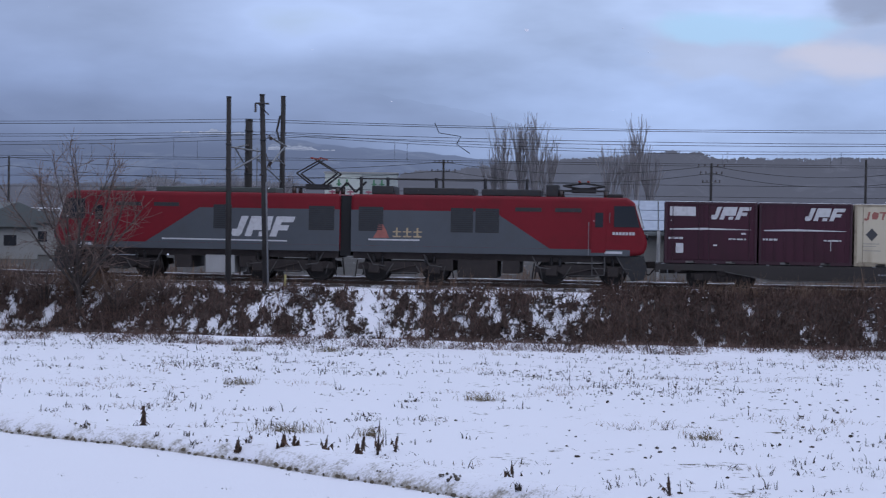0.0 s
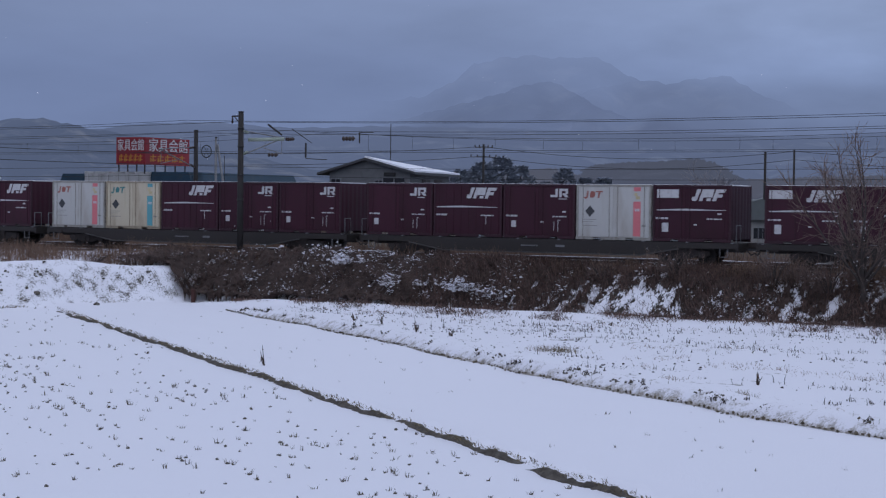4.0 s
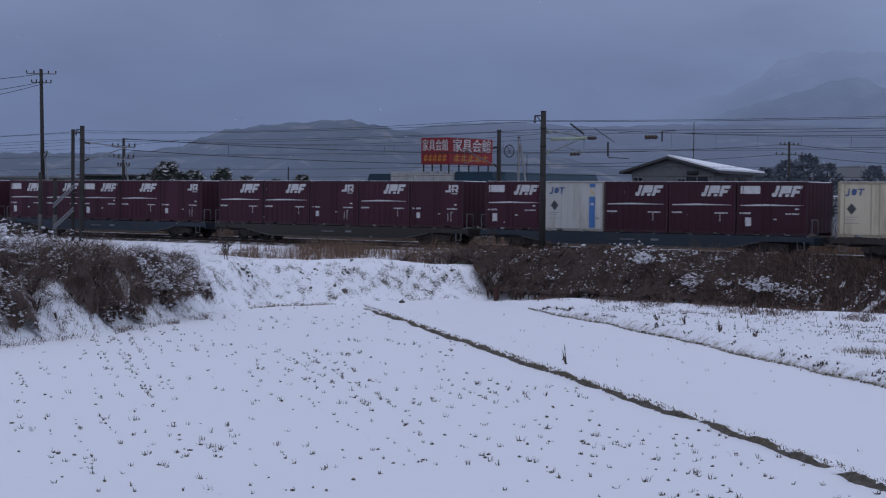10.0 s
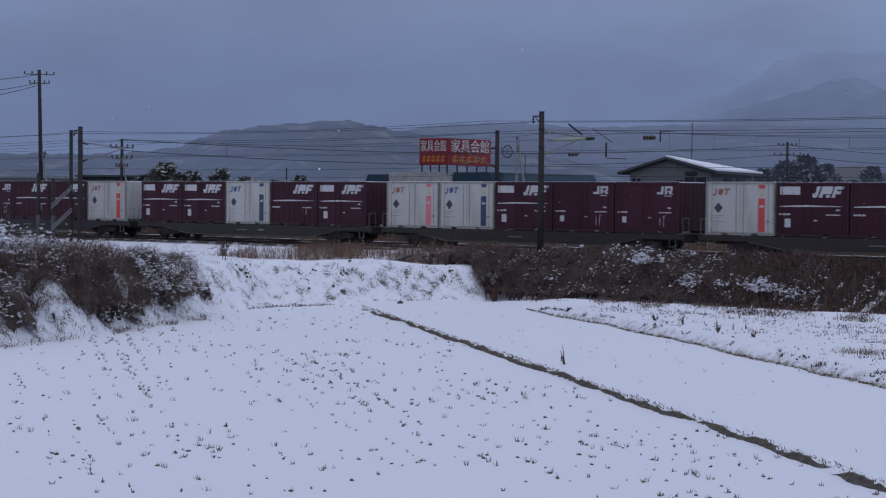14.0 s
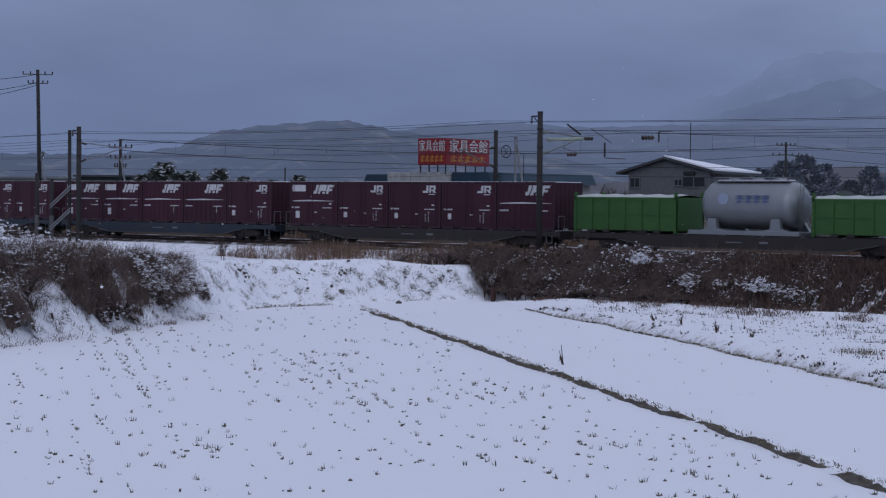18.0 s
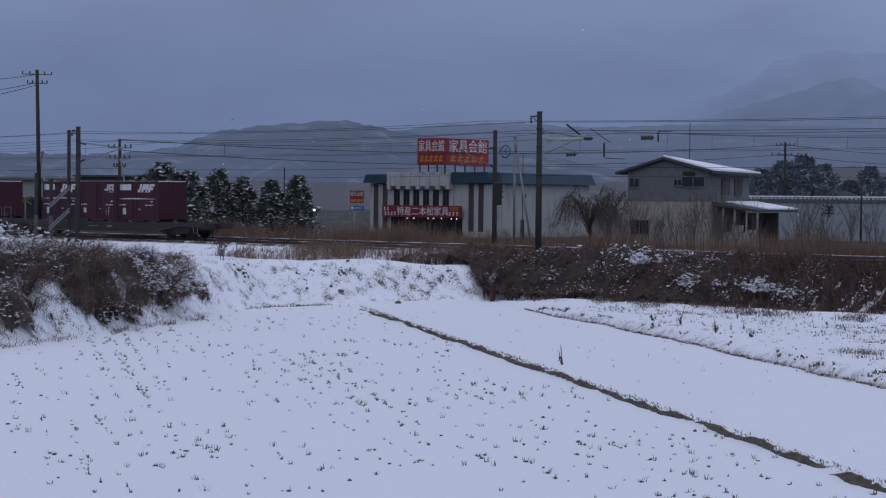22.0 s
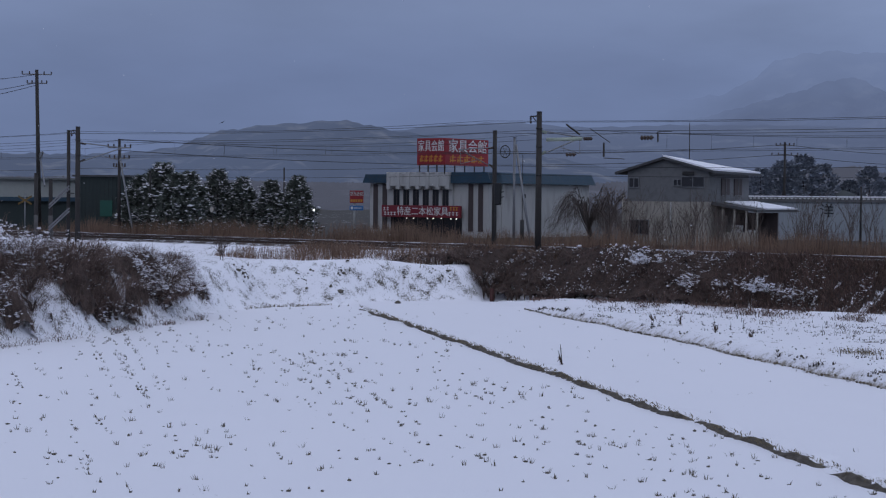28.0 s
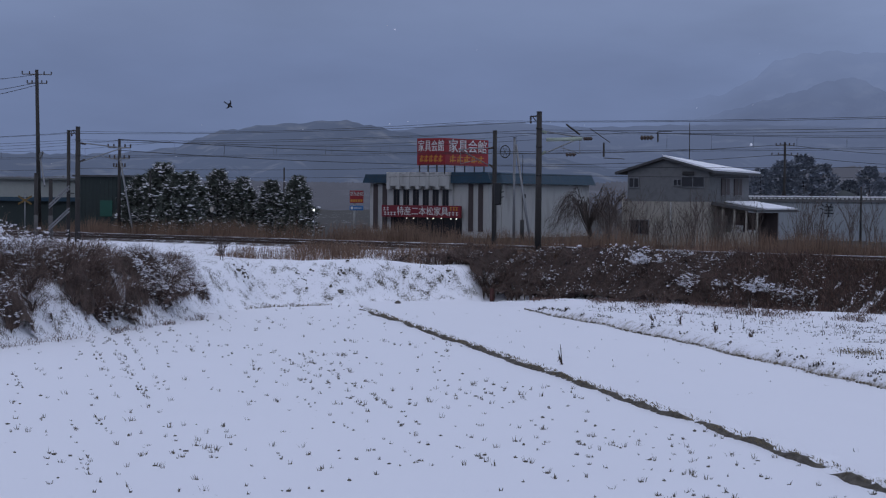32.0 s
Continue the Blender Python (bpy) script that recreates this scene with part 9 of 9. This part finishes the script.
        # pantograph: up on the front half, folded on the rear
        px, up = (-1.35, 1.05) if sx < 0 else (9.6, 0.22)
        ph = part("pantograph", boxes((px - 1.0, px + 1.0, -0.75, -0.65, 3.86, 3.92), (px - 1.0, px + 1.0, 0.65, 0.75, 3.86, 3.92), (px - 0.9, px - 0.8, -0.7, 0.7, 3.86, 3.92), (px + 0.8, px + 0.9, -0.7, 0.7, 3.86, 3.92), (px - 0.5, px + 0.5, -0.3, 0.3, 3.80, 4.02)), M_DARKSTEEL, root, "pantograph " + ("raised" if sx < 0 else "folded"))
        part("foot_insulator", tubes(*[((px + s, q, 3.60), (px + s, q, 3.88), 0.09) for s in (-0.9, 0.9) for q in (-0.7, 0.7)], sides=8), M_INSUL, ph)
        for q in (-0.5, 0.5):
            for e in (-1, 1):
                part("lower_arm", tubes(((px + e * 0.25, q, 4.0), (px + e * 0.85, q, 4.0 + up * 0.45), 0.04), sides=5), M_DARKSTEEL, ph)
                part("upper_arm", tubes(((px + e * 0.85, q, 4.0 + up * 0.45), (px - e * 0.12, q * 0.8, 4.0 + up), 0.03), sides=5), M_DARKSTEEL, ph)
        part("contact_strip", boxes((px - 0.22, px - 0.14, -0.85, 0.85, 4.02 + up, 4.08 + up), (px + 0.14, px + 0.22, -0.85, 0.85, 4.02 + up, 4.08 + up)), mat("red_collector", (0.25, 0.03, 0.02), 0.6, vary=0.2), ph, "red collector head")
    part("bellows", boxes((-0.22, 0.22, -1.2, 1.2, 1.05, 3.55)), mat("black_rubber", (0.012, 0.012, 0.013), 0.8, vary=0.2), root, "black gangway bellows")
    part("jumper_cable", tubes(((-0.5, -0.4, 3.7), (-0.1, -0.4, 4.1), 0.05), ((-0.1, -0.4, 4.1), (0.25, -0.4, 3.7), 0.05), ((0.25, -0.4, 3.7), (0.7, -0.4, 4.15), 0.05), sides=6), M_DARKSTEEL, root)
    ys = -W - 0.016
    part("emblem", prisms(shifted(LOGO_A, -4.7, 1.80, 2.0), ys - 0.008, ys + 0.01), M_WHITE, root, "large white slanted company emblem")
    part("stripe", prisms([[(-7.6, 1.62), (-2.4, 1.60), (-2.4, 1.66), (-7.6, 1.68)]], ys - 0.008, ys + 0.01), M_WHITE, root, "white stripe")
    gold = mat("gold_print", (0.36, 0.27, 0.16), 0.6, vary=0.3)
    part("decal", prisms([[(0.95, 1.72), (3.05, 1.72), (3.05, 1.78), (0.95, 1.78)]], ys - 0.008, ys + 0.01), M_WHITE, root)
    for i in range(3):
        x = 1.95 + i * 0.42
        part("decal", prisms([[(x, 1.86), (x + 0.34, 1.86), (x + 0.34, 1.92), (x, 1.92)], [(x + 0.13, 1.86), (x + 0.2, 1.86), (x + 0.2, 2.25), (x + 0.13, 2.25)], [(x, 2.06), (x + 0.34, 2.06), (x + 0.34, 2.11), (x, 2.11)]], ys - 0.008, ys + 0.01), gold, root, "gold lettering bars")
    part("decal", prisms([[(1.15, 1.82), (1.8, 1.82), (1.7, 2.1), (1.55, 2.38), (1.35, 2.38), (1.3, 2.1)]], ys - 0.008, ys + 0.01), mat("faded_red_print", (0.30, 0.10, 0.08), 0.6, vary=0.4, scale=6), root, "small reddish emblem")
    part("number_marking", prisms([[(10.8 + 0.13 * i, 2.10), (10.9 + 0.13 * i, 2.10), (10.9 + 0.13 * i, 2.22), (10.8 + 0.13 * i, 2.22)] for i in range(7)], ys - 0.008, ys + 0.01), M_WHITE, root)
    return root


LOCO_WHEELS = []
LOCO = build_loco()
for ob in LOCO.children_recursive:
    # drawn 2 % short; brought to its 25 m
    if ob.parent is LOCO and ob.name.startswith("bogie"):
        ob.matrix_basis = Matrix.Translation((ob.matrix_basis.translation.x * 0.02, 0, 0)) @ ob.matrix_basis
    elif ob.type == "MESH" and not ob.parent.name.startswith("bogie"):
        ob.data.transform(Matrix.Diagonal((1.02, 1, 1, 1)))
TRAIN.append((LOCO, -13.13, TRACK_Y, 0.0))


# ---- falling snow: sparse flakes that sink together in loose sheets ----
def falling_snow(seed, n):
    rs = np.random.default_rng(seed)
    P = np.stack([rs.uniform(-70, 25, n), rs.uniform(7, 66, n), rs.uniform(-3, 52, n)], 1)
    keep = P[:, 1] > 6
    P = P[keep]
    return stuff("falling_snow", clump_mesh(P, rs.uniform(0.005, 0.013, len(P)), rs, 1.0), M_SNOW, "sparse snowflakes drifting down", "snowfall")


FLAKES = [falling_snow(90 + i, 420) for i in range(3)]


def bird():
    th = thing("bird", "dark bird gliding with spread wings", "bird")
    dk = mat("dark_feathers", (0.018, 0.018, 0.022), 0.8, vary=0.2)
    bm = bmesh.new()
    rings_tube(bm, [Vector((-0.24, 0, 0)), Vector((-0.18, 0, 0.01)), Vector((-0.05, 0, 0.02)), Vector((0.10, 0, 0.01)), Vector((0.24, 0, 0))], [0.012, 0.04, 0.065, 0.05, 0.015], 8)
    part("body", bm, dk, th)
    for s in (-1, 1):
        w = part("wing", prisms([[(-0.10, 0.0), (0.10, 0.0), (0.06, 0.26), (0.12, 0.45), (0.05, 0.44), (-0.04, 0.26)]], -0.008, 0.008), dk, th)
        w.matrix_basis = pose(0, 0, 0.03, 90 if s < 0 else -90, 0, 0)
        WINGS.append((w, s))
    part("tail", prisms([[(0.2, -0.01), (0.42, -0.01), (0.42, 0.01), (0.2, 0.01)]], -0.07, 0.07), dk, th)
    return th


WINGS = []
BIRD = bird()
BIRD_ROWS = [(0, pose(-649.0, 622.3, 42.5, 8, 0, -60)), (23, pose(-304.7, 288.6, 20.3, 8, 0, -60)), (28, pose(-189.5, 177.7, 13.1, 8, 0, -60)), (30.6, pose(-146.8, 135.7, 10.1, 8, 0, -60)), (31, pose(-135.7, 125.5, 9.9, 8, 0, -60)), (31.3, pose(-124.7, 115.4, 9.7, 8, 0, -60)), (31.6, pose(-109.8, 102.0, 9.3, 25, 0, -140)), (31.8, pose(-96.3, 90.1, 8.8, 25, -35, -140)), (32, pose(-83.5, 78.9, 8.3, 25, -35, -140))]


# ---- motion ----
def train_x(t):
    return float(np.interp(t, [q[0] for q in X0], [q[1] for q in X0]))


def spin(ws, off, r, step):
    """Rolls a wheelset while it is in view; off: its place along the train."""
    rows, turn = [], 0.0
    home = ws.matrix_basis.translation.copy()
    rows.append((0.0, pose(*home)))
    for k in range(1, 32 * FPS):
        t = k / FPS
        if -112 < train_x(t) + off < 14:
            turn -= step
            rows.append((t, pose(*home, 0, turn, 0)))
    rows.append((32.0, rows[-1][1]))
    walk(ws, rows)


def motions():
    for ob, off, y, z in TRAIN:
        walk(ob, [(t, pose(x + off, y, z)) for t, x in X0])
        for bg in ob.children:
            if bg.name.startswith("bogie"):
                for ws in bg.children:
                    if ws.name.startswith("wheelset"):
                        loco = ob.name.startswith("electric")
                        spin(ws, off + bg.matrix_basis.translation.x + ws.matrix_basis.translation.x, 0.56 if loco else 0.43, 76.0 if loco else 86.0)
    for i, ob in enumerate(FLAKES):
        v, dx = 1.0 + 0.2 * i, -0.5 + 0.25 * i
        walk(ob, [(t, pose(dx * t * 0.6 + 0.4 * math.sin(t * 0.9 + i), 0.3 * math.sin(t * 0.7 + 2 * i), -v * t)) for t in range(0, 33, 2)])
    walk(BIRD, BIRD_ROWS)
    for w, s in WINGS:
        walk(w, [(k * 0.2, pose(0, 0, 0.03, s * -1 * (90 - 0.0) + 22 * math.sin(k * 1.9), 0, 0)) for k in range(161)])


motions()
